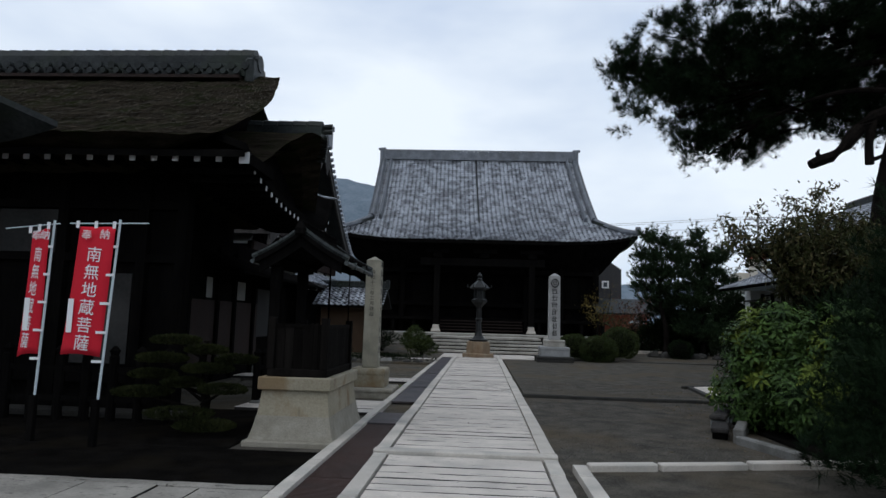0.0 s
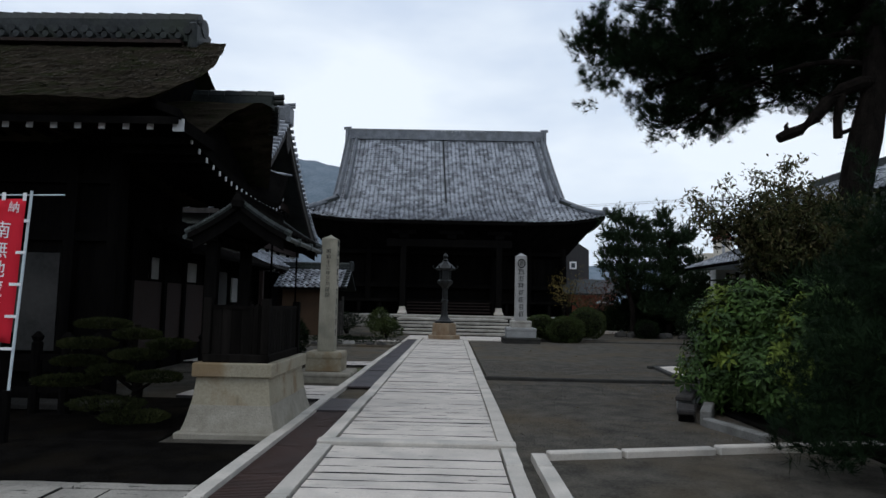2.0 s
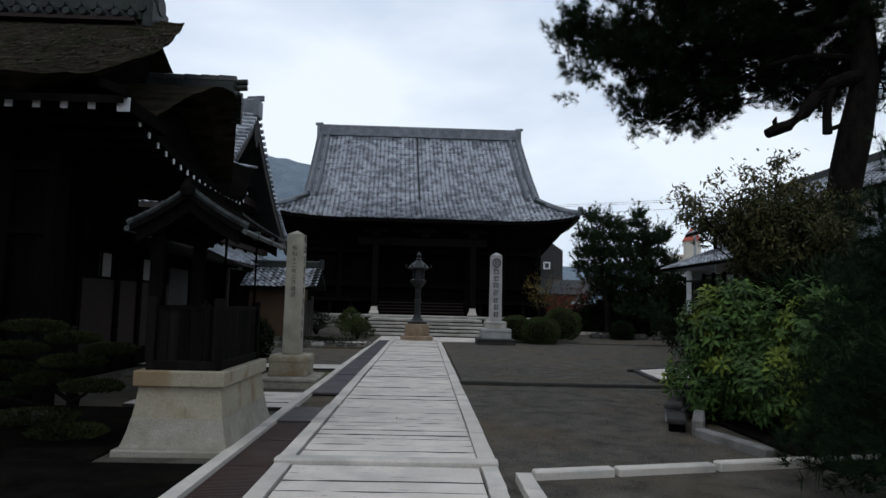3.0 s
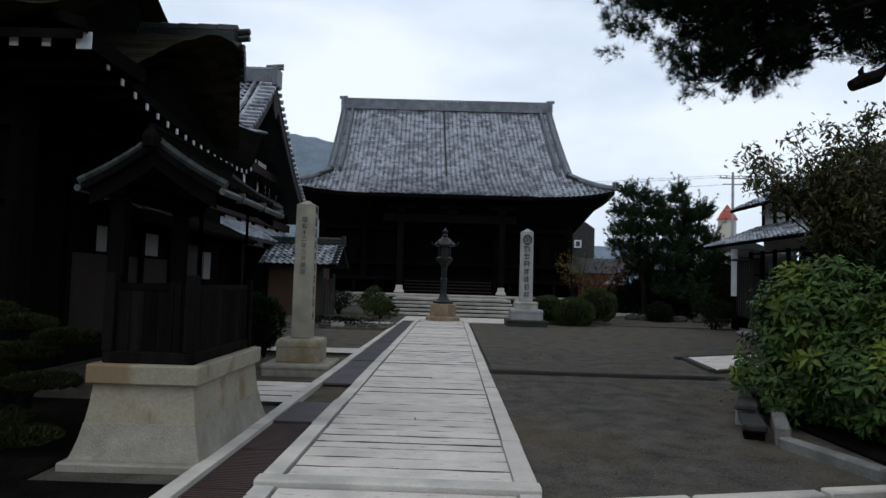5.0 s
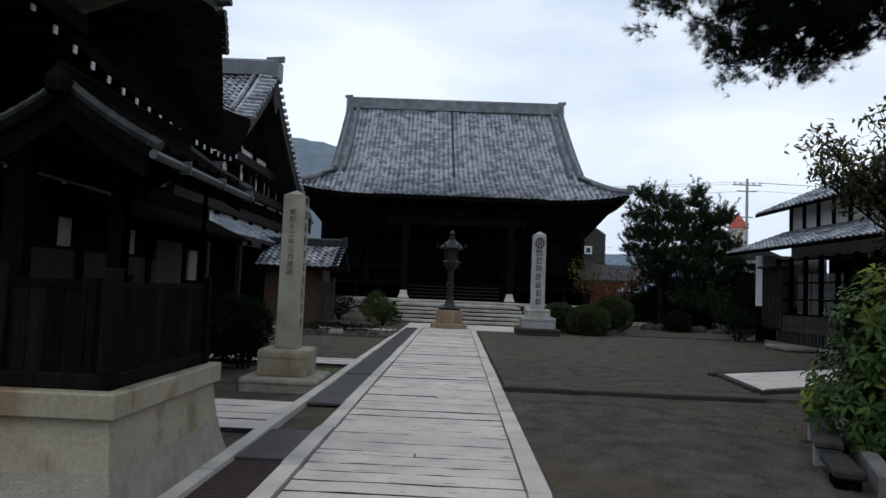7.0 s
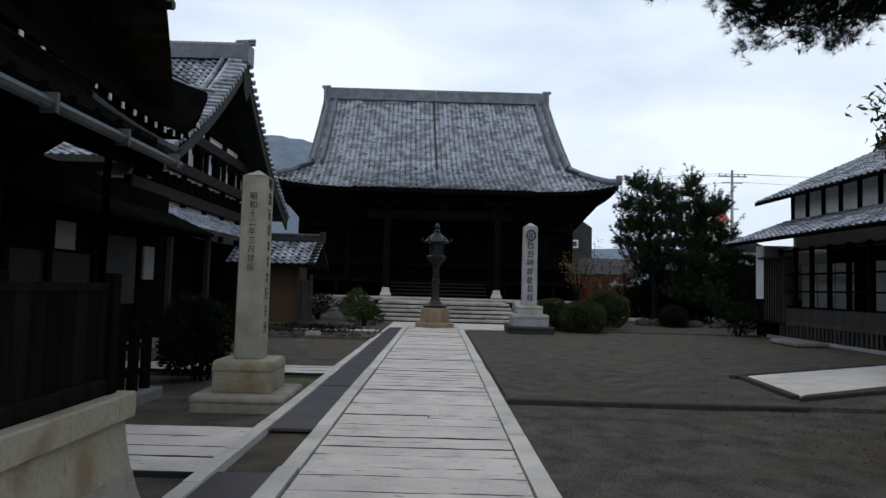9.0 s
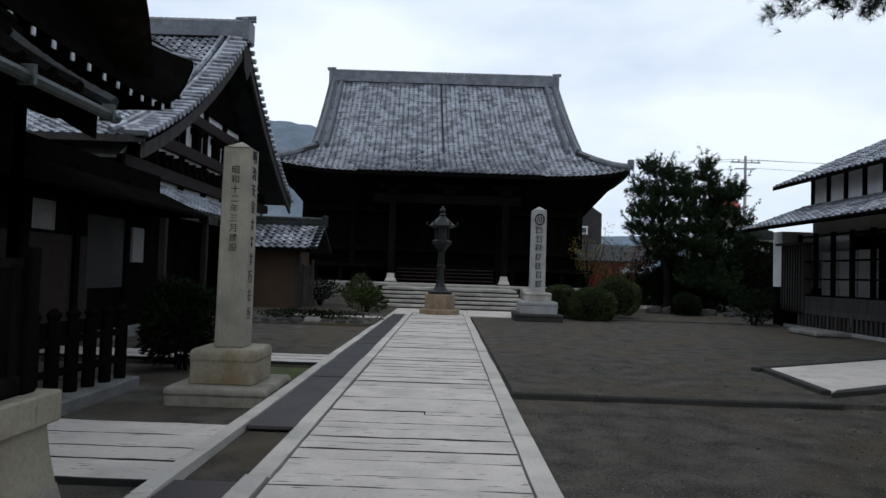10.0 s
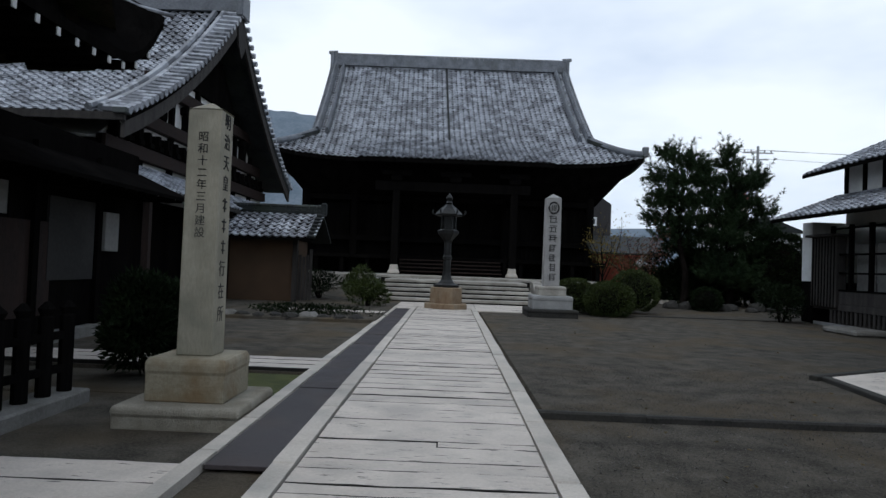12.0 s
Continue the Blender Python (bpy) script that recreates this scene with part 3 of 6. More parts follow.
def hall_slope(x, s):
    """Front slope of the hall's roof: x from its middle, s from eave to ridge."""
    y = 43.4 + 10.0 * s
    z = 7.15 + 8.0 * (0.80 * s + 0.20 * s * s) + 0.55 * (abs(x) / 10.2) ** 5 * max(0.0, 1 - 4 * s)
    return (x * (1 + 0.0 * s) + hall_x(y), y, z)


def hall_inside(x, s):
    return abs(x) < (7.95 if s > 0.25 else 7.95 + 2.25 * (1 - s / 0.25))


def porch_slope(x, s):
    y = 41.6 + 3.9 * s
    top = hall_slope(x, 0.21)[2] + 0.12
    z = 6.95 + (top - 6.95) * (0.72 * s + 0.28 * s * s)
    return (x + hall_x(y), y, z)


hall = thing("temple_hall", "large dark timber temple hall with a grey tiled roof", "temple")
roof = put("roof", mesh_of("roof", *sheet(lambda u, v: hall_slope((u - 0.5) * 2 * (7.95 if v > 0.25 else 7.95 + 2.25 * (1 - v / 0.25)), v), 24, 20, 0.22), DARKWOOD), hall, "mottled grey tile roof with upturned corners")
TW = 0.32
tiled("hall", hall_slope, TW, 40, hall_inside, roof, (-33, 33))
porch_roof = put("porch_roof", mesh_of("porch_roof", *sheet(lambda u, v: porch_slope((u - 0.5) * 10.0, v), 16, 8, 0.2), DARKWOOD), hall, "porch roof carried forward over the steps")
tiled("porch", porch_slope, TW, 16, lambda x, s: abs(x) < 5.0, porch_roof, (-16, 16), single=lambda i, j: j < 9)
bm = bmesh.new()
seam = [Vector(hall_slope(-0.2, s)) + Vector((0, 0, 0.06)) for s in np.linspace(0.2, 0.98, 14)]
tube(bm, seam, [0.06] * 14, 6)
part("roof_seam", bm, DARKTILE, hall, "dark seam line down the roof's middle")
bm = bmesh.new()
ridge_stack(bm, (hall_x(53.4) - 8.15, 53.4, 15.05), (hall_x(53.4) + 8.05, 53.4, 15.05), 0.62, 0.92, 0)
for sx in (-1, 1):
    cx = hall_x(53.4) + sx * 8.1
    box(bm, cx - 0.12, cx + 0.12, 53.0, 53.8, 14.6, 15.95, 0.03)
    tube(bm, ((cx - 0.3, 53.4, 15.98), (cx + 0.3, 53.4, 16.02)), (0.12, 0.12), 8)
rg = part("ridge", bm, RIDGETILE, hall, "stacked grey tile main ridge")
ridge_caps(None, (hall_x(53.4) - 8.15, 53.4, 15.05), (hall_x(53.4) + 8.05, 53.4, 15.05), 0.62, 0.92, 0.3, rg)
for sx in (-1, 1):
    bm = bmesh.new()
    for off, w in ((0.0, 0.34), (-0.55, 0.24)):
        pts = [Vector(hall_slope(sx * (7.85 + off), s)) for s in np.linspace(0.245, 0.985, 15)]
        for a, b in zip(pts, pts[1:]):
            ridge_stack(bm, a + Vector((0, 0, 0.03)), b + Vector((0, 0, 0.03)), w, 0.34, 0.3, 2)
    for s in np.linspace(0.25, 0.98, 34):
        p = Vector(hall_slope(sx * 8.0, s))
        tube(bm, (p + Vector((-sx * 0.3, 0, 0.06)), p + Vector((sx * 0.22, 0, -0.02))), (0.10, 0.10), 6)
    part("verge_tiles", bm, RIDGETILE, hall)
    bm = bmesh.new()
    pts = [Vector(hall_slope(sx * (7.95 + 2.25 * (1 - s / 0.25)), s)) + Vector((0, 0, 0.14)) for s in np.linspace(0.25, 0.0, 7)]
    tube(bm, pts, [0.19] * 7, 10)
    part("hip_ridge", bm, RIDGETILE, hall, "grey hip ridge running to the corner")
    e = pts[-1]
    part("corner_ornament", bx(e.x - 0.16, e.x + 0.16, e.y - 0.2, e.y + 0.1, e.z - 0.15, e.z + 0.4, 0.04), RIDGETILE, hall)
# the sides and the back of the roof
for sx in (-1, 1):
    def side(u, v, sx=sx):
        yy = 43.4 + 20.6 * u
        xi = 7.7 + 2.5 * (1 - v)
        y_in = 43.4 + 20.6 * u if v < 0.01 else yy + (2.4 * v if u < 0.5 else -2.4 * v) * (1 - 2 * min(u, 1 - u))
        up = 0.55 * (abs(2 * u - 1)) ** 5 * (1 - v)
        return (sx * xi + hall_x(y_in), y_in, 7.15 + 1.9 * v + up)
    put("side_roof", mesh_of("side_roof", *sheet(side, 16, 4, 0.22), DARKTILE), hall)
    bm = bmesh.new()
    gxx = sx * 7.5 + hall_x(53.4)
    prism(bm, ((46.2, 8.8), (60.8, 8.8), (53.5, 15.0)), "x", gxx - 0.1, gxx + 0.1)
    part("gable_wall", bm, DARKWOOD, hall)
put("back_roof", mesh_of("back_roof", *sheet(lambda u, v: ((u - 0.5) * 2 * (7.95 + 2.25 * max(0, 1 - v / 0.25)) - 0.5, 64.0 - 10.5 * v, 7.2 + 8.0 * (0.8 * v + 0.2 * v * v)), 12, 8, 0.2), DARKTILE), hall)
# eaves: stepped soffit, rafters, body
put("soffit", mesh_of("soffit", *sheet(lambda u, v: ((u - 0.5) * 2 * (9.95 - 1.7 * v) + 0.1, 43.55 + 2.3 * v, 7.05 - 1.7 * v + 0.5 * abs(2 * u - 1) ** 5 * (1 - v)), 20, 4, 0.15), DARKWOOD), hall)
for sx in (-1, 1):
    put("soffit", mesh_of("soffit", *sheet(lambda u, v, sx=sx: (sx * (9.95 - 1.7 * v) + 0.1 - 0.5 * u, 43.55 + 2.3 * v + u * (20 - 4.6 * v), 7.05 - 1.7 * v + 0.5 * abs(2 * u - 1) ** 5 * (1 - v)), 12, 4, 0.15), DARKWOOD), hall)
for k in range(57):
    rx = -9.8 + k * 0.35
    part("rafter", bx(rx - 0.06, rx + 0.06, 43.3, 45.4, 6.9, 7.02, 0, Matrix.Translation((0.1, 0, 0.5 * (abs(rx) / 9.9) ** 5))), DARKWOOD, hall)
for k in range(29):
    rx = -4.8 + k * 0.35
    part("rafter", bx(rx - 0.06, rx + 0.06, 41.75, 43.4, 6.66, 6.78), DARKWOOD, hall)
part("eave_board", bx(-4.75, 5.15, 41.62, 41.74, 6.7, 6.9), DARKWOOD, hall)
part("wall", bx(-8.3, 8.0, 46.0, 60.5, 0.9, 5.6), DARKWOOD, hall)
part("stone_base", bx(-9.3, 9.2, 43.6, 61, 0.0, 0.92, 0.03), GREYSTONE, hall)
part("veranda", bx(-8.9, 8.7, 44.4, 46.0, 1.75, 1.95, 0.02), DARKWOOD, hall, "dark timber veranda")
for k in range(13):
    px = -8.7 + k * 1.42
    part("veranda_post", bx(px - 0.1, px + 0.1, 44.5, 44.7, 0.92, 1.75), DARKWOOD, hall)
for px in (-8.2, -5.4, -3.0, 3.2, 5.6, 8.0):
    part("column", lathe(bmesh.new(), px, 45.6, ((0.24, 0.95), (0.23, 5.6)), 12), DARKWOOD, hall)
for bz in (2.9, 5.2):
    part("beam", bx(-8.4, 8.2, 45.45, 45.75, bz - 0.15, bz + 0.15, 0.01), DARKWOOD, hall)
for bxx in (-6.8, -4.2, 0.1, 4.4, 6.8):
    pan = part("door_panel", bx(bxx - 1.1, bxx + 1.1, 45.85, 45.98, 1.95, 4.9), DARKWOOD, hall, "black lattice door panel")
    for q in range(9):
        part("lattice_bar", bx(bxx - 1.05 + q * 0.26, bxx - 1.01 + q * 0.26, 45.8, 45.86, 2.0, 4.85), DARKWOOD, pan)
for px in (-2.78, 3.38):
    col = part("porch_column", bx(px - 0.19, px + 0.19, 42.31, 42.69, 1.45, 6.3, 0.03), DARKWOOD, hall, "square dark porch column")
    part("column_base", lathe(bmesh.new(), px, 42.5, ((0.42, 1.0), (0.42, 1.08), (0.30, 1.22), (0.26, 1.46)), 4, math.pi / 4), KERBSTONE, col, "pale stone column base")
part("porch_beam", bx(-3.9, 4.2, 42.3, 42.7, 5.3, 5.8, 0.03), DARKWOOD, hall, "curved dark porch beam")
for px in (-2.78, 0.3, 3.38):
    bm = bx(px - 0.3, px + 0.3, 42.2, 42.8, 5.82, 6.1, 0.04)
    box(bm, px - 0.8, px + 0.8, 42.35, 42.65, 6.12, 6.4, 0.04)
    part("bracket", bm, DARKWOOD, hall)
for px in (-2.78, 3.38):
    part("tie_beam", bx(px - 0.14, px + 0.14, 42.5, 45.6, 4.9, 5.25), DARKWOOD, hall)
stairs = thing("timber_stairs", "dark timber steps up to the hall's veranda", "stairs")
for k in range(4):
    part("tread", bx(-2.6, 2.9, 42.9 + 0.35 * k, 43.4 + 0.35 * k, 1.1 + 0.2 * k, 1.17 + 0.2 * k, 0.01), REDWOOD, stairs)
    part("riser", bx(-2.6, 2.9, 43.3 + 0.35 * k, 43.33 + 0.35 * k, 0.98 + 0.2 * k, 1.27 + 0.2 * k), DARKWOOD, stairs)
for px in (-2.75, 3.05):
    part("rail_post", bx(px - 0.09, px + 0.09, 42.8, 42.98, 0.95, 2.1), DARKWOOD, stairs)

# stone steps in front of the hall
steps = thing("stone_steps", "broad pale stone steps before the temple hall", "steps")
levels = ((34.0, 0.20, -2.78, 3.62), (34.42, 0.37, -2.72, 3.56), (34.84, 0.54, -2.66, 3.5), (35.26, 0.70, -2.6, 3.44), (35.7, 0.87, -2.55, 3.4), (38.6, 0.97, -3.4, 4.0))
for k, (sy, sz, sx0, sx1) in enumerate(levels):
    end = levels[k + 1][0] if k + 1 < len(levels) else 43.0
    # Dark filling in the recess paints the shadow line below each nosing.
    part("shade_fill", bx(sx0 + 0.03, sx1 - 0.03, sy + 0.13, end + 0.12, -0.1, sz - 0.108), JOINT, steps)
    x = sx0
    while x < sx1 - 0.05:
        w = min(rng.uniform(1.4, 2.2), sx1 - x)
        if sx1 - x - w < 0.3:
            w = sx1 - x
        slab(steps, "step_stone", x, x + w - 0.008, sy + rng.uniform(-0.015, 0.015), sy + 0.46, sz - 0.108, sz + rng.uniform(-0.008, 0.008), STEPSTONE, 0.018)
        x += w
    if end - sy > 0.6:
        slab(steps, "tread_stone", sx0, sx1, sy + 0.47, end + 0.05, sz - 0.2, sz - 0.012, STEPSTONE, 0.01)
for px, w in ((-2.81, -0.3), (3.63, 0.38)):
    bm = bmesh.new()
    prism(bm, ((33.7, -0.1), (33.7, 0.12), (35.7, 0.93), (36.6, 0.96), (36.6, -0.1)), "x", px, px + w)
    part("side_stone", bm, BEDSTONE if w < 0 else STEPSTONE, steps, "sloping pale side stone")
part("platform", bx(-9.0, 9.0, 39.6, 43.55, -0.1, 0.93, 0.02), STEPSTONE, steps)
landing2 = thing("forecourt_paving", "pale paving at the foot of the steps", "paving", kind="structure")
for x0, x1 in ((-3.5, -1.12), (1.12, 3.6)):
    slab(landing2, "slab", x0, x1, 30.4, 32.2, -0.1, 0.035, PATHSTONE)
    slab(landing2, "slab", x0, x1, 32.22, 33.98, -0.1, 0.035, PATHSTONE)
slab(landing2, "slab", -1.1, 1.1, 31.32, 33.98, -0.1, 0.035, PATHSTONE)
slab(landing2, "slab", -4.6, -1.76, 27.3, 28.1, -0.1, 0.07, PATHSTONE)

# ---- bronze lantern on the path ----
lantern = thing("bronze_lantern", "tall dark bronze lantern on a stained stone plinth", "lantern")
LX, LY = 0.05, 31.1
part("plinth", lathe(bmesh.new(), LX, LY, ((0.79, 0.0), (0.79, 0.18), (0.76, 0.21), (0.60, 0.22), (0.585, 0.74), (0.55, 0.76)), 8, math.pi / 8), PLINTH, lantern, "rust-stained stone plinth")
part("foot", lathe(bmesh.new(), LX, LY, ((0.44, 0.76), (0.46, 0.84), (0.30, 0.9), (0.2, 1.02), (0.15, 1.2)), 16), BRONZE, lantern)
part("shaft", lathe(bmesh.new(), LX, LY, ((0.15, 1.2), (0.13, 1.3), (0.12, 1.72), (0.16, 1.75), (0.16, 1.83), (0.12, 1.86), (0.12, 2.3), (0.16, 2.4)), 16), BRONZE, lantern)
part("platform", lathe(bmesh.new(), LX, LY, ((0.16, 2.4), (0.36, 2.62), (0.38, 2.72), (0.26, 2.78)), 6), BRONZE, lantern)
part("fire_box", lathe(bmesh.new(), LX, LY, ((0.20, 2.78), (0.22, 3.22)), 6), BRONZE, lantern)
for k in range(6):
    a = k * math.tau / 6
    part("corner_post", tube(bmesh.new(), ((LX + 0.24 * math.cos(a), LY + 0.24 * math.sin(a), 2.78), (LX + 0.24 * math.cos(a), LY + 0.24 * math.sin(a), 3.24)), (0.03, 0.03), 6), BRONZE, lantern)
canopy = part("canopy", lathe(bmesh.new(), LX, LY, ((0.26, 3.22), (0.46, 3.24), (0.48, 3.3), (0.34, 3.46), (0.16, 3.6), (0.1, 3.66)), 6), BRONZE, lantern)
for k in range(6):
    a = k * math.tau / 6
    c, s = math.cos(a), math.sin(a)
    part("scroll", tube(bmesh.new(), ((LX + 0.44 * c, LY + 0.44 * s, 3.27), (LX + 0.56 * c, LY + 0.56 * s, 3.32), (LX + 0.58 * c, LY + 0.58 * s, 3.42), (LX + 0.52 * c, LY + 0.52 * s, 3.44)), (0.035, 0.035, 0.03, 0.02), 6), BRONZE, canopy)
part("jewel", lathe(bmesh.new(), LX, LY, ((0.08, 3.62), (0.13, 3.7), (0.08, 3.76), (0.11, 3.84), (0.12, 3.88), (0.07, 3.95), (0.01, 4.04)), 12), BRONZE, lantern)


# ---- inscribed pillars ----
def square_ring(w0, w1, z0, z1, cx, cy, bevel=0.02):
    bm = bmesh.new()
    lathe(bm, cx, cy, ((w0 * 0.7071, z0), (w1 * 0.7071, z1)), 4, math.pi / 4)
    bmesh.ops.bevel(bm, geom=bm.edges[:], offset=bevel, segments=1, affect="EDGES")
    return bm



def stone_pillar(label, cx, cy, z0, shaft, top, steps_of, material, point):
    """A square inscribed pillar with a low pyramid top, standing on square base stones."""
    p = thing("stone_pillar", label, "stone pillar", group="inscribed pillars")
    z = z0
    for k, (w, h, mat) in enumerate(steps_of):
        bm = bmesh.new()
        prof = ((w * 0.985, z), (w * 0.985, z + h * 0.66), (w, z + h * 0.68), (w, z + h * 0.88), (w - 0.05, z + h)) if h > 0.15 else ((w, z), (w, z + h))
        lathe(bm, cx, cy, [(r * 0.7071, q) for r, q in prof], 4, math.pi / 4)
        bmesh.ops.bevel(bm, geom=bm.edges[:], offset=0.012, segments=1, affect="EDGES")
        part("base_stone", bm, mat, p)
        z += h
    bm = bmesh.new()
    lathe(bm, cx, cy, [(r * 0.7071, q) for r, q in ((shaft * 1.05, z), (shaft, top - point), (shaft * 0.97, top - point), (0.03, top))], 4, math.pi / 4)
    bmesh.ops.bevel(bm, geom=bm.edges[:], offset=0.012, segments=1, affect="EDGES")
    part("shaft", bm, material, p)
    return p


def writing(parent, text, m, size, material, depth=0.004, step=None):
    """Characters one below the other, as shallow solid letters."""
    step = step or size * 1.12
    for k, ch in enumerate(text):
        if ch == " ":
            continue
        cu = bpy.data.curves.new("character", "FONT")
        cu.body, cu.size, cu.extrude, cu.align_x, cu.align_y = ch, size, depth, "CENTER", "CENTER"
        cu.materials.append(material)
        ob = new("character", cu)
        ob.parent = parent
        ob.matrix_basis = m @ Matrix.Translation((0, -k * step, 0))


lp = stone_pillar("tall pale inscribed stone pillar on a two-step base", -2.36, 14.92, -0.15, 0.34, 3.1, ((1.2, 0.27, BLOCKBASE), (0.78, 0.42, BLOCKSTONE)), PILLARSTONE, 0.09)
writing(lp, "昭和十二年三月建設", Matrix.Translation((-2.365, 14.747, 2.72)) @ pose(0, 0, 0, 90, 0, 0), 0.108, INK, step=0.120)
SIDE = pose(0, 0, 0, 90, 0, 90)
writing(lp, "明治天皇", Matrix.Translation((-2.186, 14.92, 2.90)) @ SIDE, 0.17, INK, step=0.21)
writing(lp, "行在所", Matrix.Translation((-2.184, 14.92, 1.40)) @ SIDE, 0.17, INK, step=0.23)
for q in (2.06, 1.85, 1.63):
    part("character", bx(-2.19, -2.178, 14.86, 14.98, q + 0.03, q + 0.045), INK, lp)
    part("character", bx(-2.19, -2.178, 14.88, 14.96, q - 0.04, q - 0.025), INK, lp)
    part("character", bx(-2.19, -2.178, 14.912, 14.928, q - 0.07, q + 0.07), INK, lp)
rp = stone_pillar("grey inscribed stone pillar on a stepped base beside the steps", 3.43, 29.6, -0.04, 0.48, 3.97, ((1.6, 0.3, DARKSTONE), (1.28, 0.42, GREYSTONE), (0.9, 0.3, STEPSTONE)), PALEGRANITE, 0.14)
crest = bmesh.new()
ring = [(3.43 + 0.155 * math.cos(a), 29.352, 3.5 + 0.18 * math.sin(a)) for a in np.linspace(0, math.tau, 21)]
tube(crest, ring, [0.028] * 21, 6)
for dx in (-0.06, 0.0, 0.06):
    box(crest, 3.43 + dx - 0.014, 3.43 + dx + 0.014, 29.34, 29.36, 3.4, 3.6)
part("crest", crest, INK, rp, "carved dark round crest")
for k in range(7):
    q = 3.14 - k * 0.31
    w = rng.uniform(0.10, 0.14)
    for dz in (0.09, 0.03, -0.04, -0.1):
        if rng.random() < 0.8:
            o = rng.uniform(-0.03, 0.03)
            part("character", bx(3.43 - w + o, 3.43 + w * rng.uniform(0.3, 1) + o, 29.34, 29.36, q + dz - 0.011, q + dz + 0.011), INK, rp)
    for dx in (-0.07, 0.05):
        o = rng.uniform(-0.03, 0.03)
        part("character", bx(3.43 + dx + o - 0.012, 3.43 + dx + o + 0.012, 29.34, 29.36, q - rng.uniform(0.08, 0.13), q + rng.uniform(0.04, 0.12)), INK, rp)

# ---- well: stone curb, lattice screen and little roof ----
well = thing("stone_well", "pale stone well curb with flared sides and rust stains", "well")
WX0, WX1, WY0, WY1 = -2.75, -1.86, 8.49, 10.28
part("footing", bx(WX0 - 0.17, WX1 + 0.105, WY0 - 0.22, WY1 + 0.15, -0.15, 0.018, 0.012), BLOCKBASE, well)
bm = bmesh.new()
rings = []
for off, z in ((0.125, 0.02), (0.098, 0.1), (0.070, 0.2), (0.046, 0.325), (0.044, 0.33), (0.03, 0.45), (0.005, 0.60)):
    rings.append([bm.verts.new(v) for v in ((WX0 - off, WY0 - off, z), (WX1 + off, WY0 - off, z), (WX1 + off, WY1 + off, z), (WX0 - off, WY1 + off, z))])
for a, b in zip(rings[:4], rings[1:4]):
    for k in range(4):
        bm.faces.new((a[k], a[(k + 1) % 4], b[(k + 1) % 4], b[k]))
bm.faces.new(rings[3])
for v in rings[4] + rings[5] + rings[6]:
    bm.verts.remove(v)
part("flared_base", bm, BLOCKBASE, well, "rough pale flared base course")
bm = bmesh.new()
rings = []
for off, z in ((0.041, 0.325), (0.018, 0.48), (0.0, 0.66)):
    rings.append([bm.verts.new(v) for v in ((WX0 - off, WY0 - off, z), (WX1 + off, WY0 - off, z), (WX1 + off, WY1 + off, z), (WX0 - off, WY1 + off, z))])
for a, b in zip(rings, rings[1:]):
    for k in range(4):
        bm.faces.new((a[k], a[(k + 1) % 4], b[(k + 1) % 4], b[k]))
bm.faces.new(rings[0][::-1])
bm.faces.new(rings[-1])
bmesh.ops.recalc_face_normals(bm, faces=bm.faces[:])
part("body", bm, BLOCKSTONE, well)
part("cap", bx(WX0 - 0.05, WX1 + 0.05, WY0 - 0.055, WY1 + 0.055, 0.66, 0.83, 0.012), BLOCKSTONE, well, "projecting pale stone cap")

screen = thing("well_screen", "dark weathered plank screen standing on the well curb", "screen")
SX0, SX1, SY0, SY1 = WX0 + 0.07, WX1 - 0.09, WY0 + 0.1, WY1 - 0.1
for a in ((SX0 - 0.04, SX1 + 0.06, SY0 - 0.05, SY0 + 0.07), (SX0 - 0.04, SX1 + 0.06, SY1 - 0.07, SY1 + 0.05), (SX0 - 0.05, SX0 + 0.07, SY0 + 0.071, SY1 - 0.071), (SX1 - 0.07, SX1 + 0.05, SY0 + 0.071, SY1 - 0.071)):
    part("sill", bx(a[0], a[1], a[2], a[3], 0.83, 0.935, 0.012), SCREENWOOD, screen)
for px in (SX0, SX1):
    for py in (SY0, SY1):
        part("post", bx(px - 0.05, px + 0.05, py - 0.05, py + 0.05, 0.93, 1.63 if py == SY0 else 1.6, 0.008), SCREENWOOD, screen)
for px, py in ((SX0 + 0.55, SY0), (SX0 + 0.62, SY0)):
    part("post", bx(px - 0.02, px + 0.02, py - 0.03, py + 0.03, 0.93, 1.56, 0.005), SCREENWOOD, screen)
k = SX0 + 0.06
while k < SX1 - 0.06:
    part("plank", bx(k, k + 0.115, SY0 - 0.012, SY0 + 0.012, 0.93, 1.51 + rng.uniform(-0.008, 0.008)), SCREENWOOD, screen)
    part("plank", bx(k, k + 0.115, SY1 - 0.012, SY1 + 0.012, 0.93, 1.51 + rng.uniform(-0.008, 0.008)), SCREENWOOD, screen)
    k += 0.12
k = SY0 + 0.06
while k < SY1 - 0.08:
    for px in (SX0, SX1):
        part("plank", bx(px - 0.012, px + 0.012, k, k + 0.135, 0.93, 1.51 + rng.uniform(-0.008, 0.008)), SCREENWOOD, screen)
    k += 0.14
for px in (SX0, SX1):
    part("top_rail", bx(px - 0.022, px + 0.022, SY0 + 0.05, SY1 - 0.05, 1.49, 1.54), SCREENWOOD, screen)
part("top_rail", bx(SX0 + 0.05, SX1 - 0.05, SY0 - 0.022, SY0 + 0.022, 1.49, 1.54), SCREENWOOD, screen)

well_roof = thing("well_roof", "small dark gabled roof on posts over the well", "roof")
RXC, RZ, EZ, HALF, RY0, RY1 = -2.33, 2.82, 2.43, 0.62, 8.46, 10.5


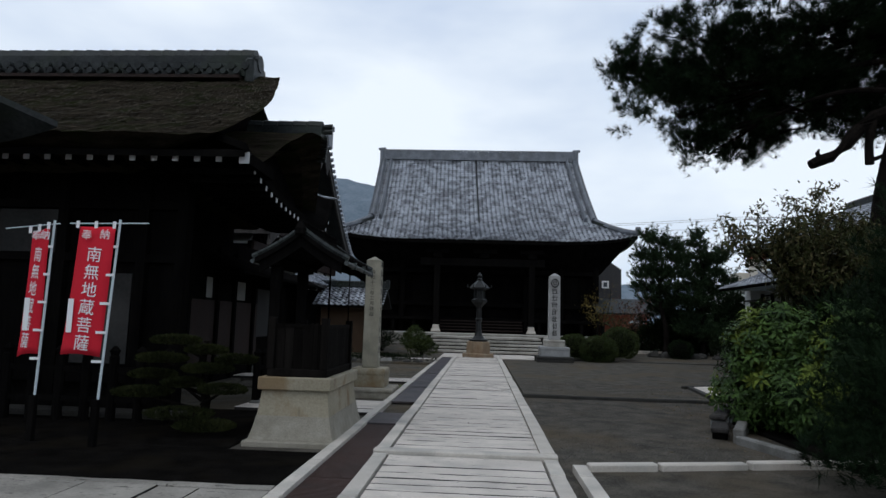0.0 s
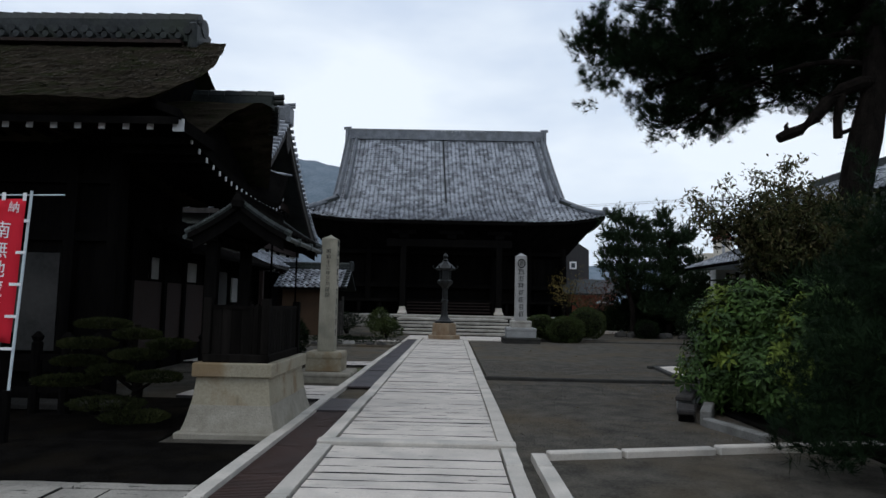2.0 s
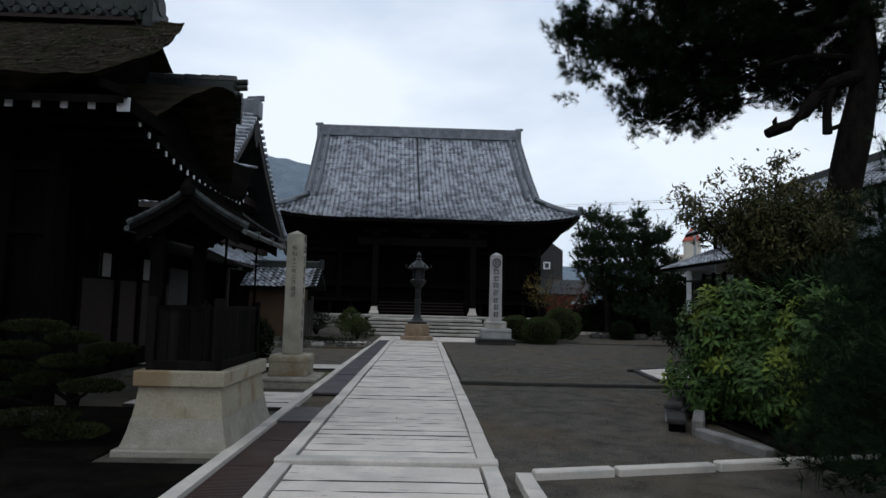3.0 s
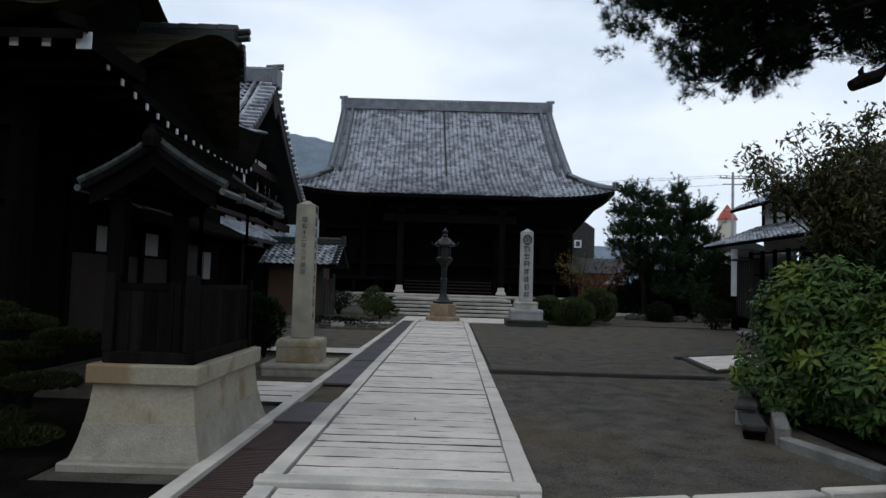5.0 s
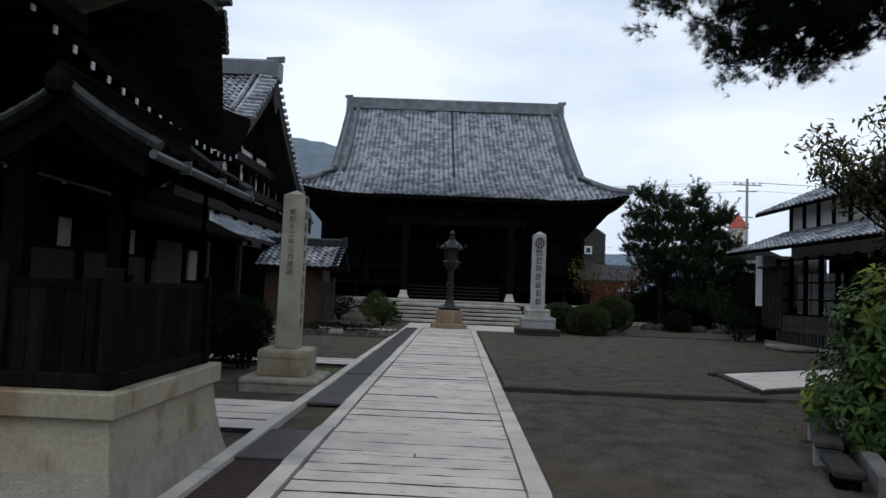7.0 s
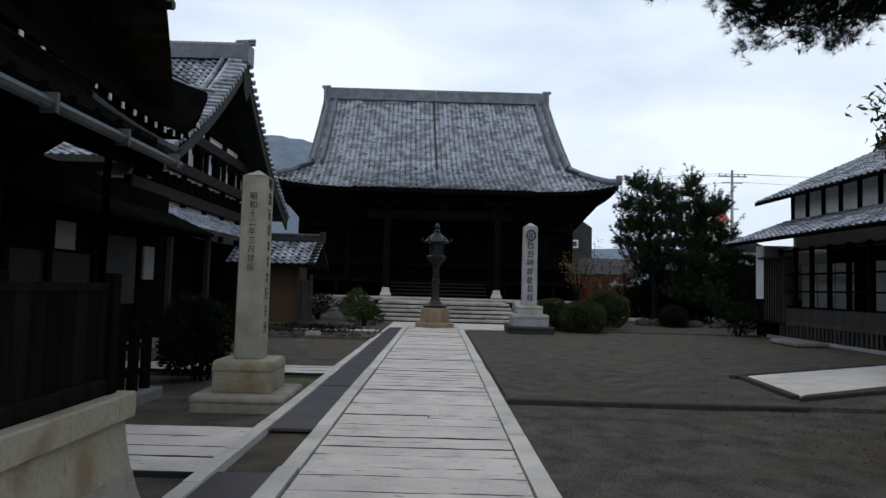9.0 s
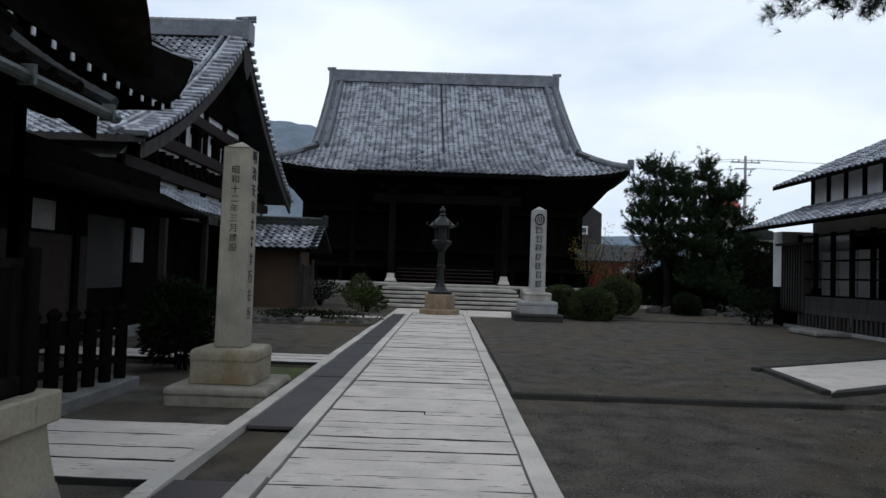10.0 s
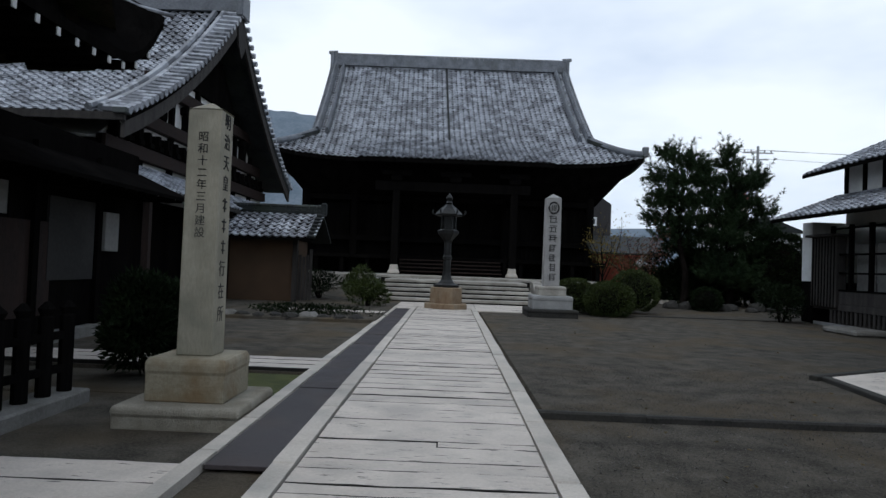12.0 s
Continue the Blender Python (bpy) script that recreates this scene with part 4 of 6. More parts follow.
def well_slope(sx):
    return lambda u, v: (RXC + sx * HALF * v, RY0 + (RY1 - RY0) * u, RZ - (RZ - EZ) * (1.25 * v - 0.25 * v * v))


for sx in (-1, 1):
    put("roof_slope", mesh_of("roof_slope", *sheet(well_slope(sx), 10, 6, 0.07), DARKWOOD), well_roof)
    bm = bmesh.new()
    for ky in (RY0 + 0.0, RY1 - 0.12):
        for v in np.linspace(0.04, 0.96, 9):
            p = Vector(well_slope(sx)(0, v))
            q = Vector(well_slope(sx)(0, v + 0.11))
            tube(bm, ((p.x, ky + 0.06, p.z + 0.03), (q.x, ky + 0.06, q.z + 0.03)), (0.05, 0.045), 6)
    part("verge_tiles", bm, DARKTILE, well_roof)
    bm = bmesh.new()
    for ky in np.arange(RY0 + 0.25, RY1 - 0.15, 0.24):
        pts = [Vector(well_slope(sx)((ky - RY0) / (RY1 - RY0), v)) + Vector((0, 0, 0.02)) for v in np.linspace(0, 1, 5)]
        tube(bm, pts, [0.045] * 5, 6)
    part("roll_tiles", bm, DARKWOOD, well_roof)
    g0, g1 = Vector(well_slope(sx)(0.0, 1.0)), Vector(well_slope(sx)(1.0, 1.0))
    gut = part("gutter", tube(bmesh.new(), (g0 + Vector((sx * 0.03, 0, -0.05)), g1 + Vector((sx * 0.03, 0, -0.06))), (0.032, 0.032), 8), COPPER, well_roof, "green copper gutter")
    for u in (0.25, 0.6, 0.95):
        c = g0.lerp(g1, u)
        part("bracket", bx(c.x + sx * 0.03 - 0.04, c.x + sx * 0.03 + 0.04, c.y - 0.012, c.y + 0.012, c.z - 0.095, c.z + 0.0), COPPER, gut)
    bm = bmesh.new()
    for v0, v1 in zip(np.linspace(0, 0.92, 6), np.linspace(0, 0.92, 6)[1:]):
        p, q = Vector(well_slope(sx)(0, v0)), Vector(well_slope(sx)(0, v1))
        bmv = [(p.x, p.z - 0.08), (q.x, q.z - 0.08), (q.x, q.z - 0.22), (p.x, p.z - 0.22)]
        prism(bm, bmv, "y", RY0 + 0.06, RY0 + 0.1)
        prism(bm, bmv, "y", RY1 - 0.1, RY1 - 0.06)
    part("bargeboard", bm, DARKWOOD, well_roof)
    for py in (SY0, SY1):
        px = SX0 if sx < 0 else SX1
        part("post", bx(px - 0.05 - 0.1 * (sx < 0) + 0.05, px + 0.05 - 0.05 * (sx > 0), py + (0.07 if py == SY0 else -0.17), py + (0.17 if py == SY0 else -0.07), 0.93, 2.42), DARKWOOD, well_roof)
    part("eave_beam", bx(SX0 - 0.05 if sx < 0 else SX1 - 0.05, SX0 + 0.05 if sx < 0 else SX1 + 0.05, RY0 + 0.1, RY1 - 0.1, 2.34, 2.44), DARKWOOD, well_roof)
part("ridge", ridge_stack(bmesh.new(), (RXC, RY0 - 0.02, RZ - 0.02), (RXC, RY1 + 0.02, RZ - 0.02), 0.14, 0.12, 0.24, 2), DARKWOOD, well_roof)
part("ridge_end", lathe(bmesh.new(), RXC, RY0 - 0.03, ((0.07, RZ - 0.06), (0.08, RZ + 0.02), (0.05, RZ + 0.08), (0.02, RZ + 0.11)), 8), DARKWOOD, well_roof)

# ---- thatched building ----
thatched = thing("thatched_building", "old dark building with a mossy thatched roof and tiled ridge", "building")
TY, TZ = 13.6, 6.95


def thatch_edge(v):
    """Where the thatch ends on the right, from eave to ridge."""
    return -4.3 - 0.15 * v + 0.5 * math.sin(math.pi * v ** 0.7)


def thatch_front(u, v):
    s = v
    zz = 4.34 + (TZ - 4.34) * (0.86 * s + 0.14 * s * s)
    yy = 9.1 + (TY - 9.1) * s
    xe = thatch_edge(v)
    xx = -17 + (xe + 17) * u
    return (xx, yy, zz)


def thatch_back(u, v):
    p = thatch_front(u, v)
    bulge = 0.35 * math.sin(math.pi * v)
    return (-17.35 + (12.75 - 0.5 * v ** 0.6) * u, 2 * TY - p[1] - 0.5 * (1 - v), p[2] + bulge * 0.3)


put("thatch", mesh_of("thatch", *sheet(thatch_front, 90, 40, 0.42, 0.05, lambda u, v: (-1.5 * max(0.0, u - 0.9) * 10, 0.95 * (1 - v))), THATCH), thatched, "mossy brown thatch")
put("thatch", mesh_of("thatch", *sheet(lambda u, v: thatch_back(1 - u, v), 60, 20, 0.42, 0.05, lambda u, v: (-1.5 * max(0.0, 0.1 - u) * 10, -0.95 * (1 - v))), THATCH), thatched, "mossy brown thatch")
bm = bmesh.new()
straw = []
for k in range(6500):
    u, v = rng.uniform(0.45, 1.0), rng.random()
    p = Vector(thatch_front(u, v))
    d = (Vector(thatch_front(u, v + 0.02)) - p).normalized()
    sd = Vector((rng.uniform(-0.5, 0.5), 0, 0))
    p.z += 0.01 + 0.05 * (noise.noise(p * 1.3) + 0.5 * noise.noise(p * 4.1))
    q = p - d * rng.uniform(0.08, 0.22) + sd * 0.1 + Vector((0, -0.01, rng.uniform(0.0, 0.03)))
    w = Vector((rng.uniform(0.004, 0.011), 0, 0))
    bm.faces.new([bm.verts.new(c) for c in (p - w, p + w, q + w, q - w)])
tagged(part("loose_straw", bm, STRAW, thatched), kind="stuff")
bm = ridge_stack(bmesh.new(), (-17, TY, TZ - 0.2), (-4.98, TY, TZ - 0.12), 0.75, 0.64, 0, 3)
eave_discs(bm, [(-16.8 + 0.3 * k, TY - 0.46, TZ + 0.09) for k in range(40)], 0.085, 0.3)
eave_discs(bm, [(-16.65 + 0.3 * k, TY - 0.52, TZ - 0.05) for k in range(39)], 0.07, 0.3)
rg = part("ridge", bm, DARKTILE, thatched, "dark tiled ridge with round tile ends")
ridge_caps(None, (-17, TY, TZ - 0.2), (-4.98, TY, TZ - 0.12), 0.75, 0.64, 0.3, rg)
bm = bx(-5.12, -4.92, TY - 0.42, TY + 0.42, TZ - 0.3, TZ + 0.3, 0.05)
tube(bm, ((-5.15, TY, TZ + 0.3), (-4.9, TY, TZ + 0.3)), (0.19, 0.19), 12)
part("ridge_end", bm, DARKTILE, thatched, "dark ornamental ridge end tile")
part("ridge_board", bx(-14, -5.2, TY - 0.5, TY + 0.5, TZ - 0.2, TZ - 0.13), REDWOOD, thatched)
# gable, walls, lower eave with white rafter ends
bm = bmesh.new()
prism(bm, ((9.9, 4.2), (17.3, 4.2), (TY + 0.5, 6.5), (TY - 0.5, 6.5)), "x", -5.5, -5.35)
part("gable_wall", bm, DARKWOOD, thatched)


def lower_eave(y):
    """Height of the lower eave on the right, turned up at both corners."""
    k = (y - 13.4) / 3.95
    return 3.74 + 0.34 * abs(k) ** 3 + (0.45 * max(0, (y - 16.2)) ** 2 if y > 16.2 else 0)


def eave_x(y):
    return -3.5 - 0.065 * (y - 9.4)


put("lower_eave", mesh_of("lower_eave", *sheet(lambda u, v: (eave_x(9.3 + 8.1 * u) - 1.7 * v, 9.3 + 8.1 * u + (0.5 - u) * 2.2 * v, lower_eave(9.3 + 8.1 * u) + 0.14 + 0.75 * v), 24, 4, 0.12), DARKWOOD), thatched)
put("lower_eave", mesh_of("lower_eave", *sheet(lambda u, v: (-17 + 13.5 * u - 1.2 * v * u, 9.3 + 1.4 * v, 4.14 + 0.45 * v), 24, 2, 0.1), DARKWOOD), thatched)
tip = Vector((eave_x(17.4), 17.4, lower_eave(17.4) + 0.14))
part("corner_tile", tube(bmesh.new(), (tip + Vector((-0.7, -0.5, 0.2)), tip + Vector((-0.3, -0.2, 0.06)), tip + Vector((0.08, 0.1, 0.06))), (0.05, 0.045, 0.03), 8), TILEPIECE, thatched, "pale upturned corner tile")
for k in range(40):
    rx = -3.95 - 0.345 * k
    r = part("rafter", bx(rx - 0.045, rx + 0.045, 9.42, 10.7, 3.99, 4.09), DARKWOOD, thatched)
    part("rafter_end", bx(rx - 0.046, rx + 0.046, 9.405, 9.42, 3.988, 4.092), RAFTERWHITE, r, "white-painted rafter end")
r = part("corner_rafter", bx(-3.62, -3.46, 9.4, 10.6, 3.96, 4.14), DARKWOOD, thatched)
part("rafter_end", bx(-3.62, -3.46, 9.385, 9.4, 3.96, 4.14), RAFTERWHITE, r, "white-painted rafter end")
for k in range(20):
    ry = 9.9 + 0.37 * k
    ex = eave_x(ry)
    r = part("rafter", bx(ex - 1.2, ex - 0.02, ry - 0.045, ry + 0.045, lower_eave(ry) - 0.08, lower_eave(ry) + 0.02), DARKWOOD, thatched)
    part("rafter_end", bx(ex - 0.02, ex - 0.005, ry - 0.028, ry + 0.028, lower_eave(ry) - 0.07, lower_eave(ry) + 0.01), RAFTERWHITE, r, "white-painted rafter end")
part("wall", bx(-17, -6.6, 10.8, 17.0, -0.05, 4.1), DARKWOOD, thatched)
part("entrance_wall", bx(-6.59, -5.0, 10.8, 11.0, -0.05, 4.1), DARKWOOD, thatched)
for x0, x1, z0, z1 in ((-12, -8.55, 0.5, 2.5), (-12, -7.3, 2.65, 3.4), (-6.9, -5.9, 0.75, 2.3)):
    part("plaster_panel", bx(x0, x1, 10.72, 10.796, z0, z1), SHADEPLASTER, thatched, "grey plaster panel with the eave shade in its colour")
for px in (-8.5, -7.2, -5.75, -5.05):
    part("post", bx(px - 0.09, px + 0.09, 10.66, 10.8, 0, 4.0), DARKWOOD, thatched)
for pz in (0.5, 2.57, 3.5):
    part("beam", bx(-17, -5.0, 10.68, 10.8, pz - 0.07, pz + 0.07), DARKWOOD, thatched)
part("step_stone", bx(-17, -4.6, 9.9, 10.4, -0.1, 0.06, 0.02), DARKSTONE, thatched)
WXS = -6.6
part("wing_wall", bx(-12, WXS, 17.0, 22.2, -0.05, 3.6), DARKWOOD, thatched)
part("red_dado", bx(WXS, WXS + 0.03, 14.6, 19.2, 0.45, 2.0), REDWOOD, thatched, "dark red-brown board dado")
for y0, y1 in ((15.3, 15.8), (17.35, 18.1)):
    win = part("window", bx(WXS + 0.005, WXS + 0.03, y0, y1, 2.06, 2.56), SHUTTER, thatched, "pale paper window high in the wall")
    for q in (y0, y1):
        part("mullion", bx(WXS + 0.03, WXS + 0.06, q - 0.03, q + 0.03, 2.0, 2.7), DARKWOOD, win)
part("panel", bx(WXS, WXS + 0.04, 19.1, 20.5, 1.02, 2.45), SHADEPLASTER, thatched, "plaster panel coloured dim for shade")
part("notice_box", bx(WXS, WXS + 0.12, 20.75, 21.25, 1.55, 2.3, 0.01), SHUTTER, thatched, "pale notice box with a small slot")
part("plinth_stone", bx(WXS, WXS + 0.2, 19.0, 21.6, -0.05, 0.18, 0.02), BEDSTONE, thatched)
for q in (14.4, 16.05, 17.2, 18.7, 20.6):
    part("side_post", bx(WXS - 0.02, WXS + 0.1, q - 0.07, q + 0.07, 0, 3.3), DARKWOOD, thatched)
put("wing_eave", mesh_of("wing_eave", *sheet(lambda u, v: (-5.5 - 1.1 * v, 15.0 + 7.4 * u, 2.72 + 0.5 * v), 8, 2, 0.07), DARKWOOD), thatched, "low dark eave over the side wall")
for k in range(18):
    q = 15.2 + 0.4 * k
    part("wing_rafter", bx(-6.5, -5.55, q - 0.03, q + 0.03, 2.62, 2.68), DARKWOOD, thatched)

# lower thatched gable on the path side
rear = thing("thatched_gable", "lower thatched gable roof with a tiled ridge on the path side", "building")
QY = 14.0


def gable_thatch(u, v):
    a = 2 * v - 1
    half = 2.9 if a < 0 else 2.8
    x_end = -3.5 - (0.42 * abs(a) ** 1.5 if a < 0 else 0.85 * a ** 1.1)
    return (-5.3 + (x_end + 5.3) * u, QY + half * a, 5.72 - 1.42 * abs(a) ** (1.7 if a < 0 else 1.35))


put("thatch", mesh_of("thatch", *sheet(gable_thatch, 20, 40, 0.4, 0.05, lambda u, v: (-1.2 * max(0.0, u - 0.7) * 3.3, 0.0)), THATCH), rear, "mossy thatch")
bm = ridge_stack(bmesh.new(), (-5.2, QY, 5.66), (-3.5, QY, 5.66), 0.5, 0.3, 0.3, 2)
for dz in (0.0, 0.12):
    tube(bm, ((-3.7, QY, 5.8 + dz), (-3.3, QY, 5.83 + dz)), (0.06, 0.06), 8)
part("ridge", bm, DARKTILE, rear, "dark tiled ridge")
for k in range(6):
    p = Vector(gable_thatch(1.0, 0.5 + 0.025 + 0.028 * k))
    part("verge_tile", tube(bmesh.new(), (p + Vector((-0.45, 0, 0.05)), p + Vector((0.1, 0, 0.0))), (0.07, 0.07), 6), DARKTILE, rear)
bm = bmesh.new()
prism(bm, ((11.6, 4.2), (16.4, 4.2), (14.0, 5.3)), "x", -4.7, -4.6)
part("gable_wall", bm, DARKWOOD, rear)

# ---- tiled residence with a gable ----
res = thing("tiled_residence", "two-storey residence with a grey tiled gable roof and white plaster", "building")
BX, BY, BZ = -8.0, 32.6, 11.05


def res_front(x, s):
    y = 24.3 + (BY - 24.3) * s
    z = 5.0 + (BZ - 0.35 - 5.0) * (0.62 * s + 0.38 * s * s)
    return (x, y, z)


def res_back(x, s):
    p = res_front(x, s)
    return (-x, 2 * BY - p[1], p[2])


rroof = put("roof", mesh_of("roof", *sheet(lambda u, v: res_front(-24 + (24 + BX) * u, v), 4, 14, 0.2), DARKWOOD), res, "grey tiled gable roof with a concave sweep")
tiled("res", res_front, 0.3, 34, lambda x, s: -24 < x < BX - 0.35, rroof, (-80, -27), single=lambda i, j: i >= -41 and j < 20)
put("back_slope", mesh_of("back_slope", *sheet(lambda u, v: (-24 + (24 + BX) * (1 - u), 2 * BY - res_front(0, v)[1], res_front(0, v)[2]), 4, 14, 0.2), DARKTILE), res)
bm = bmesh.new()
ridge_stack(bm, (-24, BY, BZ - 0.4), (BX + 0.05, BY, BZ - 0.4), 0.55, 0.75, 0, 4)
box(bm, BX - 0.1, BX + 0.15, BY - 0.45, BY + 0.45, BZ - 0.6, BZ + 0.3, 0.05)
for dz in (0.32, 0.46):
    tube(bm, ((BX - 0.5, BY, BZ + dz - 0.05), (BX + 0.3, BY, BZ + dz)), (0.07, 0.08), 8)
rg = part("ridge", bm, RIDGETILE, res, "stacked tile ridge with end ornament")
ridge_caps(None, (-24, BY, BZ - 0.4), (BX + 0.05, BY, BZ - 0.4), 0.55, 0.75, 0.3, rg)
for side_of in (0, 1):
    def along(x, s, side_of=side_of):
        p = res_front(x, s)
        return Vector(p if not side_of else (p[0], 2 * BY - p[1], p[2]))
    bm = bmesh.new()
    n = 30
    for k in range(n):
        p = along(BX, k / n)
        tube(bm, (p + Vector((-0.55, 0, 0.10)), p + Vector((0.12, 0, 0.06))), (0.105, 0.105), 6)
    for off in (-0.62, -0.95):
        pts = [along(BX + off, s) + Vector((0, 0, 0.12)) for s in np.linspace(0, 0.97, 12)]
        tube(bm, pts, [0.11] * 12, 6)
    part("verge_tiles", bm, TILEPIECE, res, "row of round verge tiles")
    bm = bmesh.new()
    pts = [along(BX, s) for s in np.linspace(0, 1, 13)]
    prism(bm, [(p.y, p.z - 0.1) for p in pts] + [(p.y, p.z - 0.62) for p in reversed(pts)], "x", BX - 0.12, BX - 0.02)
    part("bargeboard", bm, GREYWOOD, res, "grey weathered bargeboard")
bm = bmesh.new()
prism(bm, ((BY - 0.5, BZ - 0.9), (BY + 0.5, BZ - 0.9), (BY + 0.35, BZ - 1.7), (BY, BZ - 2.1), (BY - 0.35, BZ - 1.7)), "x", BX - 0.02, BX + 0.04)
part("gable_pendant", bm, GREYWOOD, res, "carved grey gable pendant")
GX = -9.0
bm = bmesh.new()
prism(bm, [(25.2, 0.0), (40.0, 0.0), (40.0, 4.6), (BY + 3.2, 7.4), (BY, 9.9), (BY - 3.2, 7.4), (25.2, 4.6)], "x", GX - 6, GX - 0.2)
part("wall", bm, PLASTER, res, "white plaster wall")
part("wall", bx(-24, GX - 6.01, 25.2, 40, 0, 4.6), PLASTER, res)
for yy in np.arange(25.3, 40, 2.1):
    top = 4.55 + 0.72 * min(yy - 25.2, 40 - yy)
    part("post", bx(GX - 0.22, GX - 0.06, yy - 0.11, yy + 0.11, 3.2, min(top, 9.6)), DARKWOOD, res)
# A flat black board paints the deep shade under the verge.
bm = bmesh.new()
prism(bm, ((BY - 2.9, 7.35), (BY + 2.9, 7.35), (BY, 9.95)), "x", GX - 0.3, GX - 0.05)
part("gable_lattice", bm, DARKWOOD, res, "black board standing for the deep shade in the gable's peak")
for zz, dy in ((4.45, 0.0), (5.5, 1.0), (6.8, 2.4)):
    part("beam", bx(GX - 0.2, GX + 0.04, 25.2 + dy, 40 - dy, zz - 0.2, zz + 0.2, 0.01), REDWOOD, res, "dark red-brown beam")
for yy, zz in ((28.6, 6.1), (32.6, 6.1), (36.6, 6.1), (30.6, 6.1), (34.6, 6.1)):
    bm = bx(GX - 0.2, GX + 0.1, yy - 0.35, yy + 0.35, zz + 0.15, zz + 0.45, 0.05)
    box(bm, GX - 0.2, GX + 0.06, yy - 0.16, yy + 0.16, zz - 0.4, zz + 0.15)
    part("bracket", bm, DARKWOOD, res)
for yy in np.arange(25.8, 39.5, 0.64):
    bm = bx(GX - 0.2, GX + 0.12, yy - 0.14, yy + 0.14, 4.68, 4.82)
    box(bm, GX - 0.2, GX + 0.05, yy - 0.08, yy + 0.08, 4.82, 5.15)
    part("bracket", bm, DARKWOOD, res)
part("dark_lower_wall", bx(GX - 0.195, GX - 0.1, 25.2, 40, 0.0, 3.15), DARKWOOD, res)
part("front_wall_boards", bx(-24, GX - 0.2, 25.05, 25.19, 0.0, 4.5), DARKWOOD, res)
part("eave_board", bx(-24, BX, 24.2, 24.3, 4.80, 4.99), GREYWOOD, res, "pale weathered eave board")
part("eave_end_copper", bx(BX - 0.25, BX + 0.1, 24.1, 24.4, 4.95, 5.1, 0.02), COPPER, res)
# pent roof along the gable side


def pent(x, s):
    """x runs along the wall here."""
    return (GX + 1.45 - 1.35 * s, x, 3.25 + 0.78 * s)


proof = put("pent_roof", mesh_of("pent_roof", *sheet(lambda u, v: pent(23.2 + 16.4 * u, v), 10, 3, 0.12), DARKWOOD), res, "tiled pent roof along the wall")
tiled("pent", pent, 0.3, 6, lambda x, s: 23.3 < x < 39.4, proof, (77, 132))
part("pent_fascia", bx(GX + 1.4, GX + 1.46, 23.2, 39.6, 3.11, 3.23), GREYWOOD, res)
for yy in (25.4, 28.6, 31.8, 35.0, 38.2):
    part("pent_post", bx(-7.95, -7.77, yy - 0.09, yy + 0.09, 0.0, 3.2, 0.01), REDWOOD, res, "slender brown post")

# ---- small tile-roofed shed ----
shed = thing("tiled_shed", "small ochre-walled shed with a blue-grey tile roof", "shed")
part("wall", bx(-7.6, -5.35, 31.2, 33.4, 0, 2.35), OCHRE, shed, "ochre earth wall")
part("post", bx(-5.36, -5.2, 31.1, 31.26, 0, 2.3), GREYWOOD, shed)
for k in range(5):
    part("board", bx(-5.3 + 0.12 * k, -5.2 + 0.12 * k, 31.3 + 0.02 * k, 31.34 + 0.02 * k, 0.1, 1.6 + 0.3 * rng.random()), GREYWOOD, shed)


def shed_slope(x, s):
    return (x, 30.55 + 1.7 * s, 2.28 + 0.95 * s)


sroof = put("roof", mesh_of("roof", *sheet(lambda u, v: shed_slope(-7.9 + 3.35 * u, v), 4, 2, 0.1), DARKWOOD), shed, "wavy blue-grey tile roof")
tiled("shed", shed_slope, 0.28, 7, lambda x, s: -7.9 < x < -4.6, sroof, (-29, -16), single=lambda i, j: True)
put("back_slope", mesh_of("back_slope", *sheet(lambda u, v: (-4.55 - 3.35 * u, 33.95 - 1.7 * v, 2.28 + 0.95 * v), 4, 2, 0.1), DARKTILE), shed)
bm = ridge_stack(bmesh.new(), (-7.9, 32.25, 3.2), (-4.5, 32.25, 3.2), 0.3, 0.28, 0.28, 2)
box(bm, -4.62, -4.45, 32.05, 32.45, 3.15, 3.62, 0.04)
part("ridge", bm, DARKTILE, shed)
bm = bmesh.new()
for k in range(7):
    p = Vector(shed_slope(-4.6, k / 7))
    tube(bm, (p + Vector((-0.15, 0, 0.06)), p + Vector((0.12, 0, 0.03))), (0.07, 0.07), 6)
part("verge_tiles", bm, DARKTILE, shed)
bm = bmesh.new()
prism(bm, ((30.9, 2.2), (33.6, 2.2), (32.25, 3.1)), "x", -5.35, -5.25)
part("gable_wall", bm, DARKWOOD, shed)

# ---- house on the right ----
house = thing("farm_house", "two-storey house with grey tile roofs and white plaster walls", "house")


def low_eave(x, s):
    return (11.4 + 2.4 * s, x, 3.55 + 0.95 * s)


def up_eave(x, s):
    return (12.7 + 5.0 * s, x, 5.25 + 2.3 * s)


hroof = put("lower_roof", mesh_of("lower_roof", *sheet(lambda u, v: low_eave(31.5 - 18.1 * u, v), 8, 3, 0.12), DARKWOOD), house, "grey tiled lower roof")
tiled("low", lambda x, s: low_eave(-x, s), 0.3, 9, lambda x, s: -31.4 < x < -13.4, hroof, (-107, -44), single=lambda i, j: i < -76)
uroof = put("upper_roof", mesh_of("upper_roof", *sheet(lambda u, v: up_eave(31.9 - 18 * u, v), 8, 4, 0.14), DARKWOOD), house, "grey tiled upper roof")
tiled("up", lambda x, s: up_eave(-x, s), 0.3, 18, lambda x, s: -31.8 < x < -14, uroof, (-107, -46), single=lambda i, j: i < -88)
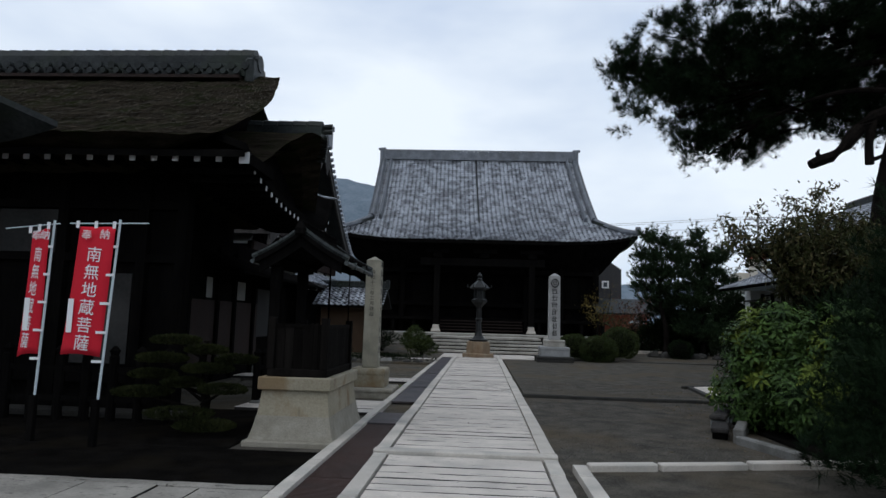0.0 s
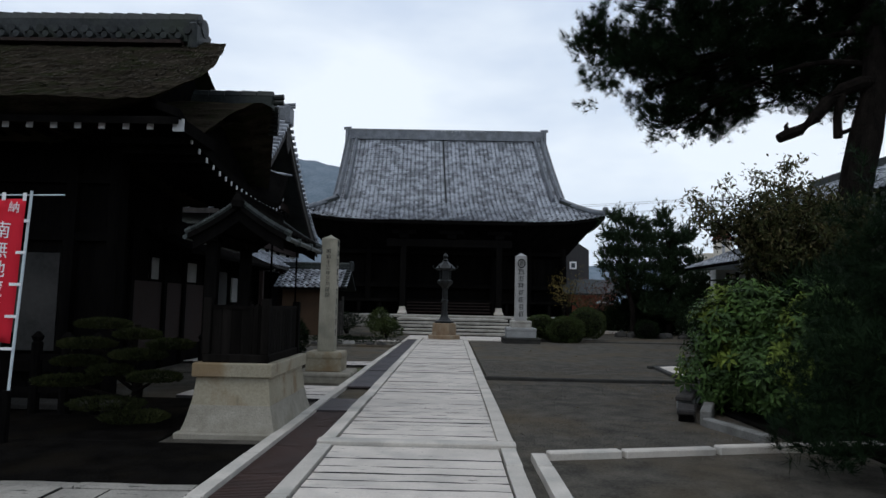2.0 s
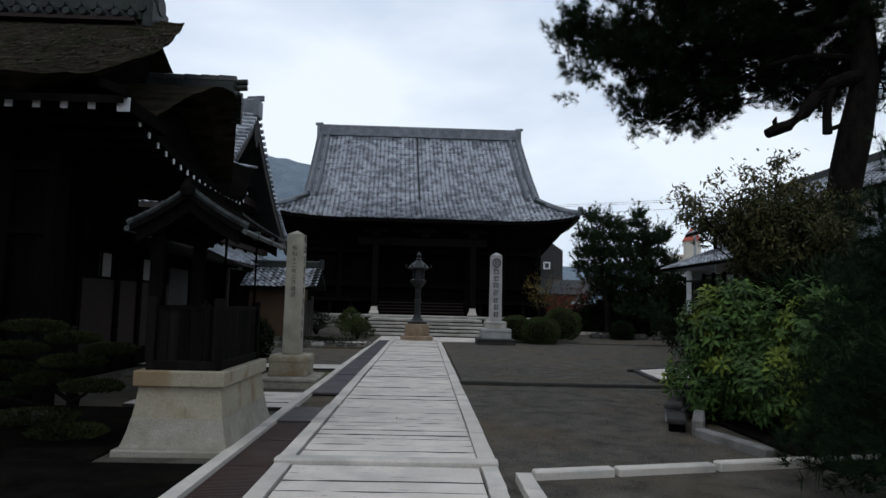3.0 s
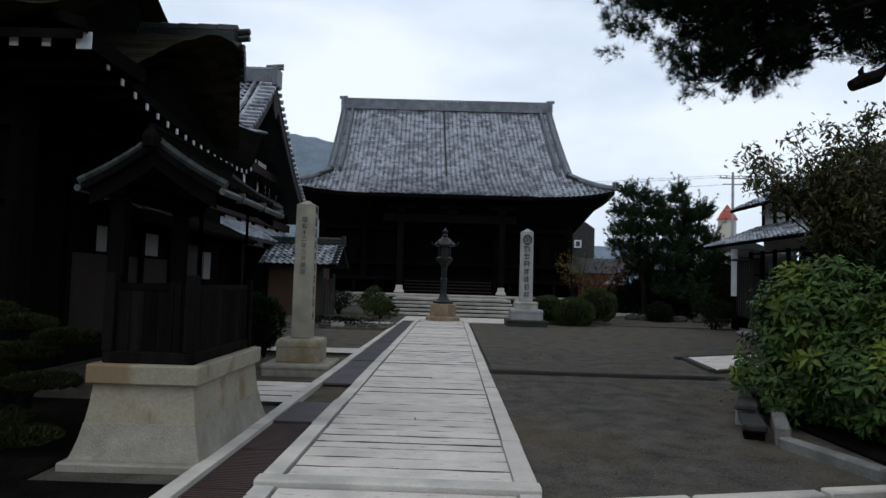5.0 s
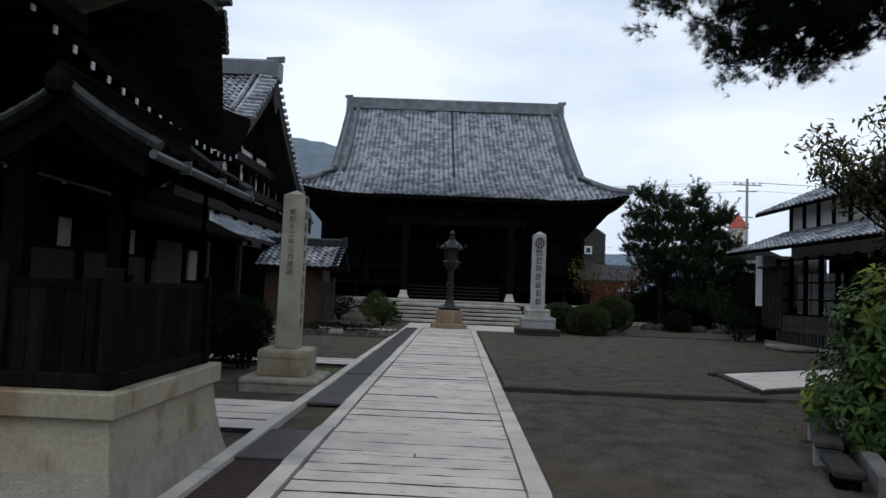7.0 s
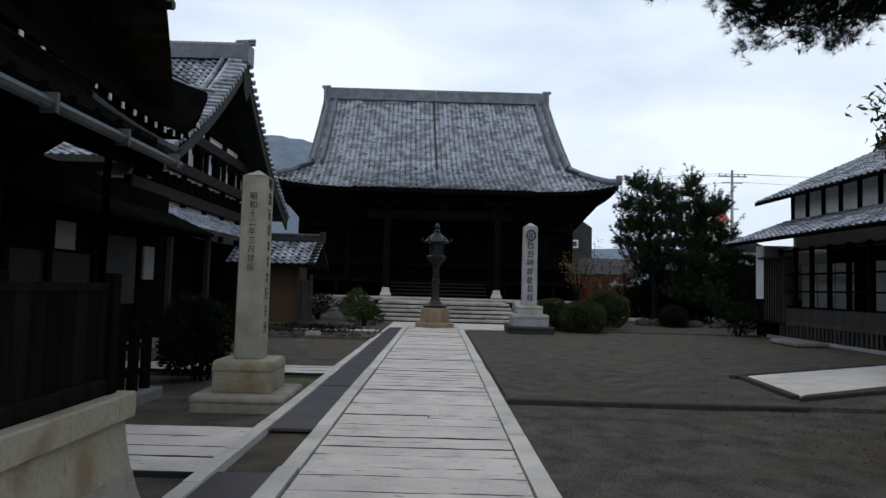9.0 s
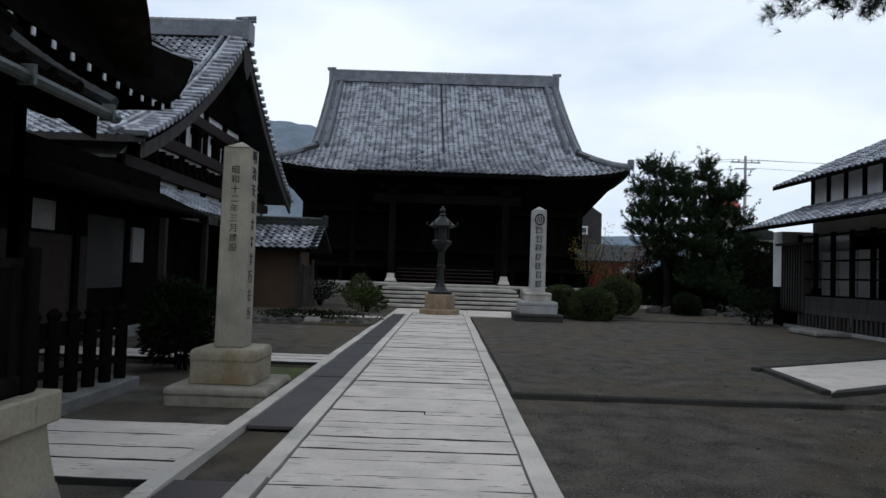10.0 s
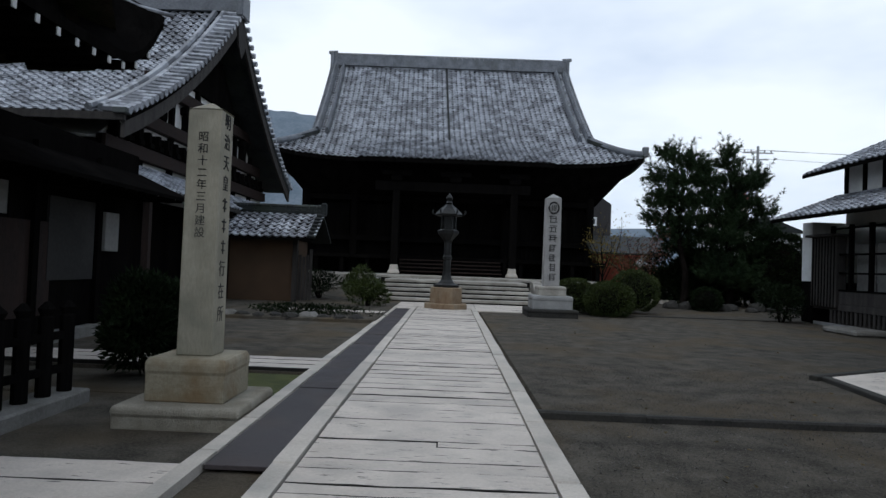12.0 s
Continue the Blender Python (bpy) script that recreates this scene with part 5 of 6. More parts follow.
put("far_roof", mesh_of("far_roof", *sheet(lambda u, v: (22.7 - 5.0 * v, 31.9 - 18 * (1 - u), 5.25 + 2.3 * v), 4, 4, 0.14), DARKTILE), house)
part("upper_ridge", ridge_stack(bmesh.new(), (17.7, 13.9, 7.5), (17.7, 31.9, 7.5), 0.4, 0.35, 0.3, 3), DARKTILE, house)
part("upper_wall", bx(13.7, 21.5, 14.5, 30.9, 3.4, 5.5), PLASTER, house, "white plaster upper wall")
for k in range(14):
    yy = 30.85 - 1.0 * k
    part("post", bx(13.62, 13.7, yy - 0.07, yy + 0.07, 4.3, 5.6), DARKWOOD, house)
bm = bmesh.new()
prism(bm, ((13.7, 5.5), (21.7, 5.5), (17.7, 7.4)), "y", 30.7, 30.9)
part("gable_wall", bm, PLASTER, house)
part("back_wall", bx(15.2, 21.5, 14.5, 30.9, 0, 3.4), DARKWOOD, house)
part("end_wall", bx(12.66, 15.2, 31.05, 31.7, 1.45, 3.5), PLASTER, house, "white plaster end wall")
part("end_base", bx(12.67, 15.2, 31.05, 31.69, 0.0, 1.45), DARKWOOD, house)
part("shutter_box", bx(12.6, 12.95, 29.55, 31.0, 0.62, 2.95, 0.02), GREYWOOD, house, "grey board shutter box")
part("box_roof", bx(12.4, 13.0, 29.45, 31.05, 2.95, 3.03), GREYWOOD, house)
for k in range(8):
    yy = 29.62 + 0.175 * k
    part("batten", bx(12.575, 12.6, yy, yy + 0.03, 0.64, 2.93), DARKWOOD, house)
part("floor", bx(12.7, 15.2, 14.5, 31.0, 0.55, 0.75), GREYWOOD, house)
part("skirting_board", bx(12.72, 12.78, 14.5, 30.0, 0.76, 1.2), GREYWOOD, house, "grey board parapet below the windows")
for k in range(70):
    yy = 30.0 - 0.22 * k
    part("slat", bx(12.73, 12.77, yy - 0.06, yy + 0.06, 0.12, 0.54), GREYWOOD, house)
for k in range(15):
    yy = 30.0 - 1.0 * k
    part("window_post", bx(12.7, 12.82, yy - 0.06, yy + 0.06, 1.2, 3.3), DARKWOOD, house)
for zz in (1.2, 1.75, 2.35, 3.2):
    part("rail", bx(12.7, 12.8, 14.5, 30.0, zz - 0.03, zz + 0.03), DARKWOOD, house)
for k in range(12):
    yy = 28.95 - 1.0 * k
    if k % 4 != 3:
        part("paper_screen", bx(13.2, 13.24, yy - 0.46, yy + 0.46, 0.8, 2.7), SHUTTER, house, "pale paper sliding screen")
part("foundation", bx(12.72, 12.78, 14.5, 31.0, 0, 0.11), GREYSTONE, house)
part("gutter", tube(bmesh.new(), ((11.36, 31.3, 3.5), (11.36, 13.4, 3.5)), (0.05, 0.05), 6), DARKWOOD, house)
doorstone = part("step_stone", bx(11.2, 12.3, 26.2, 27.8, 0.0, 0.17, 0.05), BEDSTONE)
tagged(doorstone, "flat grey stepping stone before the house", "stone")


# ---- plants ----
def turns(d, roll):
    """Rotation matrices that carry +Y onto the directions d, each rolled about itself."""
    d = d / np.linalg.norm(d, axis=1, keepdims=True)
    ref = np.where(np.abs(d[:, 2:3]) > 0.95, np.array([[1.0, 0, 0]]), np.array([[0, 0, 1.0]]))
    a = np.cross(d, ref)
    a /= np.linalg.norm(a, axis=1, keepdims=True)
    b = np.cross(a, d)
    c, s = np.cos(roll)[:, None], np.sin(roll)[:, None]
    return np.stack((a * c + b * s, d, -a * s + b * c), axis=2)


def scatter(name, pos, dirs, size, template, faces, material, parent, kind="stuff", label=""):
    n, k = len(pos), len(template)
    r = turns(dirs, nrg.uniform(0, math.tau, n))
    v = np.einsum("nij,kj->nki", r, template) * size[:, None, None] + pos[:, None, :]
    f = []
    for q in range(n):
        o = q * k
        f += [tuple(o + i for i in face) for face in faces]
    ob = put(name, mesh_of(name, v.reshape(-1, 3), f, material), parent, label)
    if kind:
        tagged(ob, kind=kind)
    return ob


LEAF_T = np.array([(0, 0, 0), (0.17, 0.35, 0.05), (0.0, 0.4, -0.02), (-0.17, 0.35, 0.05), (0.0, 1.0, -0.1)])
LEAF_F = [(0, 1, 2), (0, 2, 3), (1, 4, 2), (2, 4, 3)]


def whorl(count):
    """A rosette of drooping leaves round a shoot along +Y."""
    t, f = [], []
    for q in range(count):
        a = q * 2.4
        lift = 0.45 - 0.75 * (q / count)
        out = Vector((math.cos(a), 0, math.sin(a)))
        side = Vector((-math.sin(a), 0, math.cos(a)))
        o = Vector((0, 0.25 * (1 - q / count), 0))
        mid = o + out * 0.5 + Vector((0, 0.5 * lift, 0))
        end = o + out * 0.95 + Vector((0, 0.6 * lift - 0.22, 0))
        i = len(t)
        t += [tuple(o), tuple(mid + side * 0.16), tuple(mid - Vector((0, 0.03, 0))), tuple(mid - side * 0.16), tuple(end)]
        f += [(i, i + 1, i + 2), (i, i + 2, i + 3), (i + 1, i + 4, i + 2), (i + 2, i + 4, i + 3)]
    return np.array(t), f


WHORL_T, WHORL_F = whorl(9)


def tuft(blades, spread, w, curve=0.0, seed=3):
    """A brush of pine needles along +Y."""
    r = random.Random(seed)
    t, f = [], []
    for q in range(blades):
        a, e = r.uniform(0, math.tau), r.uniform(0.25, 1.0) * spread
        base = r.uniform(0, 0.35)
        d = Vector((math.sin(e) * math.cos(a), math.cos(e), math.sin(e) * math.sin(a)))
        sd = d.orthogonal().normalized() * w
        o = Vector((0, base, 0))
        i = len(t)
        t += [tuple(o - sd), tuple(o + sd), tuple(o + d * r.uniform(0.7, 1.0))]
        f.append((i, i + 1, i + 2))
    return np.array(t), f


TUFT_T, TUFT_F = tuft(26, 1.15, 0.016)
TUFT2_T, TUFT2_F = tuft(12, 1.0, 0.045, seed=5)


def ball_points(c, r, n, shell=0.5):
    d = nrg.normal(size=(n, 3))
    d /= np.linalg.norm(d, axis=1, keepdims=True)
    rad = (shell + (1 - shell) * nrg.random(n)) ** 0.7
    return np.array(c) + d * np.array(r) * rad[:, None], d


def bush(name, label, c, r, n, size, material, category="shrub", lumps=6, second=None, twigs=True, upright=0.4, shape=None):
    """A shrub of leaves on several uneven lumps over short stems."""
    t = thing(name, label, category)
    ps, ds = [], []
    for k in range(lumps):
        a = rng.uniform(0, math.tau)
        q = rng.uniform(0.25, 0.55)
        cc = (c[0] + math.cos(a) * r[0] * q, c[1] + math.sin(a) * r[1] * q, c[2] + rng.uniform(-0.35, 0.4) * r[2])
        p, d = ball_points(cc, [e * rng.uniform(0.45, 0.7) for e in r], n // lumps, 0.55)
        ps.append(p)
        ds.append(d)
    p, d = np.concatenate(ps), np.concatenate(ds)
    keep = p[:, 2] > 0.02
    p, d = p[keep], d[keep]
    d = d + nrg.normal(scale=0.5, size=d.shape) + np.array((0, 0, upright))
    sz = size * nrg.uniform(0.6, 1.25, len(p))
    lt, lf = shape or (LEAF_T, LEAF_F)
    if second is None:
        scatter("foliage", p, d, sz, lt, lf, material, t)
    else:
        pick = np.array([noise.noise(Vector(q) * 1.4) > 0.27 for q in p])
        scatter("foliage", p[~pick], d[~pick], sz[~pick], lt, lf, material, t)
        scatter("foliage", p[pick], d[pick], sz[pick], lt, lf, second, t)
    if twigs:
        for k in range(7):
            bm = bmesh.new()
            a = rng.uniform(0, math.tau)
            e = Vector((c[0] + math.cos(a) * r[0] * 0.5, c[1] + math.sin(a) * r[1] * 0.5, c[2] + 0.3 * r[2]))
            b = Vector((c[0] + math.cos(a) * 0.08, c[1] + math.sin(a) * 0.08, ground_z(c[0], c[1]) - 0.03))
            tube(bm, (b, b.lerp(e, 0.5) + Vector((0, 0, 0.1)), e), (0.025, 0.018, 0.008), 5)
            part("stem", bm, BARK, t)
    return t


def clipped(name, label, c, r, n, size, material, parent=None):
    """A tightly clipped dome of small leaves over a dark core that gives the shade inside."""
    t = parent or thing(name, label, "shrub")
    p, d = ball_points(c, r, n, 0.93)
    bumps = np.array([1 + 0.10 * noise.noise(Vector(q) * 3.0) for q in p])[:, None]
    p = np.array(c) + (p - np.array(c)) * bumps
    keep = p[:, 2] > c[2] - r[2] * 0.8
    p, d = p[keep], d[keep]
    d = d + nrg.normal(scale=0.55, size=d.shape)
    scatter("foliage", p, d, size * nrg.uniform(0.7, 1.3, len(p)), LEAF_T, LEAF_F, material, t)
    # Added black ball, in place of the shade between the leaves.
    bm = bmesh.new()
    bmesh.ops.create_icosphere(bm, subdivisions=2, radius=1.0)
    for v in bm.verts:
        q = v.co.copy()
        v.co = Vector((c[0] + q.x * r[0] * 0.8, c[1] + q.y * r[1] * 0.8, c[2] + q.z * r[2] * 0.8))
    part("shade_core", bm, SHADESOIL, t)
    return t


def limb(bm, a, b, r0, r1, bend=0.15, n=5):
    a, b = Vector(a), Vector(b)
    d = b - a
    off = Vector((rng.uniform(-1, 1), rng.uniform(-1, 1), rng.uniform(-0.3, 0.8))) * d.length * bend
    pts = [a.lerp(b, k / n) + off * math.sin(math.pi * k / n) for k in range(n + 1)]
    tube(bm, pts, [r0 + (r1 - r0) * k / n for k in range(n + 1)], 7)
    return pts


# large pine
pine = thing("pine_tree", "large old pine with a leaning trunk and dark needles", "tree")
bm = bmesh.new()
tube(bm, ((8.2, 13.7, -0.1), (8.25, 13.7, 1.2), (8.36, 13.7, 2.6), (8.47, 13.7, 3.66), (8.64, 13.7, 4.54), (8.8, 13.7, 5.2), (9.07, 13.75, 6.26), (9.2, 13.9, 7.5), (9.2, 14.2, 8.8), (9.0, 14.5, 10.0)), (0.40, 0.34, 0.31, 0.30, 0.31, 0.31, 0.25, 0.2, 0.13, 0.05), 14)
part("trunk", bm, BARK, pine, "thick scaly bark trunk")
bm = bmesh.new()
tube(bm, ((9.05, 13.72, 6.35), (8.7, 13.68, 6.33), (8.35, 13.66, 6.2), (8.02, 13.66, 5.92), (7.75, 13.66, 5.58), (7.45, 13.68, 5.33), (7.2, 13.68, 5.24), (7.02, 13.68, 5.15)), (0.17, 0.15, 0.14, 0.135, 0.13, 0.115, 0.12, 0.10), 9)
tube(bm, ((7.2, 13.66, 5.28), (7.16, 13.66, 5.4), (7.2, 13.66, 5.48)), (0.06, 0.05, 0.02), 6)
tube(bm, ((8.32, 13.66, 6.15), (8.24, 13.62, 5.85), (8.18, 13.6, 5.55), (8.17, 13.58, 5.16)), (0.10, 0.085, 0.085, 0.09), 8)
tube(bm, ((8.18, 13.58, 5.24), (8.36, 13.58, 5.3), (8.45, 13.6, 5.36)), (0.05, 0.045, 0.03), 6)
part("cut_limb", bm, BARK, pine, "sawn-off dark limb")
tips, tdirs = [], []
pads = ((5.2, 16.8, 7.3, 1.4), (4.5, 17.3, 8.2, 0.8), (4.0, 17.6, 8.8, 0.5), (6.0, 16.9, 6.35, 0.85), (6.7, 16.8, 6.5, 1.3), (6.3, 15.6, 7.7, 1.6), (8.0, 16.0, 6.8, 1.4), (7.6, 15.0, 8.5, 1.7), (9.4, 15.4, 7.3, 1.6), (9.6, 14.4, 9.0, 1.7), (8.6, 14.2, 10.2, 1.5), (6.4, 17.6, 8.6, 1.6), (5.6, 15.8, 8.9, 1.4), (10.8, 15.6, 6.9, 1.5), (10.6, 13.2, 8.3, 1.6), (7.2, 13.8, 9.6, 1.4), (9.9, 12.6, 7.2, 1.2), (7.2, 17.4, 7.4, 1.5), (8.6, 15.6, 7.9, 1.4), (7.5, 15.6, 7.5, 1.2), (8.7, 15.7, 8.8, 1.3), (9.5, 15.4, 8.1, 1.3), (9.4, 15.6, 6.7, 1.0), (7.9, 15.8, 7.1, 1.1), (6.5, 15.9, 8.3, 1.2), (5.3, 16.9, 7.9, 1.1))
for i, (x, y, z, r) in enumerate(pads):
    bm = bmesh.new()
    t0 = Vector((9.1, 14.0, min(9.3, 6.6 + (z - 6.0) * 0.75)))
    start = t0 if i % 3 == 0 else t0.lerp(Vector((x, y, z - 0.2)), 0.62)
    pts = limb(bm, start, (x, y, z - 0.15), 0.075 if i % 3 == 0 else 0.03, 0.018, 0.22 if i % 3 == 0 else 0.12, 8)
    for k in range(12):
        a = rng.uniform(0, math.tau)
        e = Vector((x + math.cos(a) * r * rng.uniform(0.5, 1), y + math.sin(a) * r * rng.uniform(0.5, 1), z + rng.uniform(-0.2, 0.35)))
        tube(bm, (pts[rng.randint(5, 8)], e), (0.02, 0.006), 4)
    part("branch", bm, BARK, pine)
    n = int(46 * r)
    c, _ = ball_points((x, y, z), (r * 1.08, r * 1.08, 0.55), n, 0.12)
    c[:, 2] += 0.12 * nrg.normal(size=n)
    out = (c - np.array((x, y, z - 0.9))) * np.array((1, 1, 0.75))
    out /= np.linalg.norm(out, axis=1, keepdims=True)
    for q in range(n):
        m = 20
        f = nrg.random(m) ** 0.8
        tips.append(c[q] + out[q] * (f * 0.42)[:, None] + nrg.normal(scale=0.05, size=(m, 3)) + nrg.normal(scale=0.12, size=(m, 3)) * (1 - f)[:, None])
        tdirs.append(np.tile(out[q], (m, 1)) + nrg.normal(scale=0.28, size=(m, 3)))
p, d = np.concatenate(tips), np.concatenate(tdirs)
scatter("crown", p, d, nrg.uniform(0.15, 0.25, len(p)), TUFT_T, TUFT_F, NEEDLE, pine, label="dark green needle crown")


def far_pine(cx, cy, h, w, label, seed_pads=26, fine=False):
    t = thing("pine_tree", label, "tree")
    gz = ground_z(cx, cy)
    bm = bmesh.new()
    tube(bm, ((cx, cy, gz - 0.1), (cx + 0.1, cy, gz + h * 0.4), (cx - 0.05, cy, gz + h * 0.95)), (0.2, 0.15, 0.04), 8)
    ps, ds = [], []
    for k in range(seed_pads):
        f = (k + 0.5) / seed_pads
        z = gz + h * ((0.06 if fine else 0.22) + (0.9 if fine else 0.74) * f)
        rr = w * (1.0 - 0.62 * f ** 1.6) * rng.uniform(0.5, 1.0)
        a = k * 2.4
        x, y = cx + math.cos(a) * rr * 0.8, cy + math.sin(a) * rr * 0.8
        tube(bm, ((cx, cy, z - 0.3), (x, y, z)), (0.05, 0.015), 5)
        p, d = ball_points((x, y, z), (w * (0.42 if fine else 0.34), w * (0.42 if fine else 0.34), 0.3), 170 if fine else 75, 0.2)
        ps.append(p)
        ds.append(np.array((0, 0, 1.0)) + 0.5 * d + nrg.normal(scale=0.25, size=d.shape))
    for k in range(14):
        a = rng.uniform(0, math.tau)
        x, y = cx + math.cos(a) * w * rng.uniform(0, 0.7), cy + math.sin(a) * w * rng.uniform(0, 0.7)
        z0 = gz + h * rng.uniform(0.80, 0.93)
        n = 16
        q = np.array([(x, y, z0 + 0.75 * i / n) for i in range(n)]) + nrg.normal(scale=0.03, size=(n, 3))
        ps.append(q)
        ds.append(np.tile((0.0, 0.0, 1.0), (n, 1)) + nrg.normal(scale=0.4, size=(n, 3)))
    part("trunk", bm, BARK, t)
    p, d = np.concatenate(ps), np.concatenate(ds)
    if fine:
        d = d + nrg.normal(scale=0.5, size=d.shape)
        scatter("crown", p, d, nrg.uniform(0.13, 0.22, len(p)), TUFT_T, TUFT_F, NEEDLE, t)
    else:
        scatter("crown", p, d, nrg.uniform(0.26, 0.5, len(p)), TUFT2_T, TUFT2_F, NEEDLE_FAR, t)
    return t


def court_pine(cx, cy, h, lean, clumps, label):
    """A garden pine: a bare crooked trunk, and shoots standing up from separate clumps."""
    t = thing("pine_tree", label, "tree")
    gz = ground_z(cx, cy)
    bm = bmesh.new()
    spine = [Vector((cx + lean * (k / 8) + 0.12 * math.sin(k * 1.1), cy + 0.1 * math.cos(k * 1.7), gz - 0.1 + h * 0.93 * k / 8)) for k in range(9)]
    tube(bm, spine, [0.17 - 0.017 * k for k in range(9)], 8)
    ps, ds = [], []
    for x, z, r in clumps:
        y = cy + rng.uniform(-0.9, 0.9)
        a = spine[min(8, max(1, int((z - 0.5) / h * 8)))]
        limb(bm, a, (x, y, z - 0.2), 0.05, 0.012, 0.15)
        n = int(150 * r * r) + 22
        c, d = ball_points((x, y, z), (r * 1.12, r * 1.12, 0.66 * r), n, 0.1)
        up = d * np.array((0.75, 0.75, 0.4)) + np.array((0, 0, 0.85)) + nrg.normal(scale=0.2, size=d.shape)
        up /= np.linalg.norm(up, axis=1, keepdims=True)
        for q in range(n):
            m = 9
            ln = rng.uniform(0.25, 0.65) * (1.5 if d[q][2] > 0.4 else 0.75)
            ps.append(c[q] + up[q] * (np.linspace(0, 1, m) * ln)[:, None] + nrg.normal(scale=0.03, size=(m, 3)))
            ds.append(np.tile(up[q], (m, 1)) + nrg.normal(scale=0.4, size=(m, 3)))
    part("trunk", bm, BARK, t)
    p, d = np.concatenate(ps), np.concatenate(ds)
    scatter("crown", p, d, nrg.uniform(0.13, 0.22, len(p)), TUFT2_T, TUFT2_F, NEEDLE_FAR, t)
    return t


court_pine(10.3, 36.8, 6.9, -0.3, ((9.6, 6.3, 0.5), (9.3, 6.6, 0.2), (10.6, 6.1, 0.42), (9.2, 5.55, 0.5), (10.0, 5.5, 0.7), (11.0, 5.4, 0.45), (9.2, 4.7, 0.5), (10.0, 4.6, 0.75), (10.9, 4.5, 0.6), (9.4, 3.9, 0.62), (10.4, 3.8, 0.75), (9.5, 3.1, 0.55), (10.8, 3.1, 0.65), (11.25, 6.0, 0.18), (8.9, 4.4, 0.3), (10.2, 2.7, 0.55), (11.1, 2.3, 0.6)), "dark green garden pine with a bare crooked trunk")
court_pine(12.4, 37.2, 6.8, 0.1, ((12.0, 6.25, 0.4), (12.15, 6.7, 0.16), (12.5, 5.6, 0.6), (11.6, 5.5, 0.42), (13.4, 5.4, 0.42), (13.9, 5.9, 0.16), (13.7, 5.5, 0.2), (12.0, 4.8, 0.7), (13.0, 4.7, 0.7), (13.8, 4.3, 0.4), (12.0, 4.0, 0.75), (13.1, 3.9, 0.75), (13.9, 3.4, 0.45), (11.7, 3.1, 0.7), (12.7, 3.0, 0.8), (13.6, 2.6, 0.6), (12.0, 2.2, 0.75), (13.0, 1.9, 0.75), (11.6, 1.5, 0.6), (12.6, 1.2, 0.7)), "dark green bushy garden pine beside the house")
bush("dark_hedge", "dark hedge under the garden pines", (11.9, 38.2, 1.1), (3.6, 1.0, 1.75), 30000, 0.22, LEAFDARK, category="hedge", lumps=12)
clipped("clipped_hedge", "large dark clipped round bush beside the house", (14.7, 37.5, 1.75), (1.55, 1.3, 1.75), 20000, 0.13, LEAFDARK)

far_pine(5.2, 6.7, 2.95, 1.65, "low dark garden pine at the edge of the court", 30, True)

# young tree with sparse autumn leaves
young = thing("persimmon_tree", "young tree with sparse green and brown leaves", "tree")
bm = bmesh.new()
YX, YY = 6.58, 12.7
tube(bm, ((YX + 0.2, YY + 0.1, -0.1), (YX + 0.15, YY + 0.1, 1.2), (YX, YY, 2.1)), (0.08, 0.065, 0.05), 8)
ps, ds = [], []
for k in range(46):
    a = k * 2.4
    rr = 1.55 * math.sqrt((k + 0.5) / 46)
    e = Vector((YX - 0.1 + math.cos(a) * rr, YY - 0.1 + math.sin(a) * rr * 0.6, 2.75 + rng.uniform(0.0, 0.45) + (1.6 - 0.75 * rr) * rng.random()))
    pts = limb(bm, (YX, YY, rng.uniform(1.5, 2.2)), e, 0.024, 0.007, 0.1)
    for q in range(8):
        b0 = pts[rng.randint(2, 5)]
        t2 = b0 + Vector((rng.uniform(-0.4, 0.4), rng.uniform(-0.4, 0.4), rng.uniform(-0.15, 0.42)))
        tube(bm, (b0, t2), (0.007, 0.0035), 3)
        n = 42
        p = np.array([tuple(b0.lerp(t2, rng.random())) for _ in range(n)]) + nrg.normal(scale=0.085, size=(n, 3))
        ps.append(p)
        ds.append(nrg.normal(size=(n, 3)) + np.array((0, 0, -0.7)))
part("trunk", bm, BARK, young)
p, d = np.concatenate(ps), np.concatenate(ds)
pick = nrg.random(len(p)) < 0.35
scatter("crown", p[pick], d[pick], nrg.uniform(0.075, 0.14, pick.sum()), LEAF_T, LEAF_F, LEAFAUTUMN, young)
scatter("crown", p[~pick], d[~pick], nrg.uniform(0.075, 0.14, (~pick).sum()), LEAF_T, LEAF_F, LEAFOLIVE, young)

# big evergreen bush by the bed, and the dark shrubs behind it
bush("evergreen_bush", "glossy green bush with yellowing upper leaves", (5.62, 10.85, 0.95), (1.4, 1.35, 1.15), 4600, 0.175, LEAF, lumps=16, second=LEAFYELLOW, upright=0.9, shape=(WHORL_T, WHORL_F))
bush("dark_shrub", "shrub under the pine with shade in its dark leaf colour", (7.1, 9.6, 1.2), (1.6, 1.5, 1.5), 9000, 0.15, LEAFDARK, lumps=8)
bush("dark_shrub", "shrub under the pine with shade in its dark leaf colour", (7.6, 12.2, 1.3), (1.7, 1.4, 1.7), 7000, 0.15, LEAFDARK, lumps=6)
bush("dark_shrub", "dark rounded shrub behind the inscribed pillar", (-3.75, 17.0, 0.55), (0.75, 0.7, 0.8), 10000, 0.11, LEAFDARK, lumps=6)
bush("low_shrub", "soft green shrub beside the steps", (-2.6, 30.3, 0.55), (0.75, 0.7, 0.5), 2400, 0.12, LEAFBOX, lumps=5)
bush("low_shrub", "soft green shrub beside the steps", (-3.0, 33.0, 0.8), (0.9, 0.8, 0.7), 2600, 0.12, LEAFBOX, lumps=5)
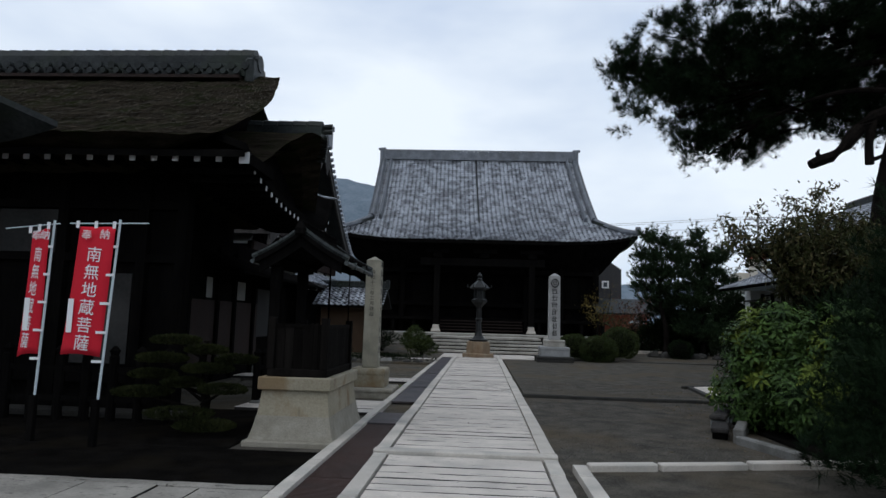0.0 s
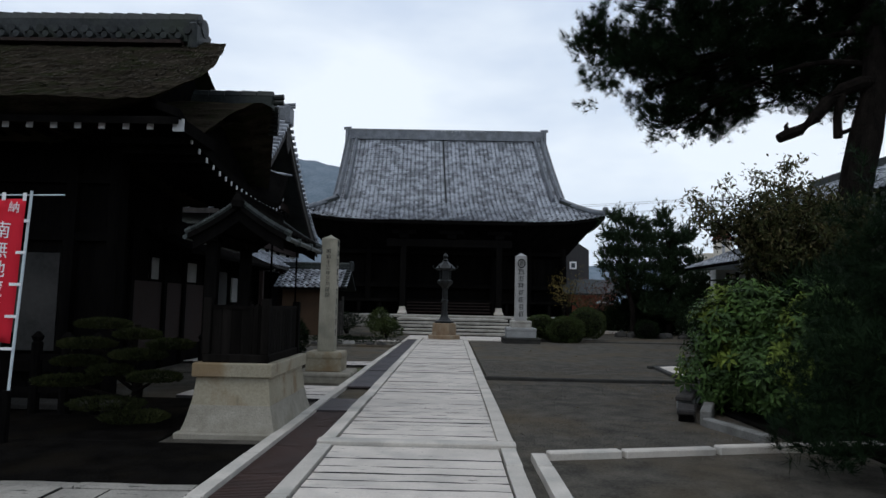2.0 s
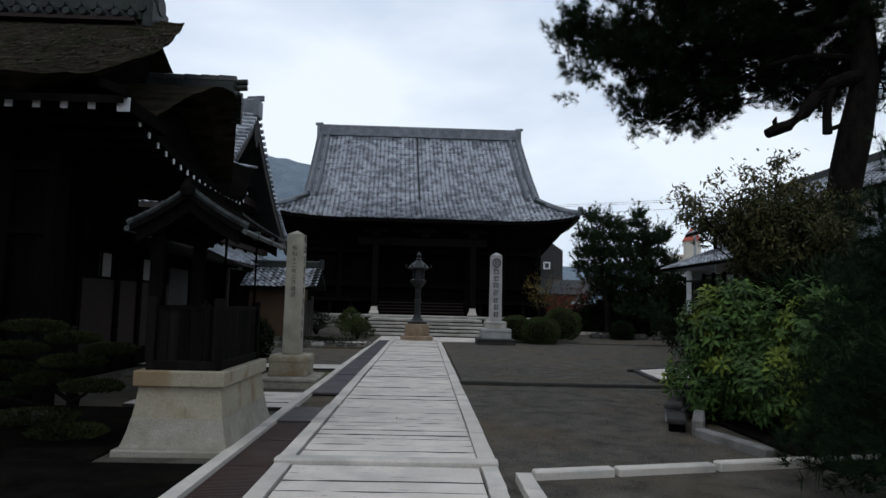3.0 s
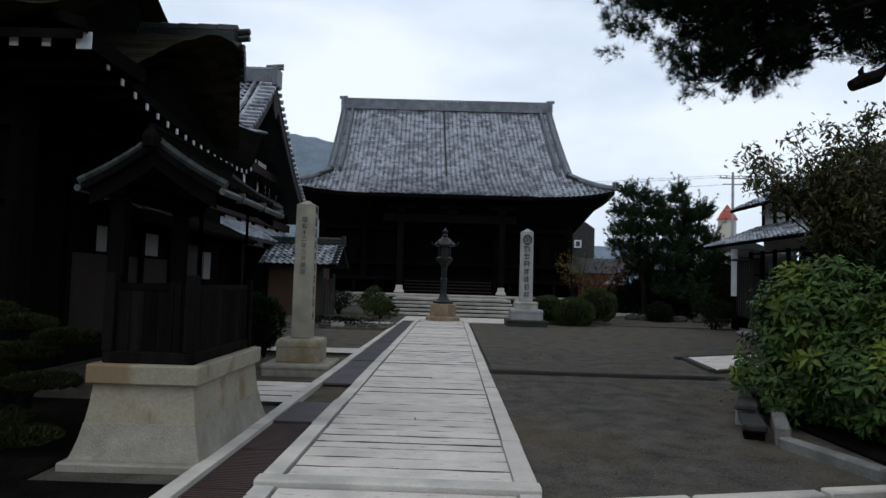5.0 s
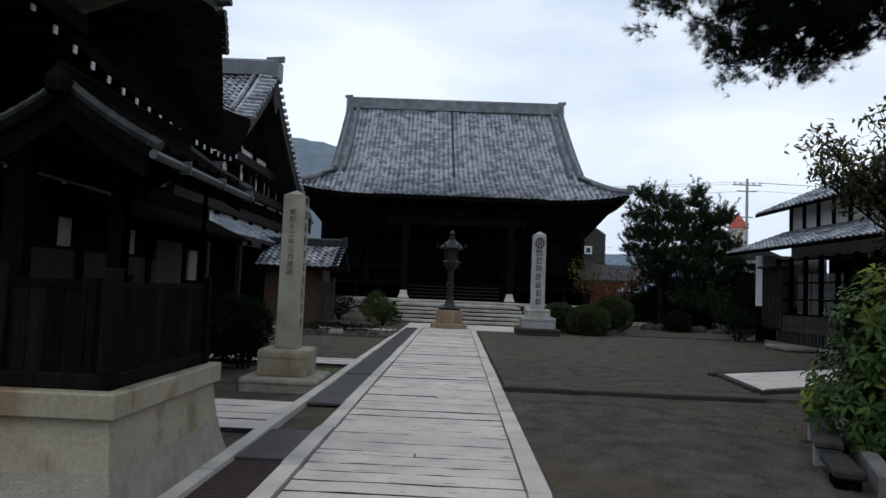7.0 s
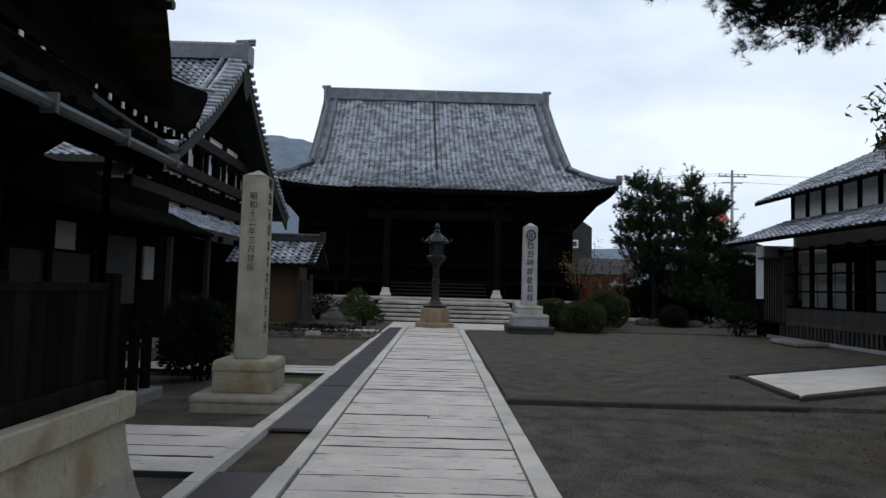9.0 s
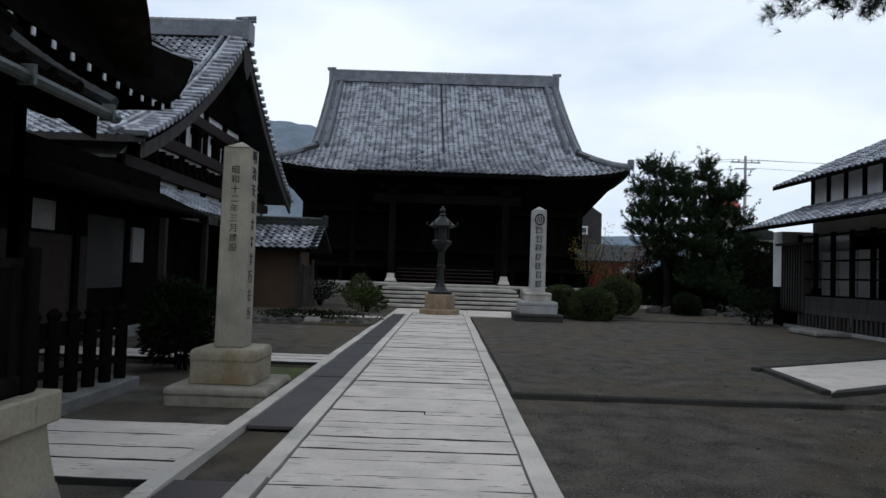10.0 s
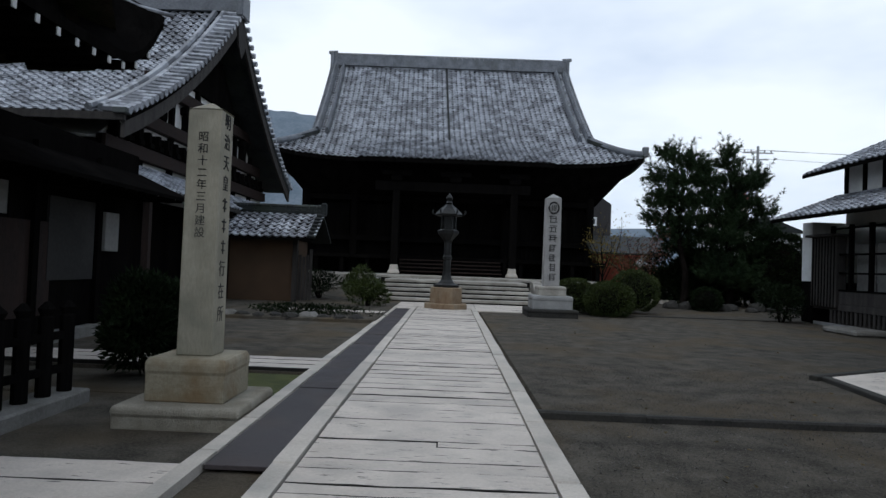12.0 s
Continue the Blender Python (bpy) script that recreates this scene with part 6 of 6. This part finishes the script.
bush("low_shrub", "dim green shrub below the hall", (-4.9, 34.0, 0.6), (1.2, 0.9, 0.6), 2200, 0.12, LEAFDARK, lumps=6)
bush("low_shrub", "low ground cover along the bed", (-3.6, 26.0, 0.15), (1.9, 0.5, 0.22), 2600, 0.09, LEAFDARK, lumps=9, twigs=False)
bush("house_shrub", "dark reddish shrub at the house corner", (11.6, 31.0, 0.7), (1.0, 0.9, 0.8), 2600, 0.12, LEAFDARK, lumps=6)
clipped("clipped_shrub", "round clipped shrub beside the pillar", (5.6, 30.6, 0.55), (0.85, 0.75, 0.62), 9000, 0.085, LEAFBOX)
clipped("clipped_shrub", "round clipped shrub beside the pillar", (4.6, 31.6, 0.6), (0.8, 0.7, 0.6), 9000, 0.085, LEAFBOX)
clipped("clipped_shrub", "round clipped shrub beside the pillar", (6.9, 32.3, 0.8), (0.9, 0.8, 0.8), 9000, 0.085, LEAFBOX)
clipped("clipped_shrub", "small dark clipped shrub", (10.6, 35.0, 0.5), (0.6, 0.6, 0.5), 4000, 0.08, LEAFDARK)

# cloud-pruned pine by the well
niwaki = thing("cloud_pruned_tree", "dark cloud-pruned garden tree with flat pads", "tree")
bm = bmesh.new()
tube(bm, ((-3.85, 9.2, -0.08), (-3.8, 9.2, 0.4), (-3.95, 9.25, 0.8), (-3.85, 9.2, 1.25)), (0.08, 0.07, 0.06, 0.04), 8)
for x, y, z, r in ((-4.27, 9.1, 1.24, 0.36), (-4.36, 8.9, 0.99, 0.36), (-3.8, 9.1, 1.11, 0.30), (-3.68, 8.9, 0.86, 0.36), (-3.33, 9.05, 0.99, 0.30), (-4.66, 9.0, 0.5, 0.42), (-4.6, 9.15, 0.74, 0.34), (-4.03, 8.85, 0.24, 0.48), (-3.62, 8.75, 0.1, 0.42), (-3.45, 8.9, 0.58, 0.34), (-4.1, 9.05, 0.64, 0.3)):
    tube(bm, ((-3.87, 9.2, max(0.1, z - 0.25)), (x, y, z - 0.03)), (0.03, 0.015), 5)
    p, d = ball_points((x, y, z), (r, r * 0.85, 0.075), 1900, 0.8)
    p[:, 2] = np.maximum(p[:, 2], z - 0.045)
    scatter("pad", p, d * np.array((1, 1, 0.4)) + np.array((0, 0, 0.9)) + nrg.normal(scale=0.35, size=d.shape), nrg.uniform(0.03, 0.055, len(p)), LEAF_T, LEAF_F, LEAFPAD, niwaki)
part("trunk", bm, BARK, niwaki)


def small_tree(name, label, cx, cy, h, w, material, n, size, cat="tree"):
    t = thing(name, label, cat)
    gz = ground_z(cx, cy)
    bm = bmesh.new()
    tube(bm, ((cx, cy, gz - 0.05), (cx + 0.05, cy, gz + h * 0.5)), (0.05, 0.035), 6)
    ps, ds = [], []
    for k in range(9):
        a = k * 2.4
        rr = w * rng.uniform(0.4, 1)
        e = (cx + math.cos(a) * rr, cy + math.sin(a) * rr, gz + h * rng.uniform(0.6, 1.0))
        pts = limb(bm, (cx + 0.05, cy, gz + h * rng.uniform(0.25, 0.5)), e, 0.02, 0.006, 0.1)
        m = n // 9
        p = np.array([tuple(pts[rng.randint(2, 5)]) for _ in range(m)]) + nrg.normal(scale=w * 0.2, size=(m, 3))
        ps.append(p)
        ds.append(nrg.normal(size=(m, 3)))
    part("trunk", bm, BARK, t)
    p, d = np.concatenate(ps), np.concatenate(ds)
    scatter("crown", p, d, size * nrg.uniform(0.7, 1.3, len(p)), LEAF_T, LEAF_F, material, t)


small_tree("maple_sapling", "slender sapling with golden autumn leaves", 6.0, 33.6, 3.5, 0.8, LEAFGOLD, 520, 0.11)
small_tree("maple_sapling", "slender sapling with reddish autumn leaves", 8.2, 35.5, 3.4, 1.0, LEAFRED, 700, 0.11)
small_tree("maple_sapling", "slender sapling with brown autumn leaves", 7.2, 34.6, 2.8, 0.9, LEAFAUTUMN, 700, 0.11)

# ---- banners ----
def banner(px, py, sx, sway):
    t = thing("banner", "red votive banner with white characters on a pale pole", "banner", group="votive banners")
    part("pole", tube(bmesh.new(), ((px - 0.12 + sway, py, 0.0), (px, py, 2.8)), (0.016, 0.016), 8), POLE, t, "pale thin pole")
    part("cross_bar", tube(bmesh.new(), ((px - 0.66, py, 2.74 - sway), (px + 0.38 * (1 if sway == 0 else 0.2), py, 2.76)), (0.008, 0.008), 6), POLE, t)
    vs, fs = [], []
    n, m = 8, 16
    for j in range(m + 1):
        for i in range(n + 1):
            u, v = i / n, j / m
            x = px - 0.03 - 0.48 * (1 - u) * sx - 0.09 * v * (1 + 0.25 * (1 - u)) + sway * v
            vs.append((x, py + 0.02 * math.sin(5 * u + 3 * v) - 0.02, 2.70 - 1.62 * v + 0.02 * math.sin(4 * u) * v - sway * (1 - u)))
    for j in range(m):
        for i in range(n):
            a = j * (n + 1) + i
            fs.append((a, a + 1, a + n + 2, a + n + 1))
    me = mesh_of("cloth", vs, fs, RED, True)
    ob = put("cloth", me, t, "red cloth")
    so = ob.modifiers.new("cloth_thickness", "SOLIDIFY")
    so.thickness = 0.003
    for k in range(5):
        z = 2.45 - 0.36 * k
        f = (2.7 - z) / 1.62
        x = px - 0.10 * f + sway * f
        part("loop", bx(x - 0.10, x + 0.03, py - 0.035, py - 0.029, z - 0.016, z + 0.016), WHITE, t)
    for k in range(3):
        x = px - 0.05 - 0.24 * k * sx
        part("loop", bx(x - 0.02, x + 0.02, py - 0.045, py - 0.039, 2.68 - sway * 0.5 * k, 2.77 - sway * 0.5 * k), WHITE, t)
    tilt = pose(0, 0, 0, 90, 0, 0) @ pose(0, 0, 0, 0, 0, -3.4)
    writing(t, "南無地蔵菩薩", Matrix.Translation((px - 0.03 - 0.25 * sx, py - 0.047, 2.33)) @ tilt @ Matrix.Diagonal((sx, 1, 1, 1)), 0.205, WHITE, 0.001, 0.222)
    writing(t, "奉", Matrix.Translation((px - 0.40 * sx, py - 0.047, 2.585)) @ tilt, 0.135, WHITE, 0.001)
    writing(t, "納", Matrix.Translation((px - 0.16 * sx, py - 0.047, 2.595)) @ tilt, 0.135, WHITE, 0.001)
    part("blank_strip", bx(px - 0.58 * sx + 0.02, px - 0.58 * sx + 0.09, py - 0.05, py - 0.046, 1.36, 1.78), WHITE, t, "plain white strip")
    part("post", bx(px - 0.16 + sway, px - 0.08 + sway, py - 0.04, py + 0.04, -0.05, 0.55, 0.008), DARKWOOD, t)


banner(-4.46, 7.72, 1.0, 0.0)
banner(-5.45, 7.9, 0.5, 0.06)

# ---- small roof beside the banners, of which a corner shows ----
small_roof = thing("notice_roof", "small dark tiled roof with an upturned pale-edged corner", "roof")


def notice_slope(u, v):
    """u from the far end to the upturned corner, v from eave to ridge."""
    x = -8.85 + (2.75 - 1.0 * v) * u
    return (x, 7.2 + 0.75 * v, 4.02 + 0.36 * u ** 3 * (1 - 0.6 * v) + 0.62 * v)


put("roof_slope", mesh_of("roof_slope", *sheet(notice_slope, 16, 6, 0.09), DARKTILE), small_roof)
put("roof_slope", mesh_of("roof_slope", *sheet(lambda u, v: (notice_slope(1 - u, v)[0], 15.9 - notice_slope(1 - u, v)[1], notice_slope(1 - u, v)[2]), 16, 6, 0.09), DARKTILE), small_roof)
part("hip_ridge", tube(bmesh.new(), [Vector(notice_slope(1.0, v)) + Vector((0, 0, 0.05)) for v in np.linspace(1, 0, 8)], [0.07] * 8, 8), DARKTILE, small_roof)
for k in range(7):
    p = Vector(notice_slope(1.0, 0.06 + 0.14 * k)) + Vector((0.0, -0.02, 0.10))
    part("cap_tile", tube(bmesh.new(), (p, p + Vector((-0.11, 0.07, 0.07))), (0.05, 0.045), 6), RIDGETILE, small_roof)
bm = bmesh.new()
for k in range(12):
    p, q = Vector(notice_slope(k / 12, 0)), Vector(notice_slope((k + 1) / 12, 0))
    prism(bm, ((p.x, p.z - 0.17), (q.x, q.z - 0.15 + 0.06 * (k == 11)), (q.x, q.z - 0.095), (p.x, p.z - 0.095)), "y", 7.2, 7.24)
part("eave_board", bm, EAVEPALE, small_roof, "pale weathered eave board")
for px in (-8.2, -7.3):
    part("post", bx(px - 0.06, px + 0.06, 7.89, 8.01, -0.05, 4.55), DARKWOOD, small_roof)

# ---- low fences, bench, clutter ----
def picket(x0, y0, x1, y1, n, h, label):
    t = thing("picket_fence", label, "fence")
    for k in range(n):
        x, y = x0 + (x1 - x0) * k / (n - 1), y0 + (y1 - y0) * k / (n - 1)
        bm = bmesh.new()
        lathe(bm, x, y, ((0.075, -0.14), (0.075, h), (0.055, h + 0.02), (0.085, h + 0.09), (0.02, h + 0.16)), 8)
        part("post", bm, DARKWOOD, t)
    for z in (0.3, h - 0.2):
        a, b = Vector((x0, y0, z)), Vector((x1, y1, z))
        m = Matrix.Translation((a + b) / 2) @ (b - a).to_track_quat("X", "Z").to_matrix().to_4x4()
        part("rail", bx(-(b - a).length / 2, (b - a).length / 2, -0.025, 0.025, -0.04, 0.04, 0, m), DARKWOOD, t)


picket(-8.0, 9.6, -4.6, 9.6, 9, 0.95, "low dark picket fence before the thatched building")
picket(-4.1, 12.2, -3.9, 15.2, 10, 0.85, "low dark picket fence beside the side walk")
part("fence_sill", bx(-4.15, -3.72, 12.0, 15.4, -0.16, 0.05, 0.02), BEDSTONE)
tagged(bpy.data.objects["fence_sill"], "low pale stone sill under the picket fence", "kerb", kind="structure")
bench = thing("stone_bench", "rough grey plank bench on stone blocks", "bench")
m = Matrix.Translation((4.5, 11.85, 0)) @ pose(0, 0, 0, 0, 0, -26)
part("seat", bx(-0.13, 0.13, -0.95, 0.95, 0.15, 0.23, 0.02, m), GREYWOOD, bench, "grey weathered plank")
m2 = Matrix.Translation((3.99, 10.62, 0)) @ pose(0, 0, 0, 0, 0, -20)
part("end_plank", bx(-0.13, 0.13, -0.4, 0.36, 0.05, 0.13, 0.02, m2), GREYWOOD, bench)
part("support", bx(-0.13, 0.13, -0.8, -0.6, -0.07, 0.15, 0.02, m), GREYSTONE, bench)
part("support", bx(-0.13, 0.13, 0.6, 0.8, -0.07, 0.15, 0.02, m), GREYSTONE, bench)
part("support", bx(-0.11, 0.11, -0.3, -0.05, -0.07, 0.05, 0.02, m2), DARKWOOD, bench)

# stones at the back of the court
for k in range(12):
    x = 9.4 + k * 0.5 + rng.uniform(-0.1, 0.1)
    y = 35.3 + rng.uniform(-0.4, 0.5)
    bm = bmesh.new()
    bmesh.ops.create_icosphere(bm, subdivisions=2, radius=1.0)
    sx_, sy_, sz_ = rng.uniform(0.18, 0.4), rng.uniform(0.18, 0.35), rng.uniform(0.15, 0.34)
    for v in bm.verts:
        q = v.co * (1 + 0.25 * noise.noise(v.co * 1.7 + Vector((k * 3.1, 0, 0))))
        v.co = Vector((x + q.x * sx_, y + q.y * sy_, ground_z(x, y) + 0.05 + q.z * sz_))
    tagged(part("garden_stone", bm, DARKSTONE), "rough grey garden stone on the bed edge", "stone", "garden stones")
# low stones on the left bed
for k in range(9):
    x = -5.6 + k * 0.42
    y = 25.3 + rng.uniform(-0.15, 0.15)
    bm = bmesh.new()
    bmesh.ops.create_icosphere(bm, subdivisions=2, radius=1.0)
    s_ = rng.uniform(0.12, 0.24)
    for v in bm.verts:
        q = v.co * (1 + 0.25 * noise.noise(v.co * 1.7 + Vector((k * 2.3, 5, 0))))
        v.co = Vector((x + q.x * s_ * 1.4, y + q.y * s_, ground_z(x, y) + q.z * s_ * 0.7))
    tagged(part("garden_stone", bm, DARKSTONE if k % 5 else BEDSTONE), "mossy low stone edging the planted bed", "stone", "garden stones")
# fallen leaves on the court
n = 420
lx = np.concatenate((nrg.uniform(1.6, 9, 220), nrg.normal(5.0, 0.7, 200)))
ly = np.concatenate((nrg.uniform(8.2, 27, 220), nrg.normal(13.2, 1.6, 200)))
lx = np.maximum(lx, 1.5)
lp_ = np.stack((lx, ly, np.array([ground_z(a, b) + 0.010 for a, b in zip(lx, ly)])), 1)
ld = nrg.normal(size=(n, 3)) * np.array((1, 1, 0.12))
fallen = scatter("fallen_leaves", lp_, ld, nrg.uniform(0.04, 0.075, n), LEAF_T, LEAF_F, LEAFDRY, None)
tagged(fallen, "scattered dry brown leaves on the court", "leaves")
# pebbles
n = 22000
lx = nrg.uniform(1.25, 8, n)
ly = nrg.uniform(7.9, 19, n)
lp_ = np.stack((lx, ly, np.array([ground_z(a, b) + 0.004 for a, b in zip(lx, ly)])), 1)
PEB_T = np.array([(1, 0, 0), (-1, 0, 0), (0, 1, 0), (0, -1, 0), (0, 0, 0.7), (0, 0, -0.5)]) * 0.5
PEB_F = [(0, 2, 4), (2, 1, 4), (1, 3, 4), (3, 0, 4)]
peb = scatter("pebbles", lp_, np.tile((0.0, 1.0, 0.02), (n, 1)) + nrg.normal(scale=0.3, size=(n, 3)) * np.array((1, 1, 0.1)), nrg.uniform(0.006, 0.024, n), PEB_T, PEB_F, surface("pebble_grey", (0.035, 0.033, 0.03), (0.15, 0.142, 0.13), 3, 0.85, 0.0, vary=0.4, island=True), None)
tagged(peb, "fine grey pebbles in the gravel", "gravel")

# red shrine and small lantern behind
shrine = thing("red_shrine", "small vermilion shrine with a grey roof", "shrine")
for px in (9.6, 10.5):
    part("post", lathe(bmesh.new(), px, 44.5, ((0.13, 0.2), (0.12, 2.6)), 10), VERMILION, shrine, "vermilion post")
part("beam", bx(9.2, 10.9, 44.4, 44.6, 2.2, 2.4, 0.01), VERMILION, shrine)
part("wall", bx(8.6, 11.6, 46, 48, 0.3, 2.6), VERMILION, shrine)
bm = bmesh.new()
prism(bm, ((43.8, 2.55), (46.5, 3.6), (49.2, 2.55), (49.2, 2.45), (46.5, 3.45), (43.8, 2.45)), "x", 7.8, 12.2)
part("roof", bm, DARKTILE, shrine)
toro = thing("stone_lantern", "small grey stone lantern on a stepped base", "lantern")
tx, ty, tz = 9.75, 41.0, ground_z(9.75, 41.0)
part("base", lathe(bmesh.new(), tx, ty, ((0.6, tz - 0.05), (0.6, tz + 0.2), (0.42, tz + 0.25), (0.4, tz + 0.5)), 4, math.pi / 4), GREYSTONE, toro)
part("shaft", lathe(bmesh.new(), tx, ty, ((0.24, tz + 0.5), (0.22, tz + 1.1)), 8), GREYSTONE, toro)
part("light_box", lathe(bmesh.new(), tx, ty, ((0.34, tz + 1.1), (0.36, tz + 1.2), (0.26, tz + 1.25), (0.26, tz + 1.55)), 6), GREYSTONE, toro)
part("cap", lathe(bmesh.new(), tx, ty, ((0.52, tz + 1.55), (0.5, tz + 1.62), (0.15, tz + 1.85), (0.12, tz + 2.0), (0.03, tz + 2.1)), 6), GREYSTONE, toro)
part("far_path", bx(8.6, 10.8, 37.5, 43, 0.0, ground_z(10, 41) + 0.03, 0.01), PATHSTONE)
tagged(bpy.data.objects["far_path"], "pale paving beyond the court", "paving", kind="structure")

# ---- neighbours, pole, hill ----
barn = thing("dark_barn", "dark boarded barn with two small white windows", "building")
bm = bmesh.new()
prism(bm, ((5.5, 0), (13.2, 0), (13.2, 7.0), (10.9, 8.5), (5.5, 7.5)), "y", 62, 72)
part("wall", bm, surface("barn_boards", (0.03, 0.03, 0.032), (0.055, 0.052, 0.052), 1, 0.9, 0.3, stretch=(3, 3, 0.3)), barn)
for px in (10.6, 11.7):
    w_ = part("window", bx(px - 0.32, px + 0.32, 61.9, 61.99, 5.2, 5.9), WHITE, barn, "small white-framed window")
    part("pane", bx(px - 0.18, px + 0.18, 61.86, 61.9, 5.34, 5.76), GLASS, w_)
town = thing("far_house", "pale far house with a low roof", "building")
part("wall", bx(27, 34, 72, 80, 0, 6.0), PLASTER, town)
bm = bmesh.new()
prism(bm, ((26.5, 5.9), (30.5, 7.4), (34.5, 5.9)), "y", 71.5, 80.5)
part("roof", bm, DARKTILE, town)
tower = thing("red_roofed_tower", "far cream tower with a pointed red roof", "building")
part("wall", lathe(bmesh.new(), 61.0, 148, ((1.9, 0), (1.9, 17.6)), 12), CREAM, tower)
part("roof", lathe(bmesh.new(), 61.0, 148, ((2.25, 17.5), (1.2, 19.3), (0.1, 20.9)), 12), VERMILION, tower)
part("side_block", bx(57.5, 63.0, 149, 155, 0, 14.5), CREAM, tower)
upole = thing("utility_pole", "grey concrete utility pole with cross arms", "utility pole")
UX, UY = 32.2, 77.5
part("pole", tube(bmesh.new(), ((UX, UY, -0.1), (UX, UY, 15.3)), (0.22, 0.14), 8), CONCRETE, upole)
for z, w in ((14.6, 1.6), (13.9, 1.1), (11.0, 0.7)):
    part("cross_arm", bx(UX - w, UX + w, UY - 0.06, UY + 0.06, z - 0.06, z + 0.06), CONCRETE, upole)
for dx in (-1.4, -0.7, 0.7, 1.4):
    part("insulator", lathe(bmesh.new(), UX + dx, UY, ((0.07, 14.66), (0.09, 14.8), (0.05, 14.95)), 6), STEEL, upole)
for k, (z, dx) in enumerate(((14.9, -1.4), (14.9, 1.4), (14.0, 1.0))):
    pts = [Vector((UX + dx, UY, z)).lerp(Vector((-30, 90 + 2 * k, z + 0.5)), q / 12) - Vector((0, 0, 1.2 * math.sin(math.pi * q / 12))) for q in range(13)]
    w_ = part("power_line", tube(bmesh.new(), pts, [0.02] * 13, 4), INK)
    tagged(w_, "thin dark overhead power line", "cable")
    pts = [Vector((UX + dx, UY, z)).lerp(Vector((90, 66 + 2 * k, z + 0.5)), q / 12) - Vector((0, 0, 1.2 * math.sin(math.pi * q / 12))) for q in range(13)]
    w_ = part("power_line", tube(bmesh.new(), pts, [0.02] * 13, 4), INK)
    tagged(w_, "thin dark overhead power line", "cable")


def hill(name, label, cx, cy, rx, ry, h):
    vs, fs = [], []
    n, m = 60, 24
    for j in range(m + 1):
        for i in range(n + 1):
            u, v = i / n * 2 - 1, j / m * 2 - 1
            x, y = cx + u * rx, cy + v * ry
            z = h * max(0.0, (1 - u * u)) ** 1.3 * max(0.0, (1 - v * v)) ** 1.2
            z += (h * 0.05 * noise.noise(Vector((x, y, 0)) * 0.012) + h * 0.03 * noise.noise(Vector((x, y, 0)) * 0.09)) * min(1, z / h * 4)
            vs.append((x, y, z - 1))
    for j in range(m):
        for i in range(n):
            a = j * (n + 1) + i
            fs.append((a, a + 1, a + n + 2, a + n + 1))
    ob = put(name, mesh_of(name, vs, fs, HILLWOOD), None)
    tagged(ob, label, "hill", kind="structure")


hill("backdrop_hill", "wooded hill beyond the temple, haze in its colour", -190, 640, 330, 160, 148)
hill("backdrop_hill", "low wooded ridge in the distance, haze in its colour", 260, 900, 420, 160, 62)

# stacked poles and red pot under the residence's eave
rods = thing("leaning_rods", "thin pale metal rods leaning by the wall", "rods")
for k in range(4):
    part("rod", tube(bmesh.new(), ((-7.1 + 0.12 * k, 22.4, 0.0), (-7.75 + 0.2 * k, 22.7, 0.75)), (0.012, 0.012), 6), STEEL, rods)
pot = part("red_bucket", lathe(bmesh.new(), -6.75, 22.3, ((0.12, -0.05), (0.16, 0.2), (0.15, 0.2), (0.11, 0.0)), 12), VERMILION)
tagged(pot, "small red plastic bucket by the wall", "bucket")
